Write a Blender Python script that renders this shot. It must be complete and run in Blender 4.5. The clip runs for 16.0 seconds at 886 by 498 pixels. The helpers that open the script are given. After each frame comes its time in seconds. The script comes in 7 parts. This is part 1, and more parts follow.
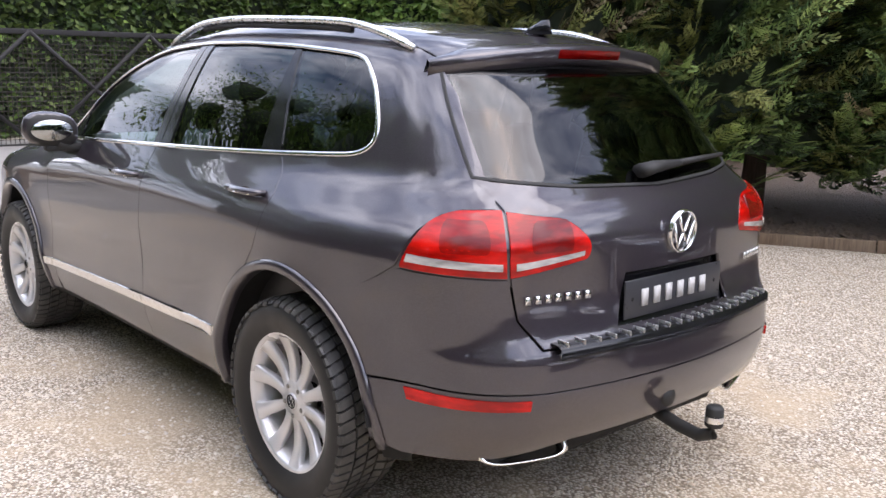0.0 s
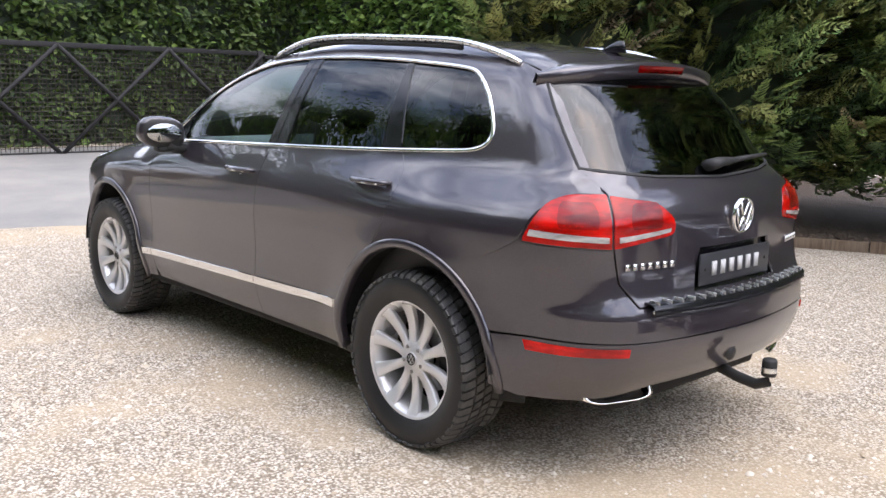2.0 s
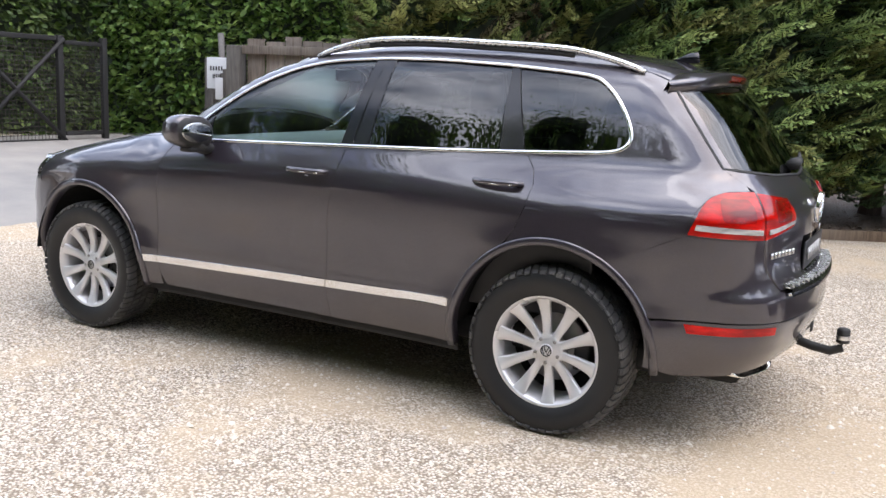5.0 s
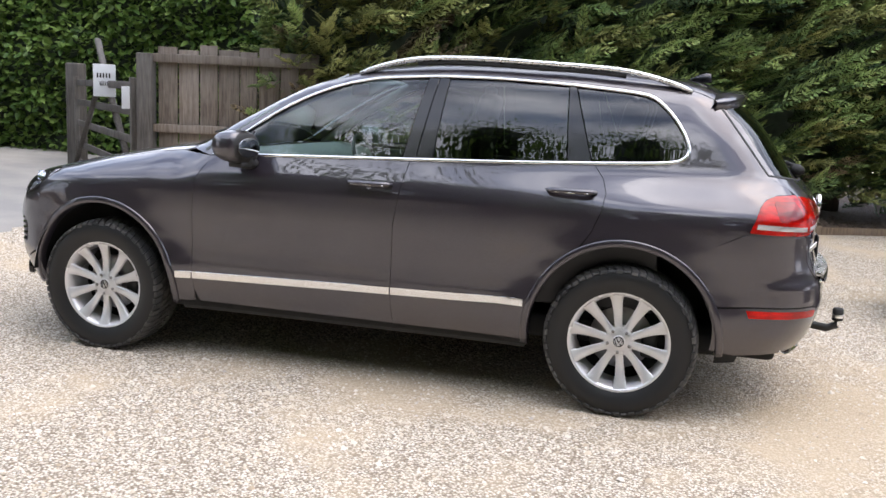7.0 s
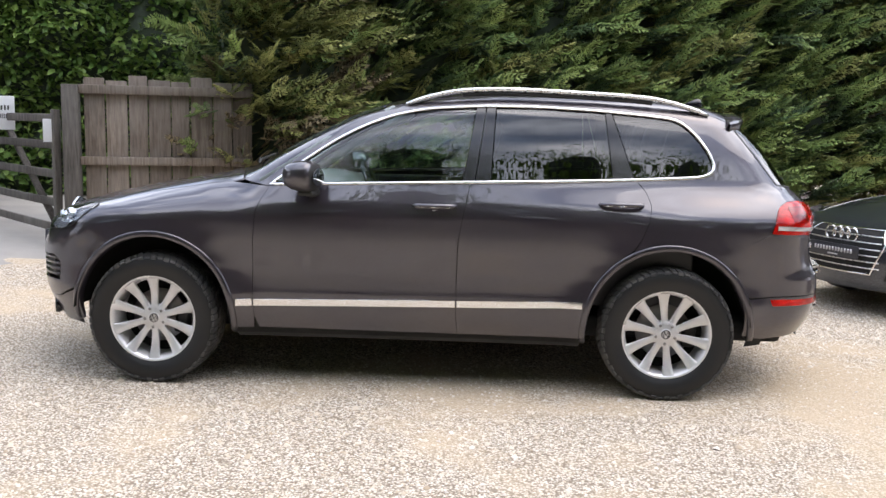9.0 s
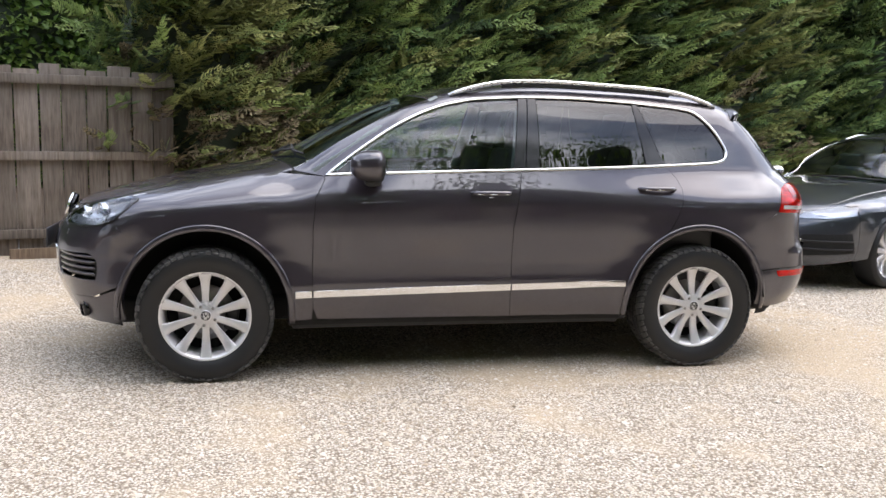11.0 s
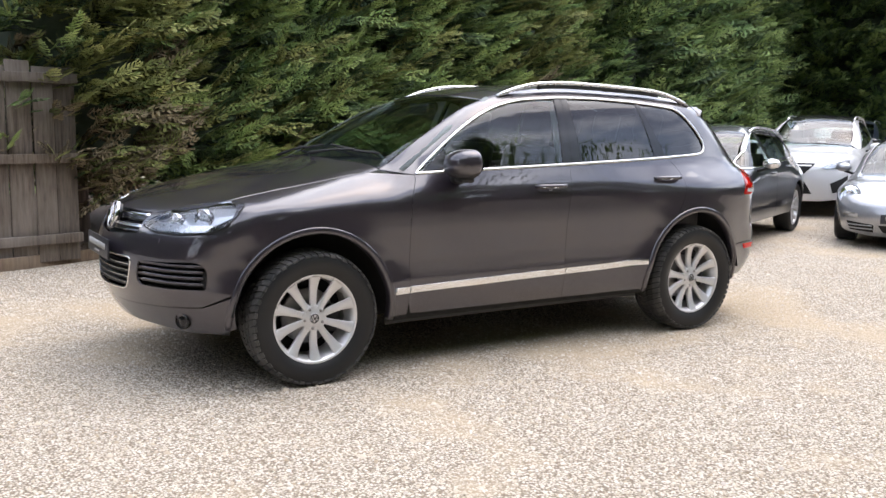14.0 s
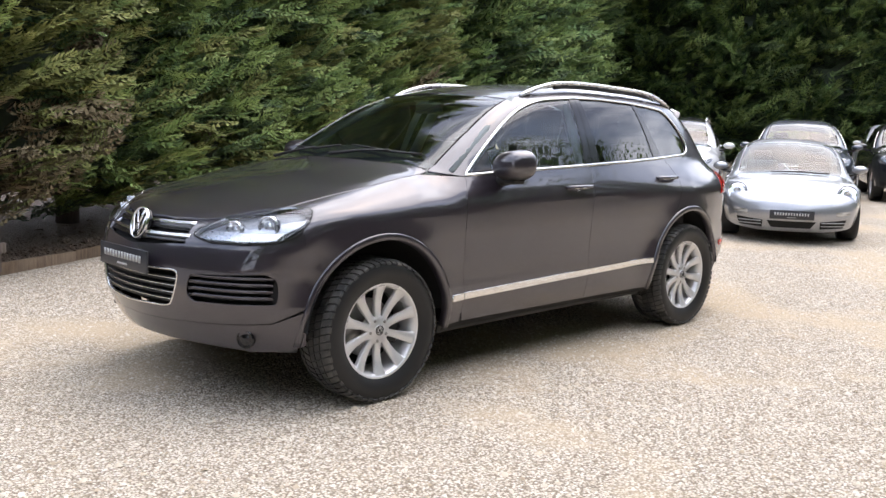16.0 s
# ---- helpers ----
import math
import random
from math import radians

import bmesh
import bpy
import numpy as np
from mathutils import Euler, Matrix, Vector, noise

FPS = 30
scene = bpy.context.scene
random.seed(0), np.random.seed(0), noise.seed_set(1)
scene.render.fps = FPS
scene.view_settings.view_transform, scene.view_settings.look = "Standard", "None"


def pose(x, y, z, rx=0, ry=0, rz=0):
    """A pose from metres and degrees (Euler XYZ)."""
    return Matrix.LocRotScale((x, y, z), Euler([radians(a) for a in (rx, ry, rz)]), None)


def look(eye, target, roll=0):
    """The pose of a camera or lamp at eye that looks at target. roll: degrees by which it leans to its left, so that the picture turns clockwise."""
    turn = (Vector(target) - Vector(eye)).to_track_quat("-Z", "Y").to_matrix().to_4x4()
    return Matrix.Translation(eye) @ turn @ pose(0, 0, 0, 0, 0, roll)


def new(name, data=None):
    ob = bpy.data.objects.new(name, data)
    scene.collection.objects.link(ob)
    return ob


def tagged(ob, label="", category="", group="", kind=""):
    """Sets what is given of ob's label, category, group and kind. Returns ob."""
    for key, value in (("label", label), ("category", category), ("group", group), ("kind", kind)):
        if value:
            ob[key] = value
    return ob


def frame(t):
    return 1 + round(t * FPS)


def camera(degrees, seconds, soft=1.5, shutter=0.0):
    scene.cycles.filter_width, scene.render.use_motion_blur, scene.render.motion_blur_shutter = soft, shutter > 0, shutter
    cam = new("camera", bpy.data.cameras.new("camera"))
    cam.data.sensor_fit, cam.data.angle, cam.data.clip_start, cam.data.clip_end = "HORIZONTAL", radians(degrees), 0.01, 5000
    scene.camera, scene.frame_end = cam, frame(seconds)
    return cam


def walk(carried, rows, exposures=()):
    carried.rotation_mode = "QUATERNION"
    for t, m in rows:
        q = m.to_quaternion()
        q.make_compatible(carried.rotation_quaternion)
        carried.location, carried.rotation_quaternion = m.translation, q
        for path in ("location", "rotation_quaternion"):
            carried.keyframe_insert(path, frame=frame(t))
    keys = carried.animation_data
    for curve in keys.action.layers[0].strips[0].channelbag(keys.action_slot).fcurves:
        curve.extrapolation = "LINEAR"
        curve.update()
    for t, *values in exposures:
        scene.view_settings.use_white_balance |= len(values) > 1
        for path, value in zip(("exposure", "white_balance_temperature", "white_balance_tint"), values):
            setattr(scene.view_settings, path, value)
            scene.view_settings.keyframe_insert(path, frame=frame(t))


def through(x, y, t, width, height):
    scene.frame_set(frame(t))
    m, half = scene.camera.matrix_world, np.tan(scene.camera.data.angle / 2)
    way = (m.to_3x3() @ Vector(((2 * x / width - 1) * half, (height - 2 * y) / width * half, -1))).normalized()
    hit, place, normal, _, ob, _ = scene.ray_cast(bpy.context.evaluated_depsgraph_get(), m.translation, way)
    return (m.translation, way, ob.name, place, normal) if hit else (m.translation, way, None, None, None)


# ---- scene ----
cam = camera(51.7, 16.0)
METRES = 11.08
# the first eye in the world: the main car's middle is the origin, its nose points to -x, its near side to -y
FIRST = pose(4.0776, -2.51, 1.5157, 1.141, -0.087, 48.891)
ROWS = [
    (0.0, 0.0, 0.0, 0.0, 0.14, -12.25, -0.67),
    (0.5, -0.0076, -0.0247, -0.0002, 0.15, -12.24, -0.63),
    (1.0, -0.0165, -0.0443, 0.0018, 0.3, -12.31, -0.6),
    (1.5, -0.0315, -0.0575, 0.0012, 0.24, -12.35, -0.64),
    (2.0, -0.0462, -0.0559, -0.0014, -1.52, -11.25, -1.17),
    (2.5, -0.066, -0.0482, 0.0003, -2.26, -10.93, -1.6),
    (3.0, -0.0901, -0.0524, -0.0004, -8.1, -9.0, -2.92),
    (3.5, -0.1204, -0.0595, 0.0002, -11.29, -9.81, -2.76),
    (4.0, -0.1471, -0.0541, -0.0015, -12.92, -10.78, -2.35),
    (6.5, -0.2977, -0.0187, 0.001, -30.65, -10.81, -3.33),
    (7.0, -0.3269, -0.0088, 0.0001, -32.84, -10.49, -3.03),
    (7.5, -0.3572, 0.0042, 0.0017, -35.25, -9.93, -2.65),
    (8.0, -0.3922, 0.0095, 0.0019, -39.53, -9.6, -2.87),
    (8.5, -0.4208, 0.0228, -0.0012, -41.66, -9.12, -2.57),
    (9.0, -0.4499, 0.0433, -0.0011, -45.95, -8.65, -2.02),
    (11.5, -0.5729, 0.1788, -0.01, -63.66, -8.17, -2.76),
    (12.0, -0.5901, 0.2115, -0.0097, -67.32, -8.06, -3.17),
    (12.5, -0.6114, 0.2407, -0.009, -71.41, -8.82, -2.79),
    (13.0, -0.621, 0.2727, -0.011, -73.07, -8.72, -2.3),
    (13.5, -0.6328, 0.305, -0.0117, -76.83, -8.0, -2.04),
    (14.0, -0.6452, 0.3368, -0.0111, -80.52, -8.31, -1.95),
    (14.5, -0.6435, 0.3702, -0.0132, -82.86, -7.92, -1.9),
    (15.0, -0.6441, 0.4043, -0.0137, -87.49, -7.13, -1.92),
    (15.5, -0.646, 0.4378, -0.013, -90.61, -7.62, -2.32),
    (16.0, -0.635, 0.4656, -0.0152, -93.07, -7.95, -2.41),
]
walk(cam, [(t, FIRST @ pose(METRES * x, METRES * y, METRES * z, 90 + pitch, roll, yaw)) for t, x, y, z, yaw, pitch, roll in ROWS],
     exposures=[(0.0, 0.86, 6620, 19), (1.6, 0.82, 6600, 17), (3.0, 1.0, 6560, 17), (6.5, 0.82, 6640, 15), (9.0, 0.84, 6720, 15), (12.0, 0.80, 6760, 15), (16.0, 0.80, 6760, 15)])

# ---- world and sun ----
SUN_TURN, SUN_HIGH = 82.0, 66.0
world = bpy.data.worlds.new("sky")
scene.world = world
world.use_nodes = True
wt = world.node_tree
for n in list(wt.nodes):
    wt.nodes.remove(n)
w_out, w_bg = wt.nodes.new("ShaderNodeOutputWorld"), wt.nodes.new("ShaderNodeBackground")
w_sky = wt.nodes.new("ShaderNodeTexSky")
w_sky.sky_type, w_sky.sun_disc = "NISHITA", False
w_sky.sun_elevation, w_sky.sun_rotation = radians(SUN_HIGH), radians(SUN_TURN)
w_sky.dust_density = 2.0
w_co = wt.nodes.new("ShaderNodeTexCoord")
w_map = wt.nodes.new("ShaderNodeMapping")
w_map.inputs["Scale"].default_value = (1.0, 1.0, 2.6)
w_map.inputs["Rotation"].default_value = (0.0, 0.0, radians(180))
w_noise = wt.nodes.new("ShaderNodeTexNoise")
w_noise.inputs["Scale"].default_value, w_noise.inputs["Detail"].default_value, w_noise.inputs["Roughness"].default_value = 2.3, 7.0, 0.58
w_ramp = wt.nodes.new("ShaderNodeValToRGB")
w_ramp.color_ramp.elements[0].position, w_ramp.color_ramp.elements[1].position = 0.36, 0.60
w_tone = wt.nodes.new("ShaderNodeTexNoise")
w_tone.inputs["Scale"].default_value, w_tone.inputs["Detail"].default_value = 3.7, 5.0
w_cl = wt.nodes.new("ShaderNodeValToRGB")
w_cl.color_ramp.elements[0].position, w_cl.color_ramp.elements[1].position = 0.35, 0.68
w_cl.color_ramp.elements[0].color, w_cl.color_ramp.elements[1].color = (4.6, 5.9, 8.3, 1), (17.6, 18.7, 20.4, 1)
w_mix = wt.nodes.new("ShaderNodeMix")
w_mix.data_type = "RGBA"
wt.links.new(w_co.outputs["Generated"], w_map.inputs["Vector"])
wt.links.new(w_map.outputs["Vector"], w_noise.inputs["Vector"])
wt.links.new(w_map.outputs["Vector"], w_tone.inputs["Vector"])
wt.links.new(w_noise.outputs["Fac"], w_ramp.inputs["Fac"])
wt.links.new(w_tone.outputs["Fac"], w_cl.inputs["Fac"])
wt.links.new(w_ramp.outputs["Color"], w_mix.inputs["Factor"])
wt.links.new(w_sky.outputs["Color"], w_mix.inputs["A"])
wt.links.new(w_cl.outputs["Color"], w_mix.inputs["B"])
wt.links.new(w_mix.outputs["Result"], w_bg.inputs["Color"])
wt.links.new(w_bg.outputs["Background"], w_out.inputs["Surface"])
w_bg.inputs["Strength"].default_value = 0.15

sun = new("sun", bpy.data.lights.new("sun", "SUN"))
sun.data.energy, sun.data.angle, sun.data.color = 1.05, radians(60), (1.0, 0.97, 0.92)
_h, _a = radians(SUN_HIGH), radians(SUN_TURN)
_to = Vector((math.sin(_a) * math.cos(_h), math.cos(_a) * math.cos(_h), math.sin(_h)))
sun.matrix_world = look(_to * 30, (0, 0, 0))

# ---- materials ----


class Mat:
    """A short way to write node materials."""

    def __init__(self, name):
        self.m = bpy.data.materials.new(name)
        self.m.use_nodes = True
        self.t = self.m.node_tree
        self.b = self.t.nodes["Principled BSDF"]

    def node(self, kind, **inputs):
        n = self.t.nodes.new(kind)
        for k, v in inputs.items():
            self.put(n, k.replace("_", " "), v)
        return n

    def put(self, n, k, v):
        sock = n.inputs[k]
        if hasattr(v, "is_output"):
            self.t.links.new(v, sock)
        else:
            sock.default_value = v

    def set(self, **inputs):
        for k, v in inputs.items():
            self.put(self.b, k.replace("_", " "), v)
        return self

    def coord(self, scale=(1, 1, 1), kind="Object"):
        c = self.node("ShaderNodeTexCoord")
        mp = self.node("ShaderNodeMapping", Vector=c.outputs[kind], Scale=scale)
        return mp.outputs["Vector"]

    def noise(self, scale, detail=4.0, vec=None, rough=0.55):
        n = self.node("ShaderNodeTexNoise", Scale=scale, Detail=detail, Roughness=rough, Vector=vec or self.coord())
        return n.outputs["Fac"]

    def voronoi(self, scale, vec=None, feature="F1", out="Distance"):
        n = self.node("ShaderNodeTexVoronoi")
        n.feature = feature
        self.put(n, "Scale", scale)
        self.put(n, "Vector", vec or self.coord())
        return n.outputs[out]

    def ramp(self, fac, *stops):
        n = self.node("ShaderNodeValToRGB", Fac=fac)
        e = n.color_ramp.elements
        while len(e) < len(stops):
            e.new(0.5)
        for el, (p, c) in zip(e, stops):
            el.position = p
            el.color = (*c, 1) if isinstance(c, tuple) else (c, c, c, 1)
        return n.outputs["Color"]

    def mix(self, fac, a, b, mode="MIX"):
        n = self.node("ShaderNodeMix")
        n.data_type, n.blend_type = "RGBA", mode
        for k, v in (("Factor", fac), ("A", a), ("B", b)):
            if isinstance(v, tuple):
                v = (*v, 1)
            sock = [s for s in n.inputs if s.name == k and (s.type == "VALUE" if k == "Factor" else s.type == "RGBA")][0]
            if hasattr(v, "is_output"):
                self.t.links.new(v, sock)
            else:
                sock.default_value = v
        return [o for o in n.outputs if o.type == "RGBA"][0]

    def bump(self, height, strength=0.3, distance=0.01, normal=None):
        n = self.node("ShaderNodeBump", Height=height, Strength=strength, Distance=distance)
        if normal:
            self.put(n, "Normal", normal)
        return n.outputs["Normal"]

    def random(self):
        return self.node("ShaderNodeObjectInfo").outputs["Random"]

    def island(self):
        return self.node("ShaderNodeNewGeometry").outputs["Random Per Island"]


def car_paint(name, base, flake, metallic=0.55, rough=0.32):
    k = Mat(name)
    fl = k.voronoi(900.0, out="Color")
    tone = k.mix(k.ramp(fl, (0.45, 0.0), (0.8, 1.0)), base, flake)
    dust = k.noise(1.7, 6.0)
    col = k.mix(k.ramp(dust, (0.45, 0.0), (0.8, 0.035)), tone, (0.30, 0.26, 0.21))
    rg = k.node("ShaderNodeMapRange", Value=dust)
    rg.inputs["To Min"].default_value, rg.inputs["To Max"].default_value = rough - 0.03, rough + 0.06
    k.set(Base_Color=col, Metallic=metallic, Roughness=rg.outputs["Result"], Coat_Weight=1.0, Coat_Roughness=0.02, Coat_IOR=1.7)
    return k.m


def plain(name, col, rough=0.5, metallic=0.0, vary=0.15, scale=30.0, bump=0.0, coat=0.0):
    k = Mat(name)
    n = k.noise(scale, 5.0)
    dark = tuple(c * (1 - vary) for c in col)
    light = tuple(min(1.0, c * (1 + vary)) for c in col)
    k.set(Base_Color=k.mix(n, dark, light), Roughness=k.ramp(n, (0.3, max(0.02, rough - 0.05)), (0.7, min(1.0, rough + 0.06))), Metallic=metallic, Coat_Weight=coat)
    if bump:
        k.set(Normal=k.bump(n, bump, 0.003))
    return k.m


def glass(name, tint, mixed=0.5, rough=0.0):
    """Thin vehicle glass: a clear tinted pane with a real gloss."""
    k = Mat(name)
    tr = k.node("ShaderNodeBsdfTransparent", Color=(*tint, 1))
    gl = k.node("ShaderNodeBsdfGlossy", Color=(1, 1, 1, 1), Roughness=rough)
    fr = k.node("ShaderNodeFresnel", IOR=1.52)
    boost = k.node("ShaderNodeMapRange", Value=fr.outputs[0])
    boost.inputs["To Min"].default_value, boost.inputs["To Max"].default_value = mixed, 1.0
    mx = k.node("ShaderNodeMixShader", Fac=boost.outputs["Result"])
    k.t.links.new(tr.outputs[0], mx.inputs[1])
    k.t.links.new(gl.outputs[0], mx.inputs[2])
    k.t.links.new(mx.outputs[0], k.t.nodes["Material Output"].inputs["Surface"])
    return k.m


M_PAINT = car_paint("brown_grey_metallic_paint", (0.028, 0.0228, 0.031), (0.051, 0.042, 0.0555), 0.4, 0.34)
M_GLOSSBLACK = plain("gloss_black_trim", (0.010, 0.010, 0.012), 0.12)
M_BLACK = plain("matt_black_plastic", (0.018, 0.018, 0.018), 0.62, vary=0.3, scale=80, bump=0.2)
M_DARK = plain("dark_underbody", (0.008, 0.008, 0.008), 0.85)
M_CHROME = plain("brushed_chrome_trim", (0.80, 0.80, 0.80), 0.14, 1.0, 0.05)
M_ALU = plain("satin_aluminium", (0.86, 0.86, 0.86), 0.28, 1.0, 0.05, 60)
M_SILVER = plain("silver_wheel_lacquer", (0.70, 0.69, 0.69), 0.28, 0.45, 0.02, 2, coat=0.4)
M_GLASS = glass("lightly_tinted_glass", (0.60, 0.74, 0.73), 0.02)
M_PRIVACY = glass("dark_privacy_glass", (0.08, 0.11, 0.115), 0.02)
M_TRIM_IN = plain("grey_interior_trim", (0.22, 0.25, 0.25), 0.7)
M_SEAT = plain("black_leather", (0.02, 0.02, 0.022), 0.45, bump=0.2)
M_WHITE = plain("white_lettering", (0.55, 0.55, 0.55), 0.5, vary=0.05)
M_PLATE = plain("charcoal_number_plate", (0.035, 0.036, 0.042), 0.32)
M_DISC = plain("steel_brake_disc", (0.35, 0.34, 0.33), 0.4, 1.0)


def rubber():
    k = Mat("worn_tyre_rubber")
    n = k.noise(9.0, 6.0)
    k.set(Base_Color=k.mix(k.ramp(n, (0.4, 0.0), (0.75, 1.0)), (0.032, 0.032, 0.032), (0.115, 0.108, 0.098)), Roughness=k.ramp(n, (0.3, 0.42), (0.7, 0.7)), Normal=k.bump(k.noise(120.0), 0.1, 0.002))
    return k.m


M_RUBBER = rubber()
M_SIDEWALL = plain("black_tyre_sidewall", (0.0095, 0.0095, 0.010), 0.48, vary=0.25, scale=12)


def lens(name, col):
    k = Mat(name)
    ribs = k.node("ShaderNodeTexWave", Scale=90.0, Vector=k.coord())
    ribs.bands_direction = "Z"
    k.set(Base_Color=k.mix(k.ramp(k.noise(9.0, 3.0, k.coord((1, 1, 3.5))), (0.38, 0.0), (0.66, 1.0)), tuple(c * 0.5 for c in col), tuple(min(1.0, c * 1.2) for c in col)), Roughness=0.10, Coat_Weight=0.25, Coat_Roughness=0.02,
          Normal=k.bump(ribs.outputs["Fac"], 0.12, 0.001), Specular_IOR_Level=0.35)
    return k.m


M_RED = lens("red_lamp_lens", (0.54, 0.006, 0.003))
M_DEEPRED = lens("deep_red_lamp_lens", (0.26, 0.004, 0.003))
M_CLEAR = lens("clear_lamp_lens", (0.52, 0.50, 0.47))


# ---- mesh helpers ----
def part(name, bm, material, parent=None, label="", smooth=True):
    """Links a bmesh as one mesh object under its thing."""
    me = bpy.data.meshes.new(name)
    bm.normal_update()
    bm.to_mesh(me)
    bm.free()
    for m in (material if isinstance(material, (list, tuple)) else [material]):
        me.materials.append(m)
    if smooth:
        me.shade_smooth()
    ob = new(name, me)
    if parent is not None:
        ob.parent = parent
    if label:
        ob["label"] = label
    return ob


def thing(name, label, category, at=None, group="", kind=""):
    ob = new(name)
    if at is not None:
        ob.matrix_world = at
    return tagged(ob, label, category, group, kind)


def box(bm, a, b, bevel=0.0, m=None, mat=0):
    """A box between two corners, its edges bevelled."""
    vs = bmesh.ops.create_cube(bm, size=1.0)["verts"]
    for v in vs:
        v.co = Vector([(a[i] + b[i]) / 2 + v.co[i] * (b[i] - a[i]) for i in range(3)])
    fs = {f for v in vs for f in v.link_faces}
    for f in fs:
        f.material_index = mat
    if bevel:
        r = bmesh.ops.bevel(bm, geom=list({e for v in vs for e in v.link_edges}), offset=bevel, segments=2, affect="EDGES", profile=0.5)
        vs = list({v for f in r["faces"] for v in f.verts} | {v for v in vs if v.is_valid})
    if m is not None:
        for v in vs:
            v.co = m @ v.co
    return vs


def lathe(bm, profile, seg=48, axis="y", close=False, mat=0):
    """Turns a profile of (radius, along) round an axis."""
    rings = []
    for r, h in profile:
        ring = []
        for i in range(seg):
            a = 2 * math.pi * i / seg
            c, s = r * math.cos(a), r * math.sin(a)
            ring.append(bm.verts.new({"y": (c, h, s), "x": (h, c, s), "z": (c, s, h)}[axis]))
        rings.append(ring)
    pairs = list(zip(rings, rings[1:])) + ([(rings[-1], rings[0])] if close else [])
    for p, q in pairs:
        for i in range(seg):
            f = bm.faces.new((p[i], p[(i + 1) % seg], q[(i + 1) % seg], q[i]))
            f.material_index = mat
    return rings


def tube(bm, pts, radius, seg=8, flat=1.0, caps=True, up=None):
    """A swept round or oval bar through points; radius may be a list."""
    pts = [Vector(p) for p in pts]
    rad = radius if isinstance(radius, (list, tuple)) else [radius] * len(pts)
    rings = []
    for i, p in enumerate(pts):
        d = (pts[min(i + 1, len(pts) - 1)] - pts[max(i - 1, 0)]).normalized()
        ref = Vector(up) if up else (Vector((0, 0, 1)) if abs(d.z) < 0.9 else Vector((1, 0, 0)))
        u = d.cross(ref).normalized()
        w = u.cross(d)
        rings.append([bm.verts.new(p + u * rad[i] * math.cos(2 * math.pi * k / seg) + w * rad[i] * flat * math.sin(2 * math.pi * k / seg)) for k in range(seg)])
    for p, q in zip(rings, rings[1:]):
        for i in range(seg):
            bm.faces.new((p[i], q[i], q[(i + 1) % seg], p[(i + 1) % seg]))
    if caps:
        bm.faces.new(rings[0])
        bm.faces.new(rings[-1][::-1])
    return rings


def spline(xs, ys):
    """A smooth curve through a few points: natural cubic, vectorised."""
    xs, ys = np.array(xs, float), np.array(ys, float)
    d = np.gradient(ys, xs)
    s = np.diff(ys) / np.diff(xs)
    for i in range(1, len(xs) - 1):
        if s[i - 1] * s[i] <= 0:
            d[i] = 0.0
        else:
            h0, h1 = xs[i] - xs[i - 1], xs[i + 1] - xs[i]
            w0, w1 = 2 * h1 + h0, h1 + 2 * h0
            d[i] = (w0 + w1) / (w0 / s[i - 1] + w1 / s[i])
    d[0], d[-1] = s[0], s[-1]

    def at(x):
        x = np.clip(x, xs[0], xs[-1])
        i = np.clip(np.searchsorted(xs, x, side="right") - 1, 0, len(xs) - 2)
        h = xs[i + 1] - xs[i]
        t = (x - xs[i]) / h
        return ((1 + 2 * t) * (1 - t) ** 2 * ys[i] + t * (1 - t) ** 2 * h * d[i] + t * t * (3 - 2 * t) * ys[i + 1] + t * t * (t - 1) * h * d[i + 1])
    return at


def smin(a, b, k):
    h = np.clip(0.5 + 0.5 * (b - a) / k, 0, 1)
    return b + (a - b) * h - k * h * (1 - h)


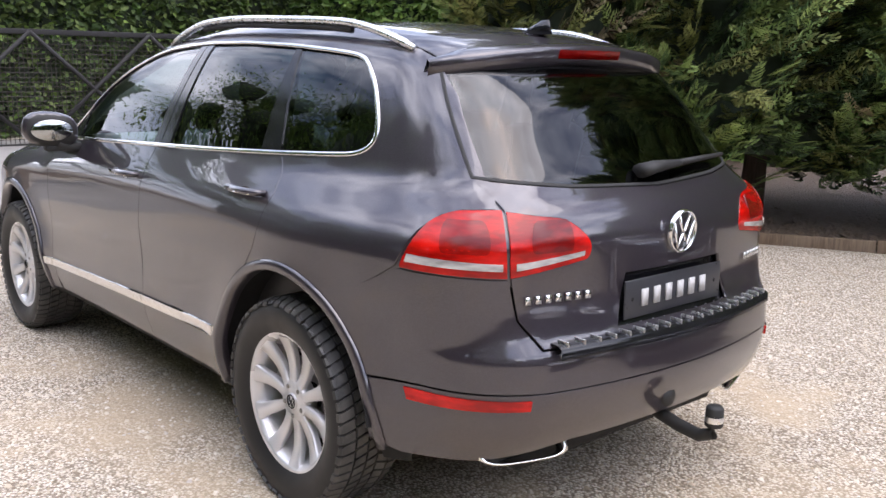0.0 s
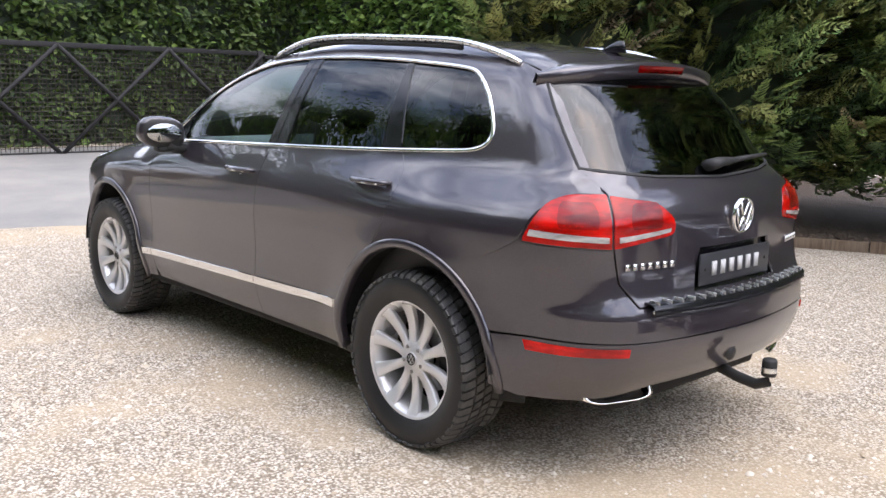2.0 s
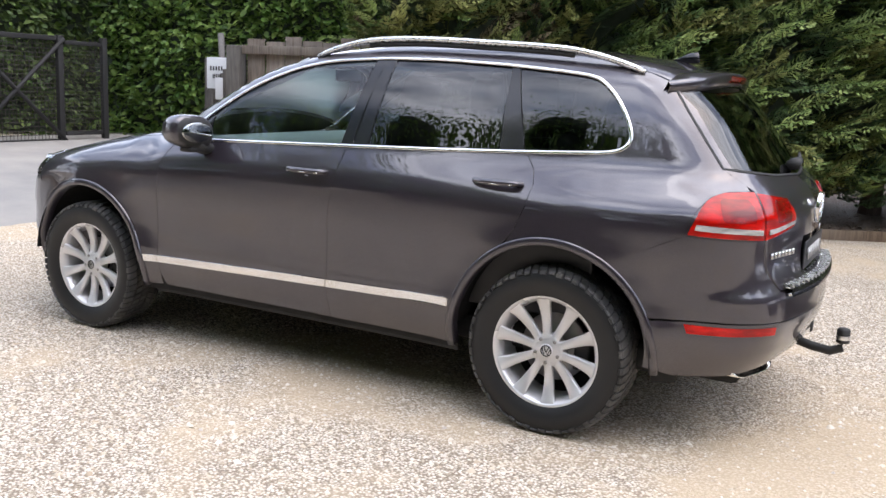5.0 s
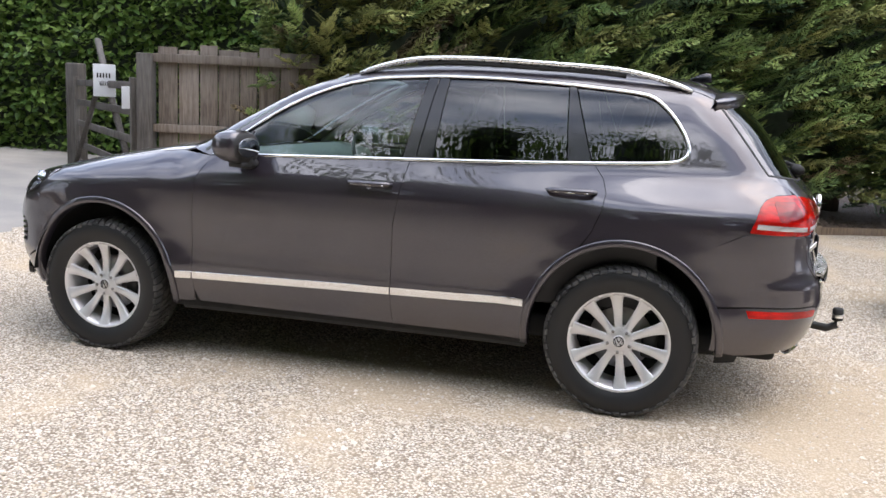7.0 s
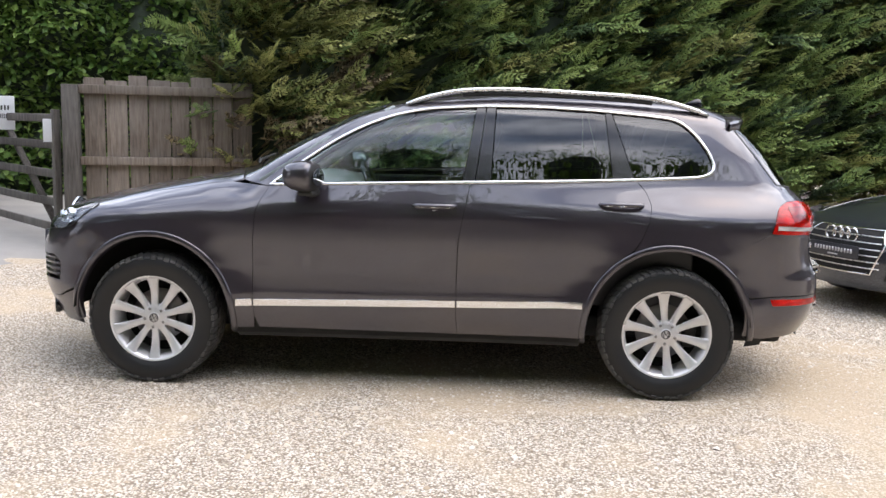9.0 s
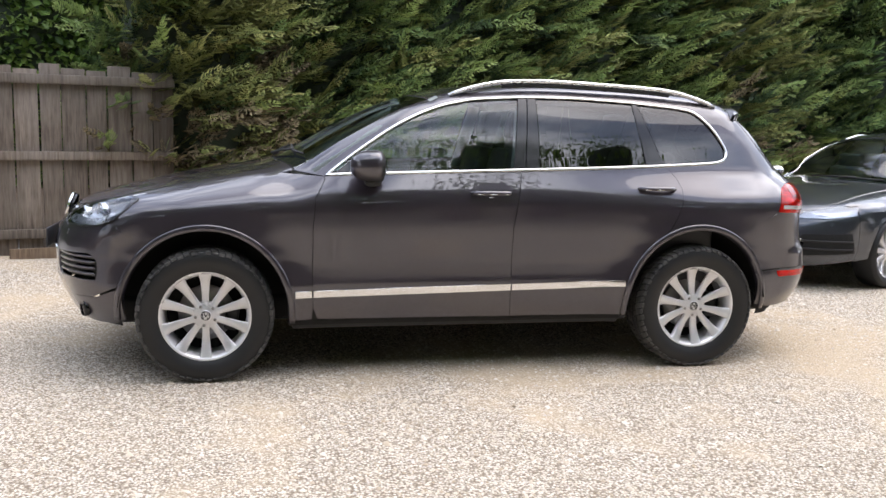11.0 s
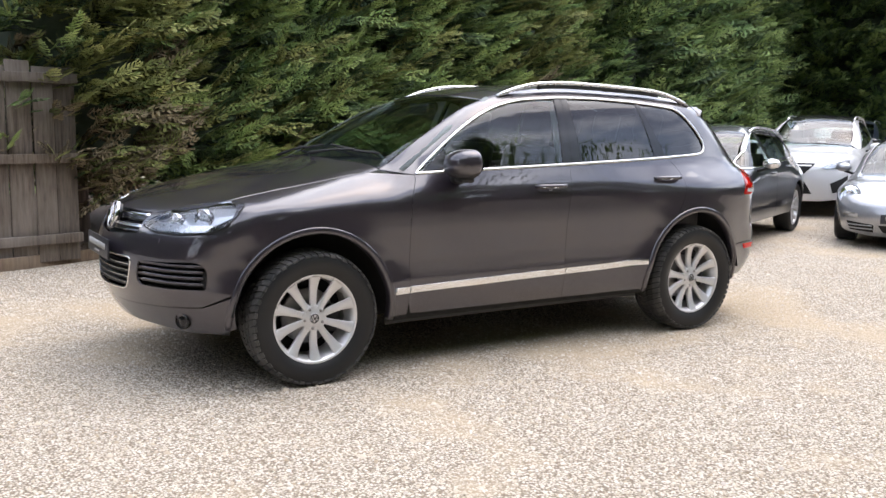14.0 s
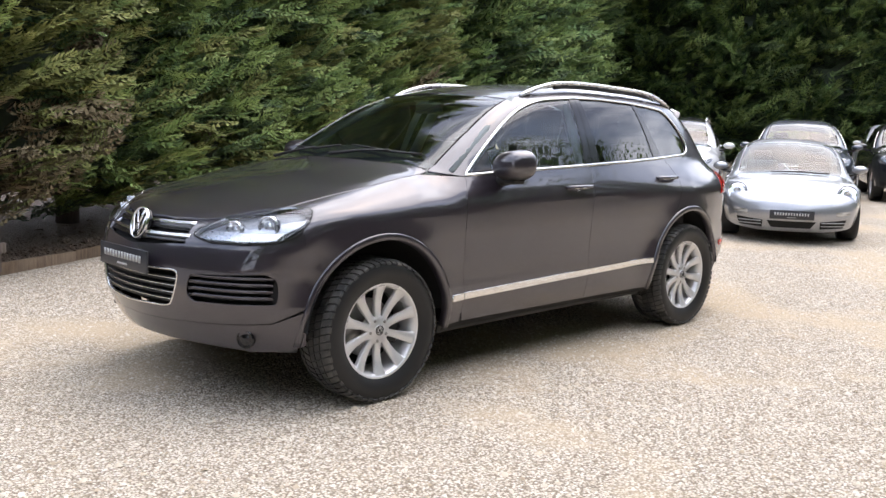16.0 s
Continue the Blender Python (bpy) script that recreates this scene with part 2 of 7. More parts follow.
class Form:
    """A vehicle's outer skin as one implicit form, on which every panel, pane and lamp is laid."""

    def __init__(self, side, plan_low, plan_high, roof, tail, nose, wheels, flare=0.02, bow=(0.2, 0.3), blend=(0.1, 0.14, 0.2, 0.2), belt=(0.95, 1.2), crown=None, arch=0.45):
        self.S, self.Pl, self.Ph, self.Z, self.T, self.N = (spline(*zip(*c)) for c in (side, plan_low, plan_high, roof, tail, nose))
        self.C = spline(*zip(*(crown or [(-3, 0.1), (3, 0.1)])))
        self.wheels, self.flare, self.bow, self.blend, self.belt, self.arch = wheels, flare, bow, blend, belt, arch

    def f(self, x, y, z):
        ay = np.abs(y)
        t = np.clip((z - self.belt[0]) / (self.belt[1] - self.belt[0]), 0, 1)
        t = t * t * (3 - 2 * t)
        ys = self.S(z) - self.Pl(x) * (1 - t) - self.Ph(x) * t
        for wx, wz in self.wheels:
            r = np.hypot(x - wx, z - wz)
            ys = ys + self.flare * np.exp(-((r - self.arch) / 0.11) ** 2) * np.clip((1.0 - z) / 0.3, 0, 1)
        e = 0.01
        zc = self.Z(x)
        dz = (self.Z(x + e) - self.Z(x - e)) / (2 * e)
        top = (zc - self.C(x) * y * y - z) / np.sqrt(1 + dz * dz)
        tl, nz = self.T(z), self.N(z)
        dt, dn = (self.T(z + e) - self.T(z - e)) / (2 * e), (self.N(z + e) - self.N(z - e)) / (2 * e)
        back = (tl - self.bow[1] * y * y - x) / np.sqrt(1 + dt * dt)
        fore = (x - nz - self.bow[0] * y * y) / np.sqrt(1 + dn * dn)
        side = ys - ay
        w = np.clip((x + 0.9) / 0.5, 0, 1)
        k_top = self.blend[0] * (1 - w) + self.blend[1] * w
        a = smin(side, top, k_top)
        a = smin(a, fore, self.blend[2])
        return smin(a, back, self.blend[3])

    def ray(self, view, u, v):
        u, v = np.asarray(u, float), np.asarray(v, float)
        o, z0 = np.zeros_like(u), np.zeros_like(u)
        if view == "side":
            return (u, o, v), (z0, z0 - 1, z0), 1.15
        if view == "top":
            return (u, v, z0 + 0.6), (z0, z0, z0 + 1), 1.4
        a = np.radians(u)
        if view == "rear":
            return (z0 + 1.2, o, v), (np.cos(a), -np.sin(a), z0), 1.7
        return (z0 - 1.2, o, v), (-np.cos(a), -np.sin(a), z0), 1.7

    def hit(self, view, u, v, lift=0.0):
        """Points and normals of the skin at view coordinates."""
        (ox, oy, oz), (dx, dy, dz), far = self.ray(view, u, v)
        lo, hi = np.zeros_like(ox), np.full_like(ox, far)
        for _ in range(30):
            mid = (lo + hi) / 2
            inside = self.f(ox + dx * mid, oy + dy * mid, oz + dz * mid) > 0
            lo, hi = np.where(inside, mid, lo), np.where(inside, hi, mid)
        p = np.stack([ox + dx * lo, oy + dy * lo, oz + dz * lo], 1)
        e = 0.004
        n = np.stack([self.f(*(p + d).T) - self.f(*(p - d).T) for d in np.eye(3) * e], 1)
        n = -n / np.maximum(np.linalg.norm(n, axis=1, keepdims=True), 1e-9)
        return p + n * lift, n


def inset(poly, d):
    """A polygon moved inwards by d."""
    p = np.array(poly, float)
    area = np.sum(p[:, 0] * np.roll(p[:, 1], -1) - np.roll(p[:, 0], -1) * p[:, 1])
    if area < 0:
        p = p[::-1]
    a, b = p - np.roll(p, 1, 0), np.roll(p, -1, 0) - p
    na = np.stack([-a[:, 1], a[:, 0]], 1) / np.maximum(np.linalg.norm(a, axis=1, keepdims=True), 1e-9)
    nb = np.stack([-b[:, 1], b[:, 0]], 1) / np.maximum(np.linalg.norm(b, axis=1, keepdims=True), 1e-9)
    m = na + nb
    m /= np.maximum((m * nb).sum(1, keepdims=True), 0.35)
    dd = np.asarray(d, float)
    return p + m * dd


def dense(poly, step, scale=(1, 1)):
    """A polygon with points no further apart than step."""
    out = []
    for (x0, y0), (x1, y1) in zip(poly, list(poly[1:]) + [poly[0]]):
        n = max(1, int(math.ceil(math.hypot((x1 - x0) * scale[0], (y1 - y0) * scale[1]) / step)))
        out += [(x0 + (x1 - x0) * i / n, y0 + (y1 - y0) * i / n) for i in range(n)]
    return out


def rounded(poly, r, n=5):
    """A polygon with its corners rounded; r is one radius or one a corner."""
    out = []
    m = len(poly)
    for i in range(m):
        p, a, b = Vector(poly[i]), Vector(poly[i - 1]), Vector(poly[(i + 1) % m])
        rr = r[i] if isinstance(r, (list, tuple)) else r
        if rr <= 0:
            out.append(tuple(p))
            continue
        da, db = a - p, b - p
        la, lb = min(rr, da.length * 0.48), min(rr, db.length * 0.48)
        s, e = p + da.normalized() * la, p + db.normalized() * lb
        for k in range(n + 1):
            t = k / n
            out.append(tuple(s * (1 - t) ** 2 + p * 2 * t * (1 - t) + e * t * t))
    return out


def arc(cx, cy, r, a0, a1, n=24, ry=None):
    return [(cx + r * math.cos(radians(a0 + (a1 - a0) * i / n)), cy + (ry or r) * math.sin(radians(a0 + (a1 - a0) * i / n))) for i in range(n + 1)]


def inside(poly, pts):
    p = np.array(poly)
    x, y = pts[:, 0], pts[:, 1]
    r = np.zeros(len(pts), bool)
    for (x0, y0), (x1, y1) in zip(p, np.roll(p, -1, 0)):
        c = ((y0 > y) != (y1 > y))
        with np.errstate(divide="ignore", invalid="ignore"):
            r ^= c & (x < (x1 - x0) * (y - y0) / (y1 - y0) + x0)
    return r


def skin(form, name, view, poly, material, parent, step=0.035, gap=0.002, lift=0.0, rim=0.012, holes=(), mirror=False, label="", dome=0.0):
    """One panel of a vehicle: an outline in a view, laid on the form, with its edges turned in. mirror: the twin on the far side."""
    sx = 1.0 if view in ("side", "top") else 0.016
    scale = (sx, 1.0)

    def prep(pl, g):
        q = np.array(pl, float) * scale
        q = inset(q, g) if g else q
        return dense([tuple(a) for a in q], step)
    outer = prep(poly, gap)
    rings = [outer] + [prep(h, 0)[::-1] for h in holes]
    o = np.array(outer)
    lo, hi = o.min(0), o.max(0)
    gx, gy = np.meshgrid(np.arange(lo[0] + step * 0.3, hi[0], step), np.arange(lo[1] + step * 0.3, hi[1], step))
    gp = np.stack([gx.ravel(), gy.ravel()], 1)
    ok = inside(outer, gp)
    for h in rings[1:]:
        ok &= ~inside(h, gp)
    edge = np.concatenate([np.array(r) for r in rings])
    near = np.min(np.linalg.norm(gp[:, None, :] - edge[None], axis=2), axis=1) if len(gp) else np.zeros(0)
    gp = gp[ok & (near > step * 0.45)]
    pts, edges, loops = [], [], []
    for r in rings:
        k = len(pts)
        pts += [Vector(q) for q in r]
        loops.append(list(range(k, k + len(r))))
        edges += [(k + i, k + (i + 1) % len(r)) for i in range(len(r))]
    nb = len(pts)
    pts += [Vector(q) for q in gp]
    from mathutils.geometry import delaunay_2d_cdt
    vo, _, fo, _, _, _ = delaunay_2d_cdt(pts, edges, [], 0, 1e-6)
    V = np.array([tuple(v) for v in vo])
    cen = np.array([V[f].mean(0) for f in fo])
    keep = inside(outer, cen)
    for h in rings[1:]:
        keep &= ~inside(h, cen)
    F = [list(f) for f, kf in zip(fo, keep) if kf]
    P, N = form.hit(view, V[:, 0] / scale[0], V[:, 1] / scale[1], lift)
    if dome:
        d = np.min(np.linalg.norm(V[:, None, :] - edge[None], axis=2), axis=1)
        P = P + N * (dome * (1 - np.exp(-d / 0.02)))[:, None]
    verts, norms, faces = [tuple(p) for p in P], [tuple(n) for n in N], []
    for f in F:
        a, b, c = (P[i] for i in f[:3])
        nn = np.cross(b - a, c - a)
        faces.append(f if nn @ N[f[0]] > 0 else f[::-1])
    if rim:
        count = {}
        for f in faces:
            for i in range(len(f)):
                e = (f[i], f[(i + 1) % len(f)])
                count[e] = 1
        rimv = {}
        for (a, b) in list(count):
            if (b, a) not in count:
                for q in (a, b):
                    if q not in rimv:
                        rimv[q] = (len(verts), len(verts) + 1)
                        verts += [tuple(P[q]), tuple(P[q] - N[q] * rim)]
                        norms += [None, None]
                faces.append([b, a, rimv[a][1], rimv[b][1]])
    obs = []
    for flip in ((False, True) if mirror else (False,)):
        vv = [(x, -y, z) for x, y, z in verts] if flip else verts
        ff = [f[::-1] for f in faces] if flip else faces
        me = bpy.data.meshes.new(name)
        me.from_pydata(vv, [], ff)
        me.materials.append(material)
        me.shade_smooth()
        nrm = [((0, 0, 0) if n is None else ((n[0], -n[1], n[2]) if flip else n)) for n in norms]
        me.normals_split_custom_set_from_vertices(nrm)
        me.update()
        ob = new(name, me)
        ob.parent = parent
        if label:
            ob["label"] = label
        obs.append(ob)
    return obs


def new_bars(width, height, n):
    """A row of plain raised bars, in the xy plane."""
    bm = bmesh.new()
    w = width / n
    for i in range(n):
        x = -width / 2 + w * i
        box(bm, (x, -height / 2, -0.001), (x + w * 0.5, height / 2, 0.004))
    return bm


def text_bars(name, width, height, n, material, parent, m):
    """A row of raised bars in place of letters, each one a part, in the plane of m."""
    w = width / n
    first = None
    for i in range(n):
        if first is None:
            bm = bmesh.new()
            box(bm, (-w * 0.25, -height / 2, -0.001), (w * 0.25, height / 2, 0.004))
            ob = first = part(name, bm, material, parent)
        else:
            ob = new(name, first.data)
            ob.parent = parent
        ob.matrix_basis = m @ Matrix.Translation((-width / 2 + w * (i + 0.25), 0, 0))


# ---- the setting ----
BED = (-1.86, 3.28)                      # a point on the edging board of the hedge bed
ALONG = (math.cos(radians(27)), math.sin(radians(27)))
ACROSS = (-ALONG[1], ALONG[0])


def step01(a, b, v):
    t = np.clip((v - a) / (b - a), 0, 1)
    return t * t * (3 - 2 * t)


def ground_z(x, y):
    """The yard is level under the cars and climbs towards the bed and the gates."""
    x, y = np.asarray(x, float), np.asarray(y, float)
    d = (x - BED[0]) * ACROSS[0] + (y - BED[1]) * ACROSS[1]
    bank = 0.14 * step01(-2.1, 0.0, d) * (1 - step01(3.0, 12.0, x))
    drive = np.clip(-2.4 - x, 0, 7.5) * 0.048 * step01(-3.0, 0.0, y)
    return bank + drive


def bed_point(s, d, z=0.0):
    """A point s metres along the edging board and d metres behind it."""
    x, y = BED[0] + ALONG[0] * s + ACROSS[0] * d, BED[1] + ALONG[1] * s + ACROSS[1] * d
    return (x, y, float(ground_z(x, y)) + z)


def gravel_material():
    k = Mat("cream_gravel")
    v = k.coord()
    cell = k.voronoi(84.0, v, out="Color")
    dist = k.voronoi(84.0, v)
    fine = k.noise(240.0, 3.0, v)
    broad = k.noise(0.55, 5.0, v, 0.6)
    mid = k.noise(3.2, 5.0, v, 0.6)
    stone = k.ramp(k.node("ShaderNodeSeparateColor", Color=cell).outputs[0], (0.0, (0.40, 0.33, 0.245)), (0.25, (0.60, 0.52, 0.42)), (0.7, (0.77, 0.69, 0.57)), (1.0, (0.85, 0.79, 0.69)))
    stone = k.mix(k.ramp(dist, (0.33, 0.0), (0.70, 0.85)), stone, (0.19, 0.145, 0.10))
    sand = k.mix(fine, (0.50, 0.39, 0.26), (0.64, 0.52, 0.37))
    bare = k.node("ShaderNodeMath", **{})
    bare.operation = "ADD"
    k.put(bare, 0, k.ramp(broad, (0.48, 0.0), (0.62, 0.8)))
    k.t.links.new(k.ramp(mid, (0.35, 0.0), (0.75, 0.35)), bare.inputs[1])
    fac = k.ramp(bare.outputs[0], (0.22, 0.0), (0.92, 0.78))
    col = k.mix(fac, stone, sand)
    k.set(Base_Color=col, Roughness=0.92, Specular_IOR_Level=0.2, Normal=k.bump(k.mix(fac, k.ramp(dist, (0.0, 1.0), (0.8, 0.0)), fine), 0.7, 0.012))
    return k.m


def stone_material():
    k = Mat("loose_limestone_chippings")
    r = k.island()
    k.set(Base_Color=k.ramp(r, (0.0, (0.42, 0.33, 0.23)), (0.25, (0.60, 0.51, 0.39)), (0.65, (0.68, 0.605, 0.495)), (0.9, (0.77, 0.71, 0.62)), (1.0, (0.52, 0.46, 0.40))), Roughness=0.9, Normal=k.bump(k.noise(300.0), 0.3, 0.002))
    return k.m


def road_material():
    k = Mat("pale_worn_tarmac")
    n = k.noise(1.1, 6.0)
    f = k.noise(160.0, 3.0)
    k.set(Base_Color=k.mix(k.ramp(n, (0.35, 0.0), (0.7, 1.0)), k.mix(f, (0.20, 0.19, 0.18), (0.30, 0.29, 0.27)), k.mix(f, (0.30, 0.28, 0.25), (0.42, 0.39, 0.35))), Roughness=0.9, Normal=k.bump(f, 0.4, 0.004))
    return k.m


def soil_material():
    k = Mat("bark_mulch")
    c = k.voronoi(45.0, out="Color")
    k.set(Base_Color=k.mix(k.noise(3.0), k.mix(c, (0.05, 0.035, 0.025), (0.16, 0.11, 0.075)), (0.14, 0.10, 0.07)), Roughness=0.95, Normal=k.bump(k.voronoi(45.0), 0.9, 0.02))
    return k.m


def wood_material(name, dark, light, grey):
    k = Mat(name)
    r = k.random()
    shift = k.node("ShaderNodeVectorMath")
    shift.operation = "ADD"
    k.t.links.new(k.coord((9.0, 9.0, 0.7)), shift.inputs[0])
    k.t.links.new(k.node("ShaderNodeCombineXYZ", X=k.node("ShaderNodeMath", **{}).outputs[0]).outputs[0], shift.inputs[1])
    g = k.noise(5.0, 8.0, shift.outputs[0], 0.65)
    fine = k.noise(40.0, 4.0, shift.outputs[0])
    stain = k.noise(1.6, 5.0)
    col = k.mix(k.ramp(g, (0.35, 0.0), (0.68, 1.0)), dark, light)
    col = k.mix(k.ramp(stain, (0.42, 0.0), (0.75, 0.6)), col, grey)
    hsv = k.node("ShaderNodeHueSaturation", Color=col)
    val = k.node("ShaderNodeMapRange", Value=r)
    val.inputs["To Min"].default_value, val.inputs["To Max"].default_value = 0.75, 1.25
    k.put(hsv, "Value", val.outputs["Result"])
    k.set(Base_Color=hsv.outputs[0], Roughness=0.88, Normal=k.bump(k.mix(0.4, g, fine), 0.5, 0.004))
    return k.m


def leaf_material(name, dark, mid, light, rough=0.55, through=0.25):
    k = Mat(name)
    r = k.island()
    patch = k.noise(0.9, 3.0)
    col = k.ramp(r, (0.0, dark), (0.55, mid), (1.0, light))
    col = k.mix(k.ramp(patch, (0.35, 0.0), (0.7, 0.7)), col, k.mix(r, mid, light))
    k.set(Base_Color=col, Roughness=rough, Specular_IOR_Level=0.3)
    tr = k.node("ShaderNodeBsdfTranslucent", Color=k.mix(0.5, col, light))
    mx = k.node("ShaderNodeMixShader", Fac=through)
    k.t.links.new(k.b.outputs[0], mx.inputs[1])
    k.t.links.new(tr.outputs[0], mx.inputs[2])
    k.t.links.new(mx.outputs[0], k.t.nodes["Material Output"].inputs["Surface"])
    return k.m


M_GRAVEL, M_STONE, M_ROAD, M_SOIL = gravel_material(), stone_material(), road_material(), soil_material()
M_FENCE = wood_material("weathered_fence_board", (0.085, 0.063, 0.047), (0.235, 0.190, 0.150), (0.29, 0.255, 0.22))
M_POST = wood_material("grey_weathered_post", (0.05, 0.043, 0.037), (0.13, 0.115, 0.10), (0.18, 0.17, 0.155))
M_EDGE = wood_material("brown_edging_board", (0.09, 0.058, 0.036), (0.21, 0.145, 0.09), (0.25, 0.20, 0.15))
M_BARK = wood_material("conifer_bark", (0.05, 0.035, 0.027), (0.14, 0.10, 0.08), (0.12, 0.10, 0.09))
M_CONIFER = leaf_material("conifer_spray", (0.068, 0.138, 0.055), (0.180, 0.305, 0.105), (0.38, 0.49, 0.18))
M_YELLOW = leaf_material("yellowing_conifer_spray", (0.110, 0.148, 0.048), (0.29, 0.325, 0.105), (0.50, 0.51, 0.19))
M_FARGREEN = leaf_material("blue_green_conifer_spray", (0.045, 0.085, 0.042), (0.125, 0.195, 0.088), (0.26, 0.34, 0.15))
# shaded and lit versions of the spray colour, for bough insides and tips
M_INNER = leaf_material("shaded_conifer_spray", (0.034, 0.068, 0.034), (0.074, 0.132, 0.056), (0.13, 0.20, 0.085))
M_TIP = leaf_material("lit_conifer_tip", (0.16, 0.26, 0.08), (0.29, 0.41, 0.125), (0.46, 0.56, 0.20))
M_DEAD = leaf_material("dead_brown_spray", (0.12, 0.095, 0.05), (0.27, 0.215, 0.125), (0.42, 0.35, 0.22), 0.8, 0.1)
M_LEAF = leaf_material("broad_green_leaf", (0.036, 0.080, 0.020), (0.100, 0.190, 0.040), (0.24, 0.34, 0.085), 0.42, 0.3)
# darker, greyer leaf colour for the hedge behind the steel fence
M_DULL = leaf_material("dull_broad_leaf", (0.026, 0.048, 0.018), (0.066, 0.110, 0.034), (0.15, 0.20, 0.065), 0.55, 0.2)
# shade between leaves, put into a dark colour for the inner shells
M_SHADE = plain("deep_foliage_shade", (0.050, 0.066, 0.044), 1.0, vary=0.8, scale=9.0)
M_IRON = plain("black_painted_steel", (0.022, 0.021, 0.021), 0.75, vary=0.3)
M_MESH = plain("dusty_wire_mesh", (0.06, 0.052, 0.046), 0.7)
M_SIGN = plain("white_sign_board", (0.72, 0.73, 0.74), 0.5, vary=0.06)
M_INK = plain("black_sign_ink", (0.03, 0.03, 0.03), 0.6)
RNG = np.random.default_rng(5)


def frond(fingers=6, length=1.0, spread=0.27):
    """A full, flat spray as one connected sheet: a stem with broad fingers on both sides, pointing along +x."""
    v, f = [(0, 0.03, 0), (0, -0.03, 0)], []
    for i in range(fingers):
        t = (i + 1) / (fingers + 0.5)
        w = 0.03 * (1 - t) + 0.012
        k = len(v)
        droop = -0.10 * t * t
        v += [(t * length, w, droop), (t * length, -w, droop)]
        f += [(k - 2, k - 1, k + 1, k)]
        for side in (1, -1):
            reach = spread * (1 - 0.62 * t) * (0.75 + 0.5 * ((i * 37 + side * 3) % 10) / 10)
            j = len(v)
            v += [((t + 0.03) * length, side * (w + reach * 0.62), droop - 0.02), ((t + 0.21) * length, side * (w + reach * 0.80), droop - 0.05)]
            root = (k - 2, k) if side > 0 else (k - 1, k + 1)
            f += [(root[0], root[1], j + 1, j) if side < 0 else (root[1], root[0], j, j + 1)]
    k = len(v)
    v += [(1.14 * length, 0.03, -0.12), (1.10 * length, -0.04, -0.12)]
    f += [(k - 6, k - 5, k + 1, k)]
    return np.array(v, float), f


def leaf(bend=0.15):
    v = [(0, 0, 0), (0.35, 0.32, bend * 0.4), (0.8, 0.24, 0), (1.1, 0, -bend), (0.8, -0.24, 0), (0.35, -0.32, bend * 0.4), (0.5, 0, -0.08)]
    return np.array(v, float), [(0, 6, 1), (1, 6, 2), (2, 6, 3), (3, 6, 4), (4, 6, 5), (5, 6, 0)]


QUAD_LEAF = (np.array([(0, 0, 0), (0.5, 0.32, 0.1), (1.1, 0, 0), (0.5, -0.32, 0.1)], float), [(0, 1, 2), (0, 2, 3)])


def chip():
    v = [(1, 0, 0), (0.2, 0.9, 0.1), (-0.9, 0.3, 0), (-0.4, -0.8, 0.1), (0.5, -0.75, 0), (0.15, 0.1, 0.7), (-0.25, -0.2, 0.62)]
    return np.array(v, float), [(0, 1, 5), (1, 2, 6), (1, 6, 5), (2, 3, 6), (3, 4, 6), (4, 0, 5), (4, 5, 6)]


def scatter(name, template, at, fwd, up, size, material, parent=None, mats=None, smooth=False):
    """Many copies of one small shape as one mesh."""
    tv, tf = template
    n, m = len(at), len(tv)
    fwd = fwd / np.linalg.norm(fwd, axis=1, keepdims=True)
    side = np.cross(up, fwd)
    side /= np.maximum(np.linalg.norm(side, axis=1, keepdims=True), 1e-6)
    nor = np.cross(fwd, side)
    s = size[:, None, None]
    V = at[:, None, :] + s * (tv[None, :, 0:1] * fwd[:, None, :] + tv[None, :, 1:2] * side[:, None, :] + tv[None, :, 2:3] * nor[:, None, :])
    V = V.reshape(-1, 3)
    lens_ = np.array([len(f) for f in tf])
    flat = np.concatenate([np.array(f) for f in tf])
    loops = (flat[None, :] + (np.arange(n) * m)[:, None]).ravel()
    starts = np.concatenate([[0], np.cumsum(np.tile(lens_, n))[:-1]])
    me = bpy.data.meshes.new(name)
    me.vertices.add(len(V))
    me.vertices.foreach_set("co", V.ravel().astype(np.float32))
    me.loops.add(len(loops))
    me.loops.foreach_set("vertex_index", loops.astype(np.int32))
    me.polygons.add(len(starts))
    me.polygons.foreach_set("loop_start", starts.astype(np.int32))
    for mt in (material if isinstance(material, list) else [material]):
        me.materials.append(mt)
    if mats is not None:
        me.polygons.foreach_set("material_index", np.repeat(mats, len(tf)).astype(np.int32))
    me.update(calc_edges=True)
    if smooth:
        me.shade_smooth()
    ob = new(name, me)
    if parent is not None:
        ob.parent = parent
    return ob


def smooth_noise(p, scale, seed=0):
    """Cheap rolling noise for many points, about -1 to 1."""
    q = p * scale + seed * 7.3
    return (np.sin(q[:, 0] * 1.7 + 1.3 * np.sin(q[:, 1] * 1.1 + q[:, 2])) + np.sin(q[:, 1] * 2.1 + 1.7 * np.sin(q[:, 2] * 1.3 + q[:, 0] * 0.7)) + np.sin(q[:, 2] * 2.3 + 1.1 * np.sin(q[:, 0] * 1.9))) / 3


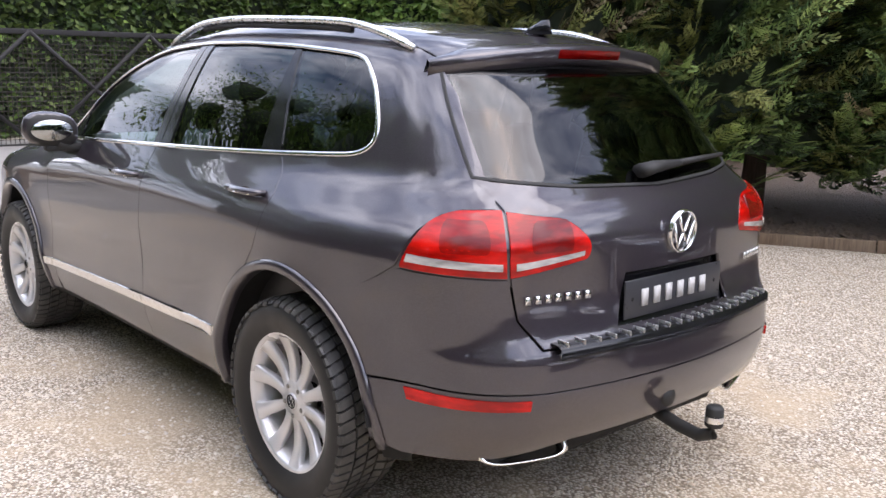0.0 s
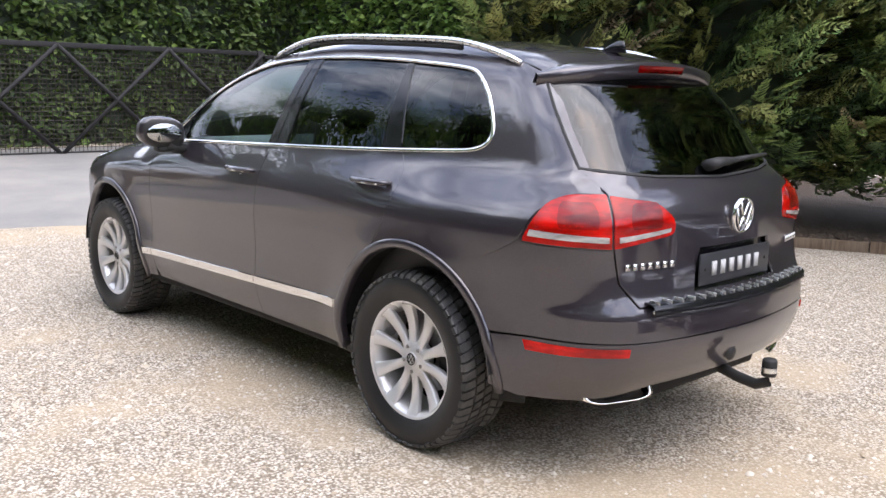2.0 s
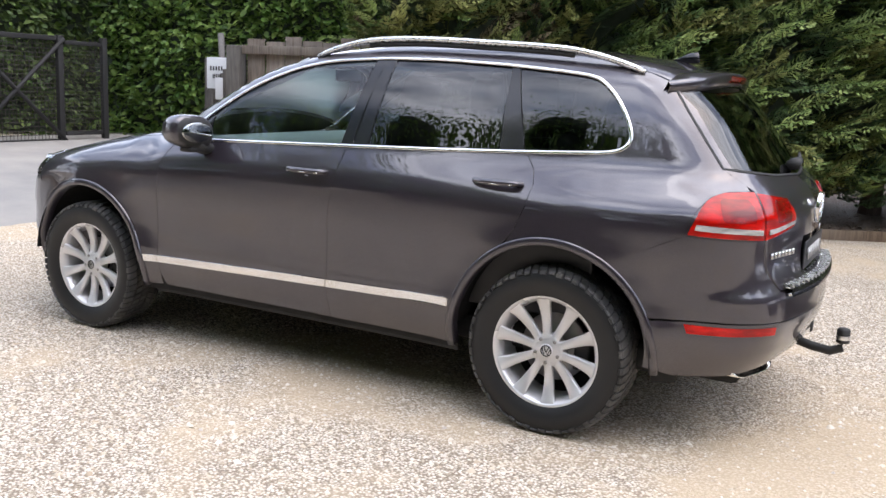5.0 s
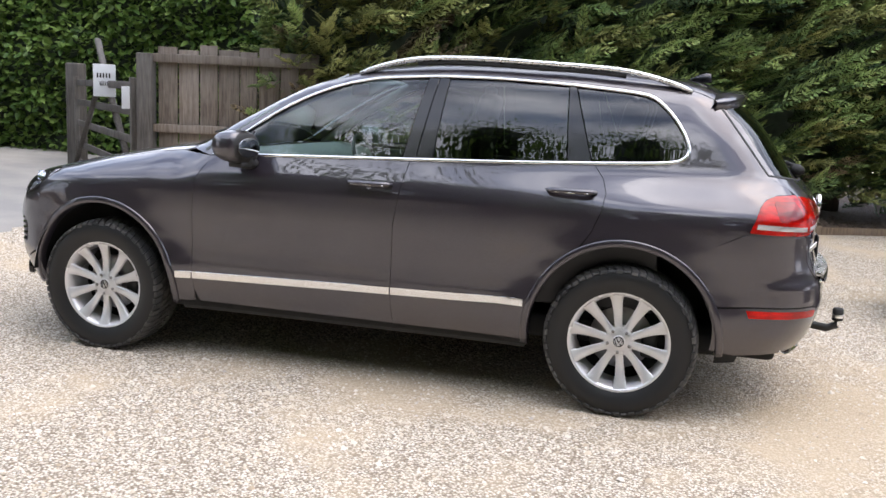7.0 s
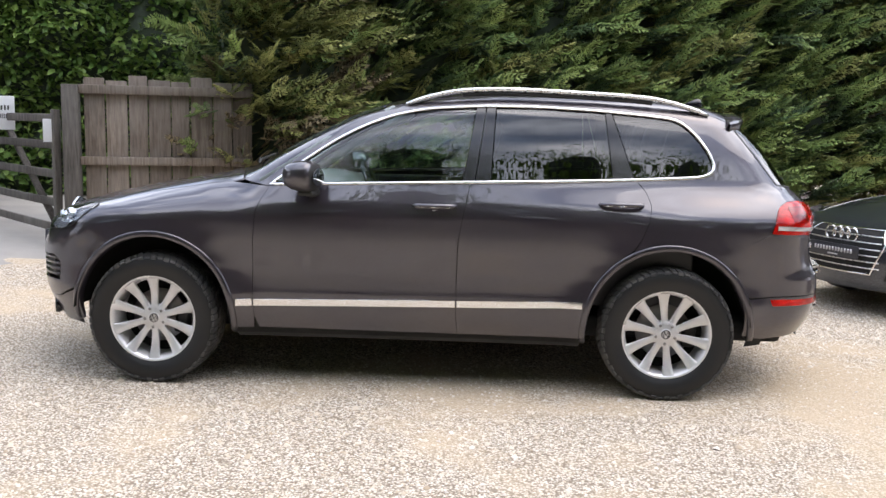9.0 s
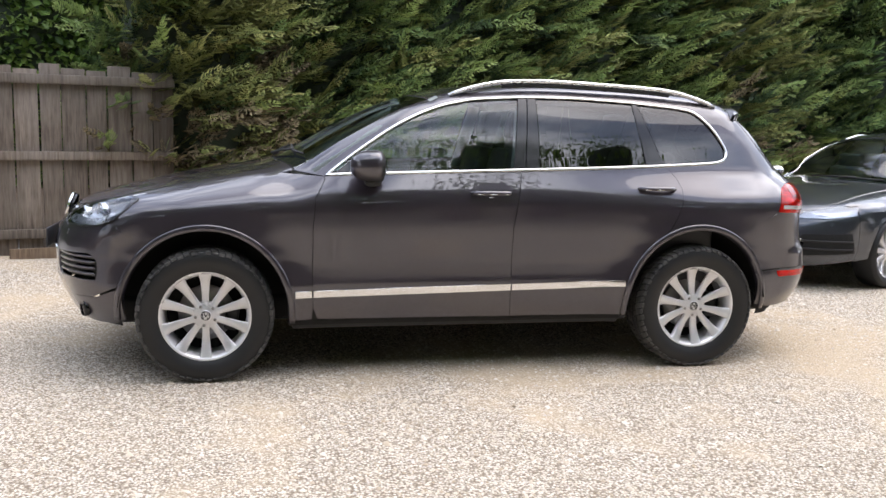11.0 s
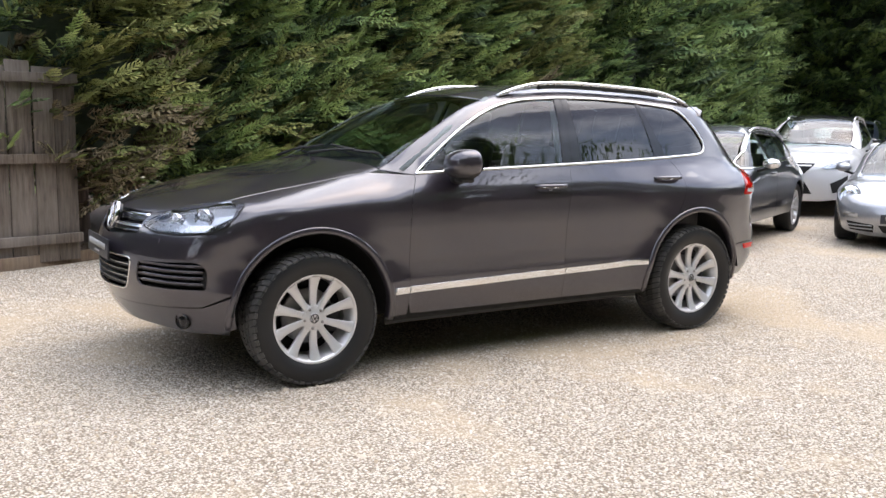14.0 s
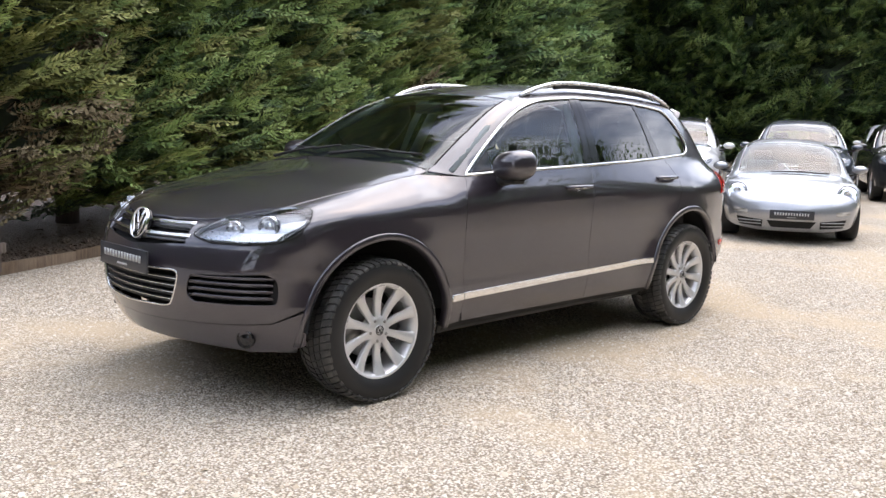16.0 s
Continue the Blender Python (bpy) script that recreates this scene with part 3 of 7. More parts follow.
# ground
def build_ground():
    bm = bmesh.new()
    xs = list(np.linspace(-16, 16, 65))
    far = [30, 60, 150, 400, 1200]
    xs = [-a for a in far[::-1]] + xs + far
    ys = xs
    grid = [[bm.verts.new((x, y, float(ground_z(x, y)))) for y in ys] for x in xs]
    for i in range(len(xs) - 1):
        for j in range(len(ys) - 1):
            bm.faces.new((grid[i][j], grid[i + 1][j], grid[i + 1][j + 1], grid[i][j + 1]))
    tagged(part("ground", bm, M_GRAVEL), "cream limestone gravel yard with bare sandy patches", "ground", kind="structure")
    # tarmac drive beyond the gravel
    bm = bmesh.new()
    rows = []
    for j in range(41):
        y = -12 + 24 * j / 40
        e = -4.45 + 0.36 * y + 0.05 * math.sin(y * 3.1) + 0.04 * math.sin(y * 7.7 + 1)
        row = []
        for i in range(13):
            x = e + (-9.4 - e) * i / 12
            row.append(bm.verts.new((x, y, float(ground_z(x, y)) + (0.012 if i else 0.0))))
        rows.append(row)
    for p, q in zip(rows, rows[1:]):
        for i in range(12):
            bm.faces.new((p[i], p[i + 1], q[i + 1], q[i]))
    bmesh.ops.recalc_face_normals(bm, faces=bm.faces)
    tagged(part("road", bm, M_ROAD), "pale worn tarmac drive", "road", kind="structure")
    # loose stones
    n = 165000
    x, y = RNG.uniform(-6.5, 7.5, n), RNG.uniform(-5.2, 3.4, n)
    d = (x - BED[0]) * ACROSS[0] + (y - BED[1]) * ACROSS[1]
    pz = np.stack([x, y, np.zeros(n)], 1)
    bare = smooth_noise(pz, 0.75, 2) + 0.5 * smooth_noise(pz, 2.1, 4)
    ok = (d < -0.06) & (x > -4.3 + 0.36 * y) & (RNG.uniform(-0.9, 1.3, n) > bare)
    at = np.stack([x, y, ground_z(x, y) + 0.001], 1)[ok]
    n = len(at)
    a = RNG.uniform(0, 6.3, n)
    fwd = np.stack([np.cos(a), np.sin(a), RNG.normal(0, 0.15, n)], 1)
    up = np.stack([RNG.normal(0, 0.2, n), RNG.normal(0, 0.2, n), np.ones(n)], 1)
    tagged(scatter("loose_gravel", chip(), at, fwd, up, RNG.gamma(3.0, 0.0016, n) + 0.0028, M_STONE), "loose cream limestone chippings strewn over the yard", "gravel", kind="stuff")


build_ground()


def build_bed():
    # mulch strip behind the board
    bm = bmesh.new()
    rows = []
    for i in range(60):
        s = -1.35 + 26 * i / 59
        rows.append([bm.verts.new(bed_point(s, d, z)) for d, z in ((0.02, 0.06), (0.5, 0.10), (1.2, 0.14), (2.4, 0.17), (6.0, 0.17))])
    for p, q in zip(rows, rows[1:]):
        for k in range(4):
            bm.faces.new((p[k], q[k], q[k + 1], p[k + 1]))
    bmesh.ops.recalc_face_normals(bm, faces=bm.faces)
    tagged(part("mulch_bed", bm, M_SOIL), "brown bark mulch bed under the conifer hedge", "ground", kind="structure")
    n = 3500
    s, d = RNG.uniform(-1.2, 9, n), RNG.uniform(0.06, 1.3, n)
    at = np.array([bed_point(a, b, 0.07 + 0.04 * b) for a, b in zip(s, d)])
    a = RNG.uniform(0, 6.3, n)
    fwd = np.stack([np.cos(a), np.sin(a), RNG.normal(0, 0.2, n)], 1)
    up = np.stack([RNG.normal(0, 0.4, n), RNG.normal(0, 0.4, n), np.ones(n)], 1)
    tagged(scatter("bark_chips", chip(), at, fwd, up, RNG.gamma(4.0, 0.005, n) + 0.005, M_SOIL), "loose bark chips on the hedge bed", "mulch", kind="stuff")
    edging = thing("bed_edging", "low brown timber board edging the hedge bed", "edging", kind="structure")
    s = -1.6
    k = 0
    while s < 20:
        ln = 2.4
        a, b = Vector(bed_point(s, 0)), Vector(bed_point(s + ln - 0.01, 0))
        bm = bmesh.new()
        box(bm, (0, -0.018, -0.05), ((b - a).length, 0.018, 0.085 + 0.008 * (k % 3)), 0.004)
        o = part("board", bm, M_EDGE, edging)
        o.matrix_basis = Matrix.Translation(a) @ Matrix.Rotation(radians(27 + (k % 2) * 0.4 - 0.2), 4, "Z") @ Matrix.Rotation(-math.atan2(b.z - a.z, (b - a).xy.length), 4, "Y")
        bm = bmesh.new()
        box(bm, (-0.02, -0.02, -0.05), (0.02, 0.02, 0.10), 0.004)
        o = part("peg", bm, M_EDGE, edging)
        o.matrix_basis = Matrix.Translation(Vector(bed_point(s + 1.2, 0.045))) @ Matrix.Rotation(radians(27), 4, "Z")
        s += ln
        k += 1


build_bed()


def conifer(s, d, height, radius, n, mats, weights, label, size=(0.16, 0.33), low=0.35, dead_low=0.0, base=None, front=None, dense_to=4.2):
    """A clipped hedge conifer: trunk, dark heart and a crown of many feathery sprays, all on one mesh a part."""
    base = base or bed_point(s, d, 0.1)
    tree = thing("conifer_tree", label, "tree", Matrix.Translation(base), "conifers of the hedge")
    bm = bmesh.new()
    pts = [(0, 0, -0.1), (0.02, 0.01, 0.5), (-0.03, 0.02, 1.2), (0.02, 0.0, height * 0.6), (0, 0, height * 0.95)]
    tube(bm, pts, [0.13, 0.105, 0.09, 0.06, 0.01], 10)
    for k in range(9):
        a, z = k * 2.4 + s, 0.45 + 0.16 * k
        r = radius * 0.7
        tube(bm, [(0, 0, z), (r * 0.5 * math.cos(a), r * 0.5 * math.sin(a), z + 0.08), (r * math.cos(a), r * math.sin(a), z + 0.02)], [0.03, 0.02, 0.008], 6)
    part("trunk", bm, M_BARK, tree)
    # heart that closes the crown: a dark shell coloured as the shade within
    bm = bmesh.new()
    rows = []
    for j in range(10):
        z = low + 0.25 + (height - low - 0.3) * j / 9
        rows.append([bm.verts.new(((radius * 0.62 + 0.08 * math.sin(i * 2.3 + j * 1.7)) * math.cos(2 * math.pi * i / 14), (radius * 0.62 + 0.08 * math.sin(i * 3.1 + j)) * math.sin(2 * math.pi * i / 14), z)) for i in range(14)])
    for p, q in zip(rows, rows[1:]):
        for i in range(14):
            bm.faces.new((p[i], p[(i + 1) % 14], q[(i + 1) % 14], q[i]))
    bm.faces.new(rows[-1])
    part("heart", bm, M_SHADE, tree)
    # sprays in boughs: each bough leaves the heart, rises and spreads, with gaps between boughs
    per = 16
    nb = n // per
    n = nb * per
    front = math.atan2(-ACROSS[1], -ACROSS[0]) if front is None else front
    # most boughs below, fewer and longer ones in the top
    top = min(height, dense_to)
    share = 0.74 if height > dense_to + 0.5 else 1.0
    bz = np.where(RNG.uniform(0, 1, nb) < share, low + (top - low) * RNG.uniform(0, 1, nb), top + (height - top) * RNG.uniform(0, 1, nb))
    ba = front + np.where(RNG.uniform(0, 1, nb) < 0.88, RNG.normal(0, 1.1, nb), RNG.uniform(-3.1, 3.1, nb))
    br = radius * (0.92 + 0.20 * RNG.uniform(-1, 1, nb)) * np.where(bz < low + 0.5, 0.82 + 0.36 * (bz - low), 1.0)
    turn = ba + RNG.normal(0, 0.28, nb) + 0.55
    bd = np.stack([np.cos(turn), np.sin(turn), RNG.normal(0.40, 0.22, nb)], 1)
    bd /= np.linalg.norm(bd, axis=1, keepdims=True)
    tip = np.stack([br * np.cos(ba), br * np.sin(ba), bz], 1)
    k = np.repeat(np.arange(nb), per)
    u = np.tile((np.arange(per) + 0.5) / per, nb) + RNG.uniform(-0.03, 0.03, n)
    long = np.where(bz > top, 1.7, 1.0)[k]
    reach = RNG.uniform(0.40, 0.85, nb)[k] * (size[1] / 0.33) ** 0.6 * long
    # a plume: sprays leave its axis on both sides and close up towards its tip
    across = np.cross(bd, np.array([0, 0, 1.0]))
    across /= np.linalg.norm(across, axis=1, keepdims=True)
    side = np.where(np.tile(np.arange(per) % 2, nb) == 0, 1.0, -1.0)
    at = tip[k] + bd[k] * ((u - 0.75) * reach)[:, None] + across[k] * (side * 0.045 * (1.1 - u))[:, None] + RNG.normal(0, 0.022, (n, 3))
    z = at[:, 2]
    p0 = np.stack([np.cos(ba[k]) * 2 + s * 3, np.sin(ba[k]) * 2, z * 1.6], 1)
    fwd = bd[k] + across[k] * (side * 0.62 * (1.05 - u))[:, None] + RNG.normal(0, 0.16, (n, 3))
    roll = RNG.normal(0, 0.45, (nb, 3))[k]
    up = roll + np.array([0, 0, 1.0]) + np.stack([np.cos(ba[k]), np.sin(ba[k]), np.zeros(n)], 1) * 0.75 + RNG.normal(0, 0.15, (n, 3))
    mi = RNG.choice(len(mats), nb, p=weights)[k]
    # darker sprays inside, brighter at the tips: bough shade and light by colour
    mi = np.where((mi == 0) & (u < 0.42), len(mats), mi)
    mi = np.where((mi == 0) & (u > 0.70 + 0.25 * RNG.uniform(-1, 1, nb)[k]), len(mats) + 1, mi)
    if dead_low:
        mi = np.where((z < dead_low + 0.35 * smooth_noise(p0, 1.3, 8)) & (RNG.uniform(0, 1, n) < 0.62), len(mats) - 1, mi)
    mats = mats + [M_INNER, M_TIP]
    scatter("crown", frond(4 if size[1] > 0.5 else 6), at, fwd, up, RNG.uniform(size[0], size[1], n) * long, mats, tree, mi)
    return tree


def build_hedge():
    for i in range(8):
        s = 2.15 + 1.45 * i
        near = i < 5
        # first three get more yellow sprays, partly to colour in their sunlit look
        conifer(s, 1.25 + 0.12 * math.sin(i * 2.1), 7.6 + 0.5 * math.sin(i * 2.7), 1.42 + 0.08 * math.sin(i * 1.7), 6800 if near else 4400, [M_CONIFER, M_YELLOW, M_DEAD], [0.70, 0.28, 0.02] if i < 3 else [0.90, 0.09, 0.01] if i not in (5, 6) else [0.42, 0.54, 0.04],
                "dense dark green hedge conifer with feathery sprays" if i not in (5, 6) else "yellow-green hedge conifer with feathery sprays")
    # thin, browning conifer beside the fence
    conifer(0.34, 0.58, 4.6, 1.0, 4400, [M_CONIFER, M_YELLOW, M_DEAD], [0.22, 0.70, 0.08], "straggly browning conifer beside the board fence", (0.14, 0.32), dead_low=1.3, low=0.6)
    # the hedge farther off
    for i in range(10):
        conifer(14.4 + 2.3 * i, 1.3, 7.6, 1.9, 3600 if i < 6 else 1800, [M_FARGREEN, M_CONIFER], [0.8, 0.2] if i > 2 else [0.4, 0.6], "tall blue-green hedge conifer behind parked cars", (0.36, 0.70), dense_to=5.8)
    for i in range(12):
        x, y = 24.5 + 0.62 * i, 16.0 - 2.5 * i
        conifer(40.0 + 3.1 * i, 0.0, 8.5 + 0.5 * math.sin(i * 1.9), 1.9, 5200 if i < 5 else 1000, [M_FARGREEN, M_CONIFER], [0.75, 0.25], "tall blue-green conifer closing the far end of the yard", (0.38, 0.72), base=(x, y, 0.0), front=math.pi, dense_to=5.8)


build_hedge()


def hedge_wall(name, a, b, height, thick, n, template, size, mats, weights, label, category, low=0.0, face=1.0):
    """A straight clipped hedge: a dark heart and many leaves on its front and top."""
    a, b = Vector(a), Vector(b)
    d = (b - a)
    ln = d.length
    d.normalize()
    nrm = Vector((d.y, -d.x, 0)) * face
    h = thing(name, label, category, Matrix.Translation(a))
    # dark sheet behind the leaves, painted as the hedge's inner shade
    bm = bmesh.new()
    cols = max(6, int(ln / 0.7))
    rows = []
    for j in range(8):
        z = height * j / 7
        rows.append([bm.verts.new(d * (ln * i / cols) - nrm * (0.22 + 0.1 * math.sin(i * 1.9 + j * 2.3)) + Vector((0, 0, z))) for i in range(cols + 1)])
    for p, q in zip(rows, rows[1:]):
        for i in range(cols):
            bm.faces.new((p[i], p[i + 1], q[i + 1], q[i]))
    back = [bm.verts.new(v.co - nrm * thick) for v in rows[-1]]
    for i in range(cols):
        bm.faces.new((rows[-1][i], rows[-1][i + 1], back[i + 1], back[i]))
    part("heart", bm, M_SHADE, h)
    t, z = RNG.uniform(0, ln, n), low + (height - low) * RNG.uniform(0, 1, n) ** 0.9
    q = np.stack([t, z * 1.3, t * 0.3], 1)
    out = 0.22 * smooth_noise(q, 1.1, 3) + 0.12 * smooth_noise(q, 2.9, 5) - 0.28 * RNG.uniform(0, 1, n) ** 2
    D, N = np.array(d), np.array(nrm)
    at = t[:, None] * D + out[:, None] * N + z[:, None] * np.array([0, 0, 1.0])
    fwd = N * 0.7 + D * RNG.normal(0, 0.6, (n, 1)) + np.array([0, 0, 1.0]) * RNG.normal(-0.1, 0.5, (n, 1))
    up = N * 0.5 + np.array([0, 0, 1.0]) + RNG.normal(0, 0.5, (n, 3))
    scatter("foliage", template, at, fwd, up, RNG.uniform(size[0], size[1], n), mats, h, RNG.choice(len(mats), n, p=weights))
    return h


hedge_wall("leaf_hedge", (-9.7, -3.4, 0.30), (-9.7, 6.6, 0.30), 4.2, 1.5, 19000, leaf(), (0.07, 0.15), [M_DULL, M_LEAF], [0.8, 0.2], "tall dense broad-leaved green hedge behind a steel fence", "hedge", face=1.0)
hedge_wall("leaf_hedge", (-9.7, 6.0, 0.35), (-1.5, 9.2, 0.2), 4.2, 1.5, 19000, leaf(), (0.07, 0.15), [M_LEAF], [1.0], "tall dense broad-leaved green hedge behind a farm gate", "hedge", face=1.0)
hedge_wall("far_hedge", (31.0, 22.0, 0.0), (44.0, -22.0, 0.0), 10.0, 2.0, 5000, frond(4), (0.6, 1.1), [M_FARGREEN, M_CONIFER], [0.8, 0.2], "tall blue-green conifer hedge closing the far end of the yard", "hedge", face=1.0)


def broad_tree(x, y, height, spread, n, label):
    """A tree with trunk, limbs and a crown of leaf clumps with gaps."""
    tree = thing("tree", label, "tree", pose(x, y, 0), "trees round the yard")
    bm = bmesh.new()
    tube(bm, [(0, 0, -0.2), (0.1, 0, height * 0.2), (0, 0.15, height * 0.45), (0, 0, height * 0.8)], [0.32, 0.25, 0.18, 0.05], 10)
    tips = []
    for k in range(14):
        a, z = k * 2.4, height * (0.22 + 0.045 * k)
        r = spread * (0.55 + 0.4 * math.sin(k * 1.3) ** 2) * (1.0 - 0.35 * k / 14)
        tip = (r * math.cos(a), r * math.sin(a), z + height * 0.10)
        tube(bm, [(0, 0, z), (tip[0] * 0.5, tip[1] * 0.5, z + height * 0.06), tip], [0.10, 0.06, 0.02], 6)
        tips.append(tip)
    part("trunk", bm, M_BARK, tree)
    c = np.array(tips + [(0, 0, height * 0.9), (0.3, -0.2, height * 0.75)])
    # dark lump in each clump, its colour standing for the shade inside
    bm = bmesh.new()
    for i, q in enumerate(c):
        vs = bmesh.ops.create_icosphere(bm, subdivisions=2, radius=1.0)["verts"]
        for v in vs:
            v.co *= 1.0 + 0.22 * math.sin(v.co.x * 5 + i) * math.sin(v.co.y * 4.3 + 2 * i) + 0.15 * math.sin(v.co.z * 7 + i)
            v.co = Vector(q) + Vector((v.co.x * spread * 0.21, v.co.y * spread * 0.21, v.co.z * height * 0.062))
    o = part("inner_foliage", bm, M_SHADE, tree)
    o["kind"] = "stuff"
    pick = RNG.integers(0, len(c), n)
    off = RNG.normal(0, 1, (n, 3)) * np.array([spread * 0.22, spread * 0.22, height * 0.065])
    at = c[pick] + off
    fwd = off + RNG.normal(0, 0.8, (n, 3))
    up = RNG.normal(0, 0.5, (n, 3)) + np.array([0, 0, 1.0])
    scatter("crown", QUAD_LEAF, at, fwd, up, RNG.uniform(0.085, 0.17, n), [M_LEAF], tree)


# trees on the open side of the yard, behind the camera's way
for i, (x, y, h_) in enumerate(((-11, -13, 12), (-6.5, -12.2, 11), (-2.0, -12.6, 12.5), (2.5, -12.2, 11.5), (7.0, -12.8, 12.5), (12, -13, 11.5), (18, -13, 12), (25, -13, 12), (-15.5, -10, 11), (-4.3, -15, 13), (4.8, -15, 13))):
    broad_tree(x, y, h_, 3.6, 24000, "broad-leaved tree at the edge of the yard")
hedge_wall("boundary_hedge", (40.0, -20.0, 0.0), (-24.0, -20.0, 0.0), 5.0, 1.5, 16000, QUAD_LEAF, (0.16, 0.32), [M_LEAF], [1.0], "broad-leaved hedge on the yard's open side", "hedge", face=-1.0)
hedge_wall("boundary_hedge", (-22.0, -20.0, 0.0), (-14.0, -9.0, 0.2), 5.0, 1.5, 6000, QUAD_LEAF, (0.16, 0.32), [M_LEAF], [1.0], "broad-leaved hedge on the yard's open side", "hedge", face=1.0)


def board_fence():
    """Upright boards on three rails."""
    a, b = Vector((-3.46, 2.70, 0.24)), Vector((-2.02, 3.11, 0.28))
    d = b - a
    ln = d.length
    m = Matrix.Translation(a) @ Matrix.Rotation(math.atan2(d.y, d.x), 4, "Z")
    fence = thing("board_fence", "weathered brown-grey close-board timber fence", "fence", m)
    x, i = 0.02, 0
    while x < ln:
        w = 0.186 + 0.02 * math.sin(i * 2.7)
        bm = bmesh.new()
        top = 1.63 + 0.03 * math.sin(i * 4.1)
        box(bm, (x, 0.0 + 0.012 * (i % 2), -0.06), (x + w, 0.022 + 0.012 * (i % 2), top), 0.003)
        part("board", bm, M_FENCE, fence)
        x += w + 0.012 + 0.005 * math.sin(i * 1.9)
        i += 1
    for z, h in ((1.52, 0.085), (0.84, 0.08), (0.14, 0.085)):
        bm = bmesh.new()
        box(bm, (-0.02, -0.048, z - h / 2), (ln + 0.1, -0.002, z + h / 2), 0.006)
        part("rail", bm, M_FENCE, fence)
    bm = bmesh.new()
    box(bm, (-0.17, -0.09, -0.2), (-0.02, 0.07, 1.56), 0.01)
    part("post", bm, M_POST, fence, "grey weathered gate post")


def farm_gate():
    a, b = Vector((-3.62, 2.62, 0.26)), Vector((-6.6, 5.58, 0.42))
    d = b - a
    ln = d.length
    m = Matrix.Translation(a) @ Matrix.Rotation(math.atan2(d.y, d.x), 4, "Z")
    g = thing("farm_gate", "grey weathered five-bar timber gate, closed", "gate", m)
    for z in (0.15, 0.40, 0.68, 0.96, 1.22):
        bm = bmesh.new()
        box(bm, (0.14, -0.014, z - 0.04), (ln - 0.08, 0.014, z + 0.04), 0.004)
        part("bar", bm, M_POST, g)
    bm = bmesh.new()
    tube(bm, [(0.2, -0.03, 0.1), (ln * 0.46, -0.03, 1.28), (ln * 0.60, -0.03, 1.75)], 0.04, 6, 0.5)
    part("brace", bm, M_POST, g)
    bm = bmesh.new()
    tube(bm, [(ln * 0.5, 0.03, 1.22), (ln - 0.1, 0.03, 0.12)], 0.035, 6, 0.5)
    part("brace", bm, M_POST, g)
    for x in (0.14, ln - 0.12):
        bm = bmesh.new()
        box(bm, (x - 0.04, -0.02, 0.08), (x + 0.04, 0.045, 1.30), 0.005)
        part("stile", bm, M_POST, g)
    post = thing("gate_post", "weathered round-topped timber gate post", "post", Matrix.Translation(b))
    bm = bmesh.new()
    box(bm, (-0.1, -0.1, -0.3), (0.1, 0.1, 1.32), 0.02)
    part("post", bm, M_POST, post)
    # signs
    sm = Matrix.Translation((-4.78, 3.70, 1.52)) @ Matrix.Rotation(radians(30), 4, "Z") @ Matrix.Rotation(radians(90), 4, "X")
    sign = thing("gate_sign", "small white board with illegible black lettering on the gate", "sign", sm)
    bm = bmesh.new()
    box(bm, (-0.12, -0.18, -0.006), (0.12, 0.18, 0.006), 0.004)
    part("board", bm, M_SIGN, sign)
    for y, w in ((0.055, 0.16), (-0.035, 0.10)):
        bar = part("text_bar", new_bars(w, 0.05, 5), M_INK, sign)
        bar.matrix_basis = pose(0, y, 0.007)
    sm = Matrix.Translation((-3.76, 2.70, 1.36)) @ Matrix.Rotation(radians(30), 4, "Z") @ Matrix.Rotation(radians(90), 4, "X")
    sign = thing("gate_notice", "small white notice beside the gate post", "sign", sm)
    bm = bmesh.new()
    box(bm, (-0.08, -0.11, -0.004), (0.08, 0.11, 0.004), 0.003)
    part("board", bm, M_SIGN, sign)


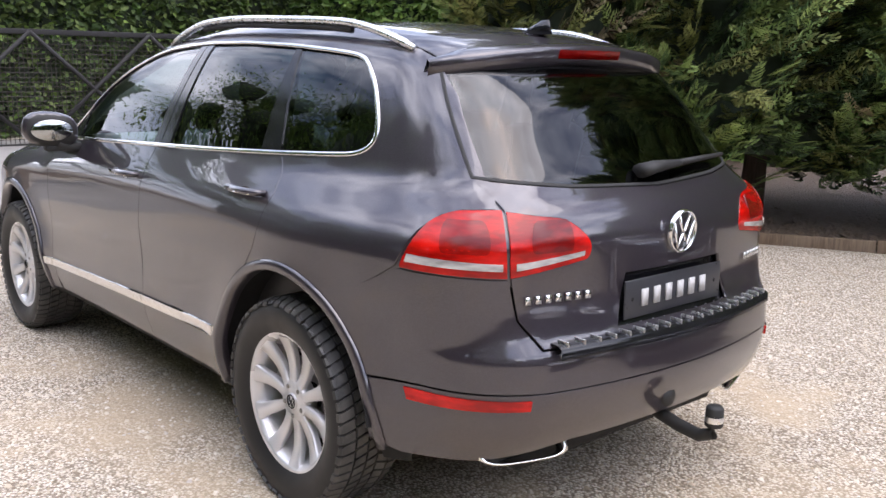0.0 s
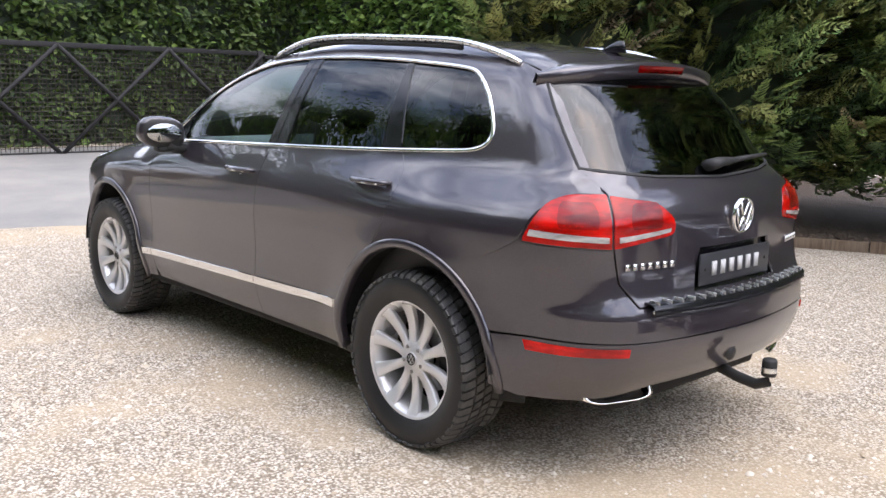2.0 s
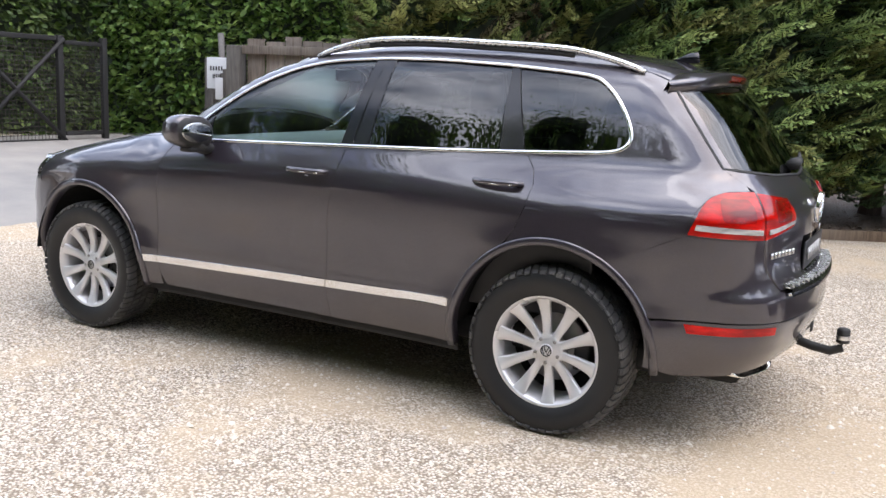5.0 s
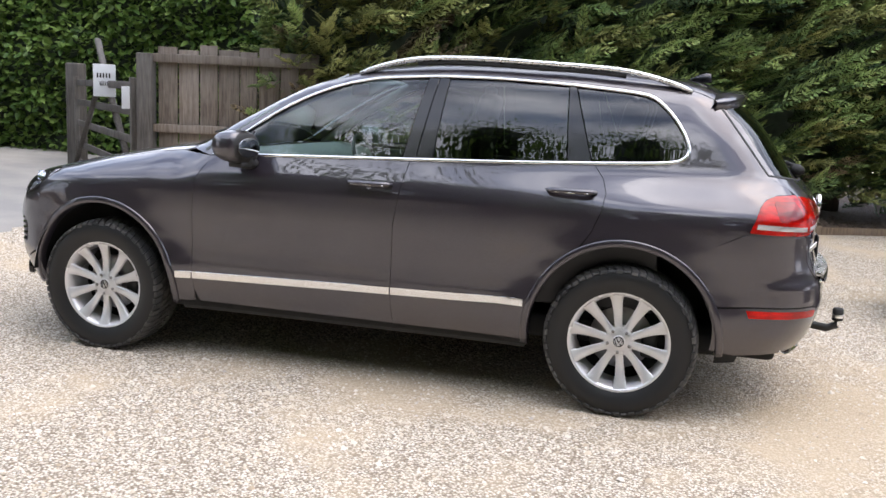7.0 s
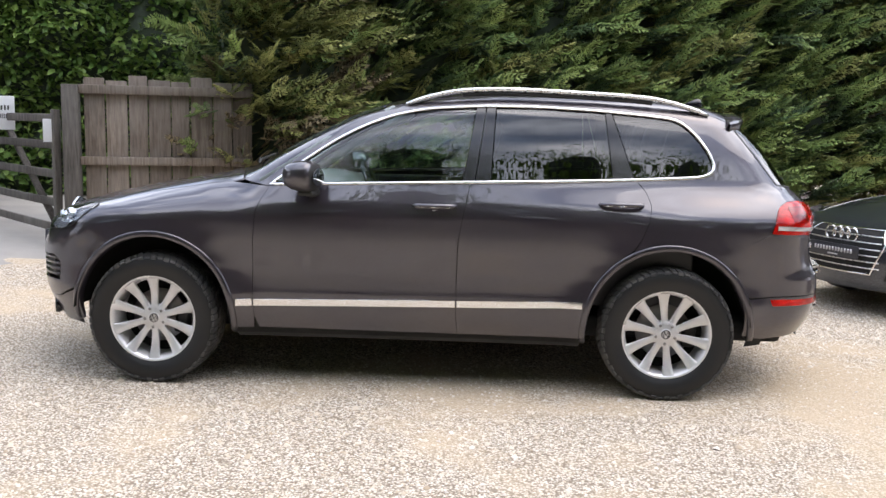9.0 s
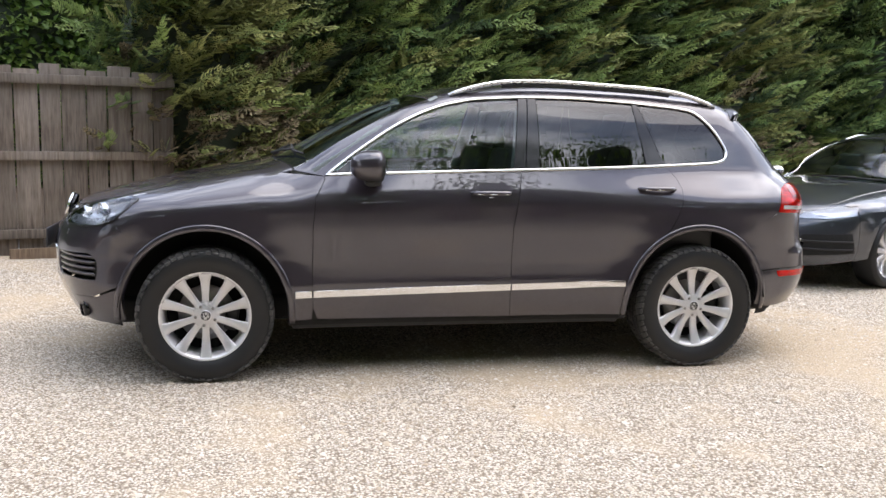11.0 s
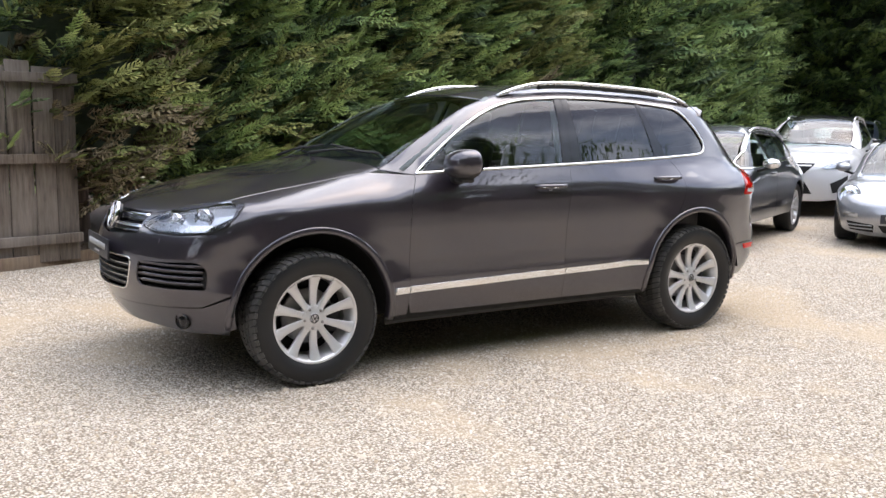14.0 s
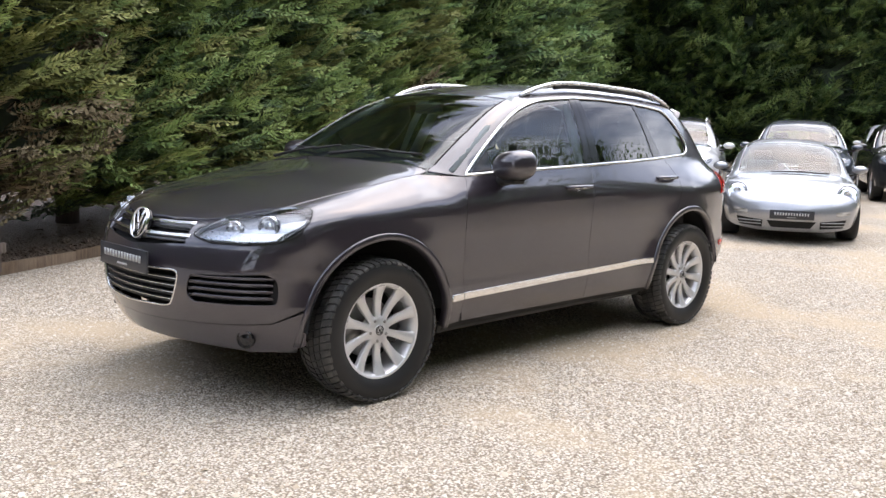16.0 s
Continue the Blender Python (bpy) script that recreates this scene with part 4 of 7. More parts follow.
def steel_fence():
    """A tall steel fence of crossed flat bars with wire mesh, beside the drive."""
    x0 = -8.72
    f = thing("steel_fence", "black steel fence with crossed braces and wire mesh", "fence", pose(x0, 2.9, 0))
    z0, z1 = 0.44, 1.93
    runs = [(-12.8 + 1.62 * i, -12.8 + 1.62 * (i + 1)) for i in range(9)]
    for z in (z0, z1):
        bm = bmesh.new()
        box(bm, (-0.03, runs[0][0], z - 0.035), (0.03, 1.66, z + 0.035), 0.006)
        part("rail", bm, M_IRON, f)
    for a, b in runs:
        for p, q in (((a, z0), (b, z1)), ((a, z1), (b, z0))):
            bm = bmesh.new()
            tube(bm, [(0.035, p[0], p[1]), (0.035, q[0], q[1])], 0.03, 6)
            part("brace", bm, M_IRON, f)
        bm = bmesh.new()
        for k in range(28):
            y = a + (b - a) * (k + 0.5) / 28
            tube(bm, [(-0.02, y, z0), (-0.02, y, z1)], 0.0045, 4, caps=False)
        for k in range(24):
            z = z0 + (z1 - z0) * (k + 0.5) / 24
            tube(bm, [(-0.02, a, z), (-0.02, b, z)], 0.0045, 4, caps=False)
        o = part("wire_mesh", bm, M_MESH, f)
        o["kind"] = "stuff"
    for y in (1.72, 2.52):
        bm = bmesh.new()
        box(bm, (-0.04, y - 0.045, 0.2), (0.04, y + 0.045, 1.98), 0.006)
        part("post", bm, M_IRON, f)
    for z in (0.55, 1.88):
        bm = bmesh.new()
        box(bm, (-0.025, 1.80, z - 0.03), (0.025, 2.46, z + 0.03), 0.005)
        part("wicket_rail", bm, M_IRON, f)
    bm = bmesh.new()
    for k in range(14):
        y = 1.78 + 0.7 * (k + 0.5) / 14
        tube(bm, [(0, y, 0.55), (0, y, 1.88)], 0.003, 4, caps=False)
    for k in range(22):
        z = 0.56 + 1.3 * (k + 0.5) / 22
        tube(bm, [(0, 1.78, z), (0, 2.48, z)], 0.003, 4, caps=False)
    o = part("wire_mesh", bm, M_MESH, f)
    o["kind"] = "stuff"
    bm = bmesh.new()
    box(bm, (-0.02, -13, 0.22), (0.14, 2.6, 0.41), 0.02)
    part("plinth", bm, M_EDGE, f, "low brown timber plinth board")


board_fence()
farm_gate()
steel_fence()

# ---- the main car ----
HUB = 0.37
suv = Form(
    side=[(0.15, 0.84), (0.33, 0.905), (0.45, 0.938), (0.52, 0.9475), (0.59, 0.9435), (0.66, 0.9415), (0.74, 0.9455), (0.85, 0.9525), (0.99, 0.950), (1.045, 0.938), (1.10, 0.912), (1.18, 0.870), (1.25, 0.840), (1.4, 0.775), (1.55, 0.692), (1.64, 0.63), (1.8, 0.5)],
    plan_low=[(-2.5, 0.34), (-2.3, 0.21), (-2.05, 0.10), (-1.8, 0.045), (-1.45, 0.005), (0.0, 0.012), (1.45, 0.0), (1.8, 0.035), (2.0, 0.075), (2.2, 0.13), (2.5, 0.24)],
    plan_high=[(-2.0, 0.25), (-1.2, 0.09), (-0.8, 0.035), (-0.3, 0.005), (0.4, 0.0), (1.0, 0.02), (1.5, 0.065), (1.75, 0.10), (2.1, 0.165), (2.4, 0.23)],
    roof=[(-2.5, 0.82), (-2.3, 0.955), (-2.2, 0.995), (-2.0, 1.045), (-1.65, 1.105), (-1.17, 1.19), (-1.06, 1.22), (-0.7, 1.415), (-0.25, 1.615), (0.1, 1.685), (0.6, 1.715), (1.2, 1.70), (1.7, 1.65), (2.05, 1.60), (2.3, 1.55)],
    tail=[(0.15, 2.15), (0.33, 2.33), (0.45, 2.41), (0.58, 2.44), (0.68, 2.432), (0.76, 2.392), (0.86, 2.375), (1.0, 2.375), (1.1, 2.335), (1.19, 2.24), (1.4, 2.085), (1.56, 1.96), (1.75, 1.83)],
    nose=[(0.15, -2.0), (0.3, -2.24), (0.4, -2.31), (0.55, -2.36), (0.7, -2.365), (0.8, -2.345), (0.9, -2.30), (0.98, -2.22), (1.1, -1.95), (1.3, -1.4)],
    wheels=[(-1.45, HUB), (1.45, HUB)], flare=0.018, bow=(0.38, 0.2), blend=(0.16, 0.10, 0.16, 0.2), belt=(0.95, 1.22),
    crown=[(-2.5, 0.05), (-1.2, 0.07), (-0.9, 0.16), (-0.2, 0.14), (0.5, 0.10), (2.3, 0.10)])
ARCH, ARCHZ = 0.452, 0.474


def edge_top(form, xs, ys):
    """Side-view points of a line that is drawn on the car from above."""
    p, _ = form.hit("top", np.array(xs), np.array(ys))
    return [(float(a[0]), float(a[2])) for a in p]


def tread_tyre(radius, rim, width, seg=60, blocks=True):
    bm = bmesh.new()
    h = width / 2
    r = radius
    prof = [(rim - 0.012, -h * 0.78), (rim + 0.004, -h * 0.86), (rim + 0.022, -h * 0.93), (rim + 0.045, -h * 1.0), ((rim + r) / 2 + 0.01, -h * 1.02), (r - 0.03, -h * 0.97), (r - 0.014, -h * 0.88), (r - 0.009, -h * 0.7)]
    prof += [(r - 0.009, 0.0)] + [(a, -b) for a, b in prof[::-1]]
    lathe(bm, prof, seg * 2 if blocks else 48)
    bmesh.ops.recalc_face_normals(bm, faces=bm.faces)
    return bm


def tread_blocks(radius, width, seg=60):
    bm = bmesh.new()
    h, r = width / 2, radius
    rows = [(-0.93, -0.60, 0.5), (-0.53, -0.2, 0.0), (-0.14, 0.14, 0.5), (0.2, 0.53, 0.0), (0.60, 0.93, 0.5)]
    # shoulder lugs that wrap over the edge on to the sidewall
    for sgn in (-1, 1):
        for i in range(seg):
            a0, a1 = 2 * math.pi * (i + 0.60) / seg, 2 * math.pi * (i + (1.36 if i % 2 else 1.30)) / seg
            deep = 0.027 if i % 2 else 0.021
            ring = [(r - 0.010, 0.90), (r - 0.015, 0.995), (r - deep, 1.02), (r - deep - 0.004, 0.96)]
            cols = [[bm.verts.new((q * math.cos(a), sgn * y * h, q * math.sin(a))) for q, y in ring] for a in (a0, a1)]
            for k in range(3):
                bm.faces.new((cols[0][k], cols[0][k + 1], cols[1][k + 1], cols[1][k]))
            for c in cols:
                bm.faces.new(c)
    for a, b, shift in rows:
        for i in range(seg):
            a0 = 2 * math.pi * (i + shift + 0.10) / seg
            a1 = 2 * math.pi * (i + shift + 0.86) / seg
            skew = 0.35 * 2 * math.pi / seg * (1 if a < 0 else -1)
            vs = []
            for rr in (-0.02, 0.0):
                for ang, y in ((a0, a), (a1, a), (a1 + skew, b), (a0 + skew, b)):
                    drop = 0.010 if abs(y) > 0.9 else 0.0
                    q = r + rr - drop
                    vs.append(bm.verts.new((q * math.cos(ang), y * h, q * math.sin(ang))))
            for f in ((4, 5, 6, 7), (0, 1, 5, 4), (1, 2, 6, 5), (2, 3, 7, 6), (3, 0, 4, 7)):
                bm.faces.new([vs[k] for k in f])
    bmesh.ops.recalc_face_normals(bm, faces=bm.faces)
    return bm


def wheel_spoke(rim, width, hub=0.075):
    """One tapered spoke along +x, its face towards -y."""
    bm = bmesh.new()
    h = width / 2
    rows = []
    for k in range(7):
        t = k / 6
        x = hub * 0.7 + (rim - 0.015 - hub * 0.7) * t
        w = 0.0155 + 0.0135 * t + (0.008 * max(0, t - 0.8) / 0.2) + 0.006 * max(0, 0.2 - t) / 0.2
        y = -h * (0.62 + 0.16 * t - 0.12 * math.sin(math.pi * t))
        d = 0.028
        rows.append([bm.verts.new(Vector((x, y + d, -w * 0.8))), bm.verts.new(Vector((x, y + 0.006, -w))), bm.verts.new(Vector((x, y, -w * 0.8))),
                     bm.verts.new(Vector((x, y + (0.004 if 0.1 < t < 0.95 else 0), 0))),
                     bm.verts.new(Vector((x, y, w * 0.8))), bm.verts.new(Vector((x, y + 0.006, w))), bm.verts.new(Vector((x, y + d, w * 0.8)))])
    for p, q in zip(rows, rows[1:]):
        for a in range(6):
            bm.faces.new((p[a], p[a + 1], q[a + 1], q[a]))
    bmesh.ops.recalc_face_normals(bm, faces=bm.faces)
    return bm


def spoke_rim(rim, width, hub=0.075):
    """A cast wheel without its spokes: a dished barrel, a lip and a hub, its face towards -y."""
    bm = bmesh.new()
    h = width / 2
    lathe(bm, [(rim - 0.028, h * 0.7), (rim - 0.03, -h * 0.35), (rim - 0.022, -h * 0.70), (rim - 0.010, -h * 0.80), (rim, -h * 0.84), (rim + 0.005, -h * 0.80), (rim + 0.002, -h * 0.7)], 80)
    lathe(bm, [(0.001, -h * 0.60), (hub * 0.45, -h * 0.62), (hub * 0.5, -h * 0.60), (hub * 0.9, -h * 0.61), (hub, -h * 0.56), (hub, -h * 0.2)], 40)
    bmesh.ops.recalc_face_normals(bm, faces=bm.faces)
    return bm


def make_wheel(parent, radius, rim, width, at, spokes=10, blocks=True, emblem=True, m_rim=None):
    h = width / 2
    w = part("wheel", spoke_rim(rim, width), m_rim or M_SILVER, parent, "silver multi-spoke alloy wheel")
    w.matrix_basis = at
    sp = part("spoke", wheel_spoke(rim, width), m_rim or M_SILVER, w)
    for i in range(spokes):
        o = sp if i == 0 else new("spoke", sp.data)
        o.parent = w
        o.matrix_basis = Matrix.Rotation(2 * math.pi * (i + 0.25) / spokes, 4, "Y")
    ty = part("tyre", tread_tyre(radius, rim, width, 60, blocks), M_SIDEWALL, w, "black tyre")
    if blocks:
        tb = part("tread", tread_blocks(radius, width), M_RUBBER, w, "dusty tread blocks", smooth=False)
        tb["kind"] = "stuff"
    bm = bmesh.new()
    lathe(bm, [(0.05, 0.01), (rim * 0.62, 0.01), (rim * 0.62, 0.035), (0.05, 0.035)], 48)
    part("brake_disc", bm, M_DISC, w)
    bm = bmesh.new()
    lathe(bm, [(0.002, h * 0.55), (rim - 0.03, h * 0.55), (rim - 0.03, h * 0.45)], 48)
    part("backing_plate", bm, M_DARK, w)
    bm = bmesh.new()
    box(bm, (rim * 0.42, -0.03, -0.075), (rim * 0.72, 0.06, 0.075), 0.015)
    part("caliper", bm, M_BLACK, w)
    bm = bmesh.new()
    y0 = -h * 0.62
    lathe(bm, [(0.001, y0 - 0.006), (0.026, y0 - 0.006), (0.030, y0 - 0.003), (0.030, y0 + 0.01)], 32)
    cap = part("centre_cap", bm, M_SILVER, w)
    if emblem:
        bm = bmesh.new()
        lathe(bm, [(0.0255, y0 - 0.0065), (0.0255, y0 - 0.008), (0.022, y0 - 0.008), (0.022, y0 - 0.0065)], 32)
        for pts in (((-0.012, 0.018), (-0.003, -0.002), (0, 0.003), (0.003, -0.002), (0.012, 0.018)), ((-0.019, 0.009), (-0.010, -0.017), (0, -0.002), (0.010, -0.017), (0.019, 0.009))):
            tube(bm, [(a, y0 - 0.0075, b) for a, b in pts], 0.0022, 4)
        part("emblem", bm, M_DARK, w)
    for i in range(5):
        a = 2 * math.pi * (i + 0.5) / 5 + math.pi / 2
        bm = bmesh.new()
        c = Matrix.Translation((0.056 * math.cos(a), 0, 0.056 * math.sin(a)))
        lathe(bm, [(0.0005, y0 - 0.002), (0.008, y0 - 0.002), (0.009, y0 + 0.004), (0.0125, y0 + 0.004), (0.0125, y0 + 0.02)], 12)
        bmesh.ops.transform(bm, matrix=c, verts=bm.verts)
        part("wheel_bolt", bm, M_DISC, w)
    return w


def strip(form, name, view, line, width, material, parent, lift=0.004, thick=0.006, mirror=False, closed=False, label="", step=0.03):
    """A bar that follows a line drawn on the form: chrome strips, seals and lips."""
    pts = line if not closed else list(line) + [line[0]]
    fine = []
    sx = 1.0 if view in ("side", "top") else 0.016
    for (x0, y0), (x1, y1) in zip(pts, pts[1:]):
        n = max(1, int(math.hypot((x1 - x0) * sx, y1 - y0) / step))
        fine += [(x0 + (x1 - x0) * i / n, y0 + (y1 - y0) * i / n) for i in range(n)]
    if not closed:
        fine.append(pts[-1])
    q = np.array(fine)
    P, N = form.hit(view, q[:, 0], q[:, 1])
    n = len(P)
    nxt, prv = np.roll(P, -1, 0), np.roll(P, 1, 0)
    if not closed:
        nxt[-1], prv[0] = P[-1], P[0]
    T = nxt - prv
    T /= np.maximum(np.linalg.norm(T, axis=1, keepdims=True), 1e-9)
    U = np.cross(N, T)
    h = width / 2
    prof = [(-h, lift - thick), (-h, lift * 0.6), (-h * 0.6, lift), (h * 0.6, lift), (h, lift * 0.6), (h, lift - thick)]
    obs = []
    for flip in ((1, -1) if mirror else (1,)):
        bm = bmesh.new()
        rows = []
        for i in range(n):
            row = []
            for a, b in prof:
                c = P[i] + U[i] * a + N[i] * b
                row.append(bm.verts.new((c[0], c[1] * flip, c[2])))
            rows.append(row)
        for i in range(n if closed else n - 1):
            p, r = rows[i], rows[(i + 1) % n]
            for a in range(len(prof) - 1):
                bm.faces.new((p[a], p[a + 1], r[a + 1], r[a]))
        if not closed:
            bm.faces.new(rows[0])
            bm.faces.new(rows[-1][::-1])
        bmesh.ops.recalc_face_normals(bm, faces=bm.faces)
        obs.append(part(name, bm, material, parent, label))
    return obs


def lettering(name, text, size, material, parent, m, depth=0.003, spread=1.0, shear=0.0):
    cu = bpy.data.curves.new(name, "FONT")
    cu.body, cu.size, cu.extrude, cu.align_x, cu.align_y, cu.space_character, cu.shear = text, size, depth, "CENTER", "CENTER", spread, shear
    tmp = bpy.data.objects.new(name, cu)
    me = bpy.data.meshes.new_from_object(tmp)
    bpy.data.objects.remove(tmp)
    me.materials.clear()
    me.materials.append(material)
    ob = new(name, me)
    ob.parent = parent
    ob.matrix_basis = m
    return ob


def build_suv():
    car = thing("car", "dark brown-grey metallic estate off-roader parked on gravel", "car", pose(0, 0, 0))
    F = suv
    roof_x = np.linspace(-0.17, 1.8, 24)
    roof_y = -spline([-0.17, 0.3, 1.2, 1.8], [0.585, 0.60, 0.585, 0.545])(roof_x)
    scr_x = np.linspace(-0.97, -0.17, 12)
    scr_y = -spline([-0.97, -0.6, -0.17], [0.735, 0.675, 0.585])(scr_x)
    hood_x = np.linspace(-1.84, -0.97, 14)
    hood_y = -spline([-1.84, -1.4, -0.97], [0.70, 0.745, 0.735])(hood_x)
    hood_edge, scr_edge, roof_edge = edge_top(F, hood_x, hood_y), edge_top(F, scr_x, scr_y), edge_top(F, roof_x, roof_y)
    dlo = [(-0.787, 1.148), (-0.654, 1.25), (-0.534, 1.335), (-0.413, 1.415), (-0.259, 1.495), (-0.102, 1.553), (0.09, 1.592), (0.412, 1.612), (0.734, 1.612), (1.053, 1.598), (1.338, 1.576), (1.47, 1.562), (1.53, 1.54),
           (1.614, 1.465), (1.676, 1.375), (1.705, 1.305), (1.69, 1.265), (1.64, 1.241), (1.54, 1.233), (1.263, 1.219), (0.861, 1.203), (0.338, 1.186), (-0.391, 1.162)]
    dlo = rounded(dlo, [0.0] + [0.07] * (len(dlo) - 1), 3)
    front_seam = [(-0.80, 1.12), (-0.853, 1.02), (-0.868, 0.857), (-0.87, 0.6), (-0.866, 0.40), (-0.84, 0.335)]
    mid_seam = [(0.338, 1.178), (0.306, 1.014), (0.28, 0.859), (0.275, 0.636), (0.276, 0.439), (0.285, 0.33)]
    back_seam = [(1.265, 1.212), (1.315, 1.15), (1.337, 1.086), (1.325, 1.0), (1.285, 0.90), (1.22, 0.81)]
    belt = [(-0.80, 1.14), (-0.391, 1.155), (0.338, 1.178)]
    belt2 = [(0.338, 1.178), (0.861, 1.195), (1.265, 1.212)]
    fore_arch = arc(-1.45, HUB, ARCH, 184, -6, 30, ARCHZ)
    aft_arch = arc(1.45, HUB, ARCH, 190, -4, 30, ARCHZ)

    # skin panels
    rear_lamp_top = [(2.195, 1.117), (2.12, 1.115), (2.07, 1.095), (2.035, 1.05), (1.99, 0.945)]
    skin(F, "body_side", "side", [(-0.80, 1.14)] + scr_edge + roof_edge[1:] + [(1.93, 1.435), (2.02, 1.315), (2.105, 1.205), (2.16, 1.155)] + rear_lamp_top
         + [(1.92, 0.90), (1.82, 0.85), (1.74, 0.73)] + arc(1.45, HUB, ARCH, 50, 122, 14, ARCHZ) + back_seam[::-1][1:] + [(1.54, 1.2265)][:0] + [(1.263, 1.212), (0.861, 1.196), (0.338, 1.179), (-0.391, 1.155)],
         M_PAINT, car, holes=[dlo], mirror=True, gap=0.0015)
    skin(F, "front_door", "side", belt + mid_seam[1:] + front_seam[::-1], M_PAINT, car, mirror=True)
    skin(F, "rear_door", "side", belt2 + back_seam[1:] + [a for a in arc(1.45, HUB, ARCH, 118, 188, 14, ARCHZ)] + [(0.98, 0.33), (0.285, 0.33)] + mid_seam[::-1][1:-1], M_PAINT, car, mirror=True)
    skin(F, "front_wing", "side", [(-0.80, 1.14)] + hood_edge[::-1][1:] + [(-1.845, 0.99), (-1.90, 0.92), (-1.895, 0.85), (-1.83, 0.70)] + arc(-1.45, HUB, ARCH, 132, -5, 24, ARCHZ) + [(-0.99, 0.33), (-0.87, 0.335)] + front_seam[::-1][1:], M_PAINT, car, mirror=True)
    hood_side = [(float(a), float(b)) for a, b in zip(hood_x, hood_y)]
    hood_poly = hood_side + [(-1.0, -0.60), (-1.06, -0.35), (-1.08, 0.0)]
    hood_poly += [(x, -y) for x, y in hood_poly[::-1][1:]]
    lip = [(-1.95, 0.68), (-2.07, 0.58), (-2.16, 0.42), (-2.215, 0.22), (-2.23, 0.0), (-2.215, -0.22), (-2.16, -0.42), (-2.07, -0.58), (-1.95, -0.68)]
    skin(F, "bonnet", "top", hood_poly + lip, M_PAINT, car, gap=0.003)
    roof_poly = [(float(a), float(b)) for a, b in zip(roof_x, roof_y)] + [(1.86, -0.3), (1.88, 0.0), (1.86, 0.3)]
    roof_poly += [(float(a), -float(b)) for a, b in zip(roof_x, roof_y)][::-1] + [(-0.21, 0.3), (-0.225, 0.0), (-0.21, -0.3)]
    skin(F, "roof", "top", roof_poly, M_PAINT, car, gap=0.004)
    scr = [(float(a), float(b)) for a, b in zip(scr_x, scr_y)] + [(-0.21, -0.3), (-0.225, 0.0), (-0.21, 0.3)]
    scr += [(float(a), -float(b)) for a, b in zip(scr_x, scr_y)][::-1] + [(-1.0, 0.60), (-1.055, 0.35), (-1.075, 0.0), (-1.055, -0.35), (-1.0, -0.60)]
    pane = skin(F, "windscreen", "top", scr, M_GLASS, car, gap=0.008, lift=-0.003, rim=0.0, label="lightly tinted windscreen")[0]
    pane.visible_shadow = False

    for y0, y1 in ((0.02, -0.62), (0.64, 0.06)):
        q, _ = F.hit("top", [-1.06 + 0.06 * y0 * y0, -0.985 + 0.10 * y1 * y1, -0.94 + 0.10 * y0 * y0, -0.95 + 0.14 * y1 * y1], [y0, y0 * 0.35 + y1 * 0.65, y0 * 0.9 + y1 * 0.1, y1], 0.018)
        bm = bmesh.new()
        tube(bm, [q[0], (q[0] + q[1]) / 2 + [0, 0, 0.012], q[1] + [0, 0, 0.008]], [0.016, 0.011, 0.008], 8, 0.7)
        arm = part("windscreen_wiper", bm, M_BLACK, car, "black windscreen wiper")
        bm = bmesh.new()
        tube(bm, [q[2], q[1], q[3]], [0.006, 0.009, 0.006], 6)
        part("wiper_blade", bm, M_BLACK, arm)
    # side glass with its black posts
    frame_in = [tuple(p) for p in inset(dlo, 0.012)]
    frame_in = [(float(a), float(b)) for a, b in frame_in]
    for nm, cut, mat, lab in (("front_window", lambda x, z: x < 0.295 + (z - 1.2) * 0.165, M_GLASS, "lightly tinted side window"),
                              ("rear_window", lambda x, z: 0.452 + (z - 1.2) * 0.05 < x < 1.13 - (z - 1.22) * 0.10, M_PRIVACY, "dark privacy glass"),
                              ("quarter_window", lambda x, z: x > 1.25 - (z - 1.22) * 0.33, M_PRIVACY, "dark privacy glass")):
        lo = {"front_window": None, "rear_window": (0.452, 1.2, 0.05), "quarter_window": (1.25, 1.22, -0.33)}[nm]
        hi = {"front_window": (0.295, 1.2, 0.165), "rear_window": (1.13, 1.22, -0.10), "quarter_window": None}[nm]
        poly = clip_line(clip_line(dense(dlo, 0.05), hi, 1), lo, -1)
        for o in skin(F, nm, "side", poly, mat, car, gap=0.004, lift=-0.006, rim=0.0, mirror=True, label=lab):
            o.visible_shadow = False
    for nm, lo, hi, lift in (("door_post", (0.295, 1.2, 0.165), (0.362, 1.19, 0.13), -0.001), ("door_post", (0.366, 1.19, 0.13), (0.452, 1.2, 0.05), -0.001), ("door_post", (1.13, 1.22, -0.10), (1.25, 1.22, -0.33), -0.002)):
        skin(F, nm, "side", clip_line(clip_line(dense(dlo, 0.05), hi, 1), lo, -1), M_GLOSSBLACK, car, gap=0.002, lift=lift, rim=0.02, mirror=True, label="gloss black door post")
    strip(F, "window_trim", "side", dense(dlo, 0.03), 0.017, M_CHROME, car, lift=0.006, mirror=True, closed=True, label="bright chrome window surround")
    skin(F, "mirror_base_panel", "side", [(-0.76, 1.155), (-0.56, 1.16), (-0.56, 1.31)], M_GLOSSBLACK, car, gap=0.012, lift=-0.002, rim=0.01, mirror=True)

    # sill with a bright strip, arch lips
    skin(F, "sill", "side", [(-0.99, 0.326), (0.985, 0.326), (0.97, 0.25), (-0.97, 0.25)], M_BLACK, car, gap=0.002, mirror=True, lift=-0.05)
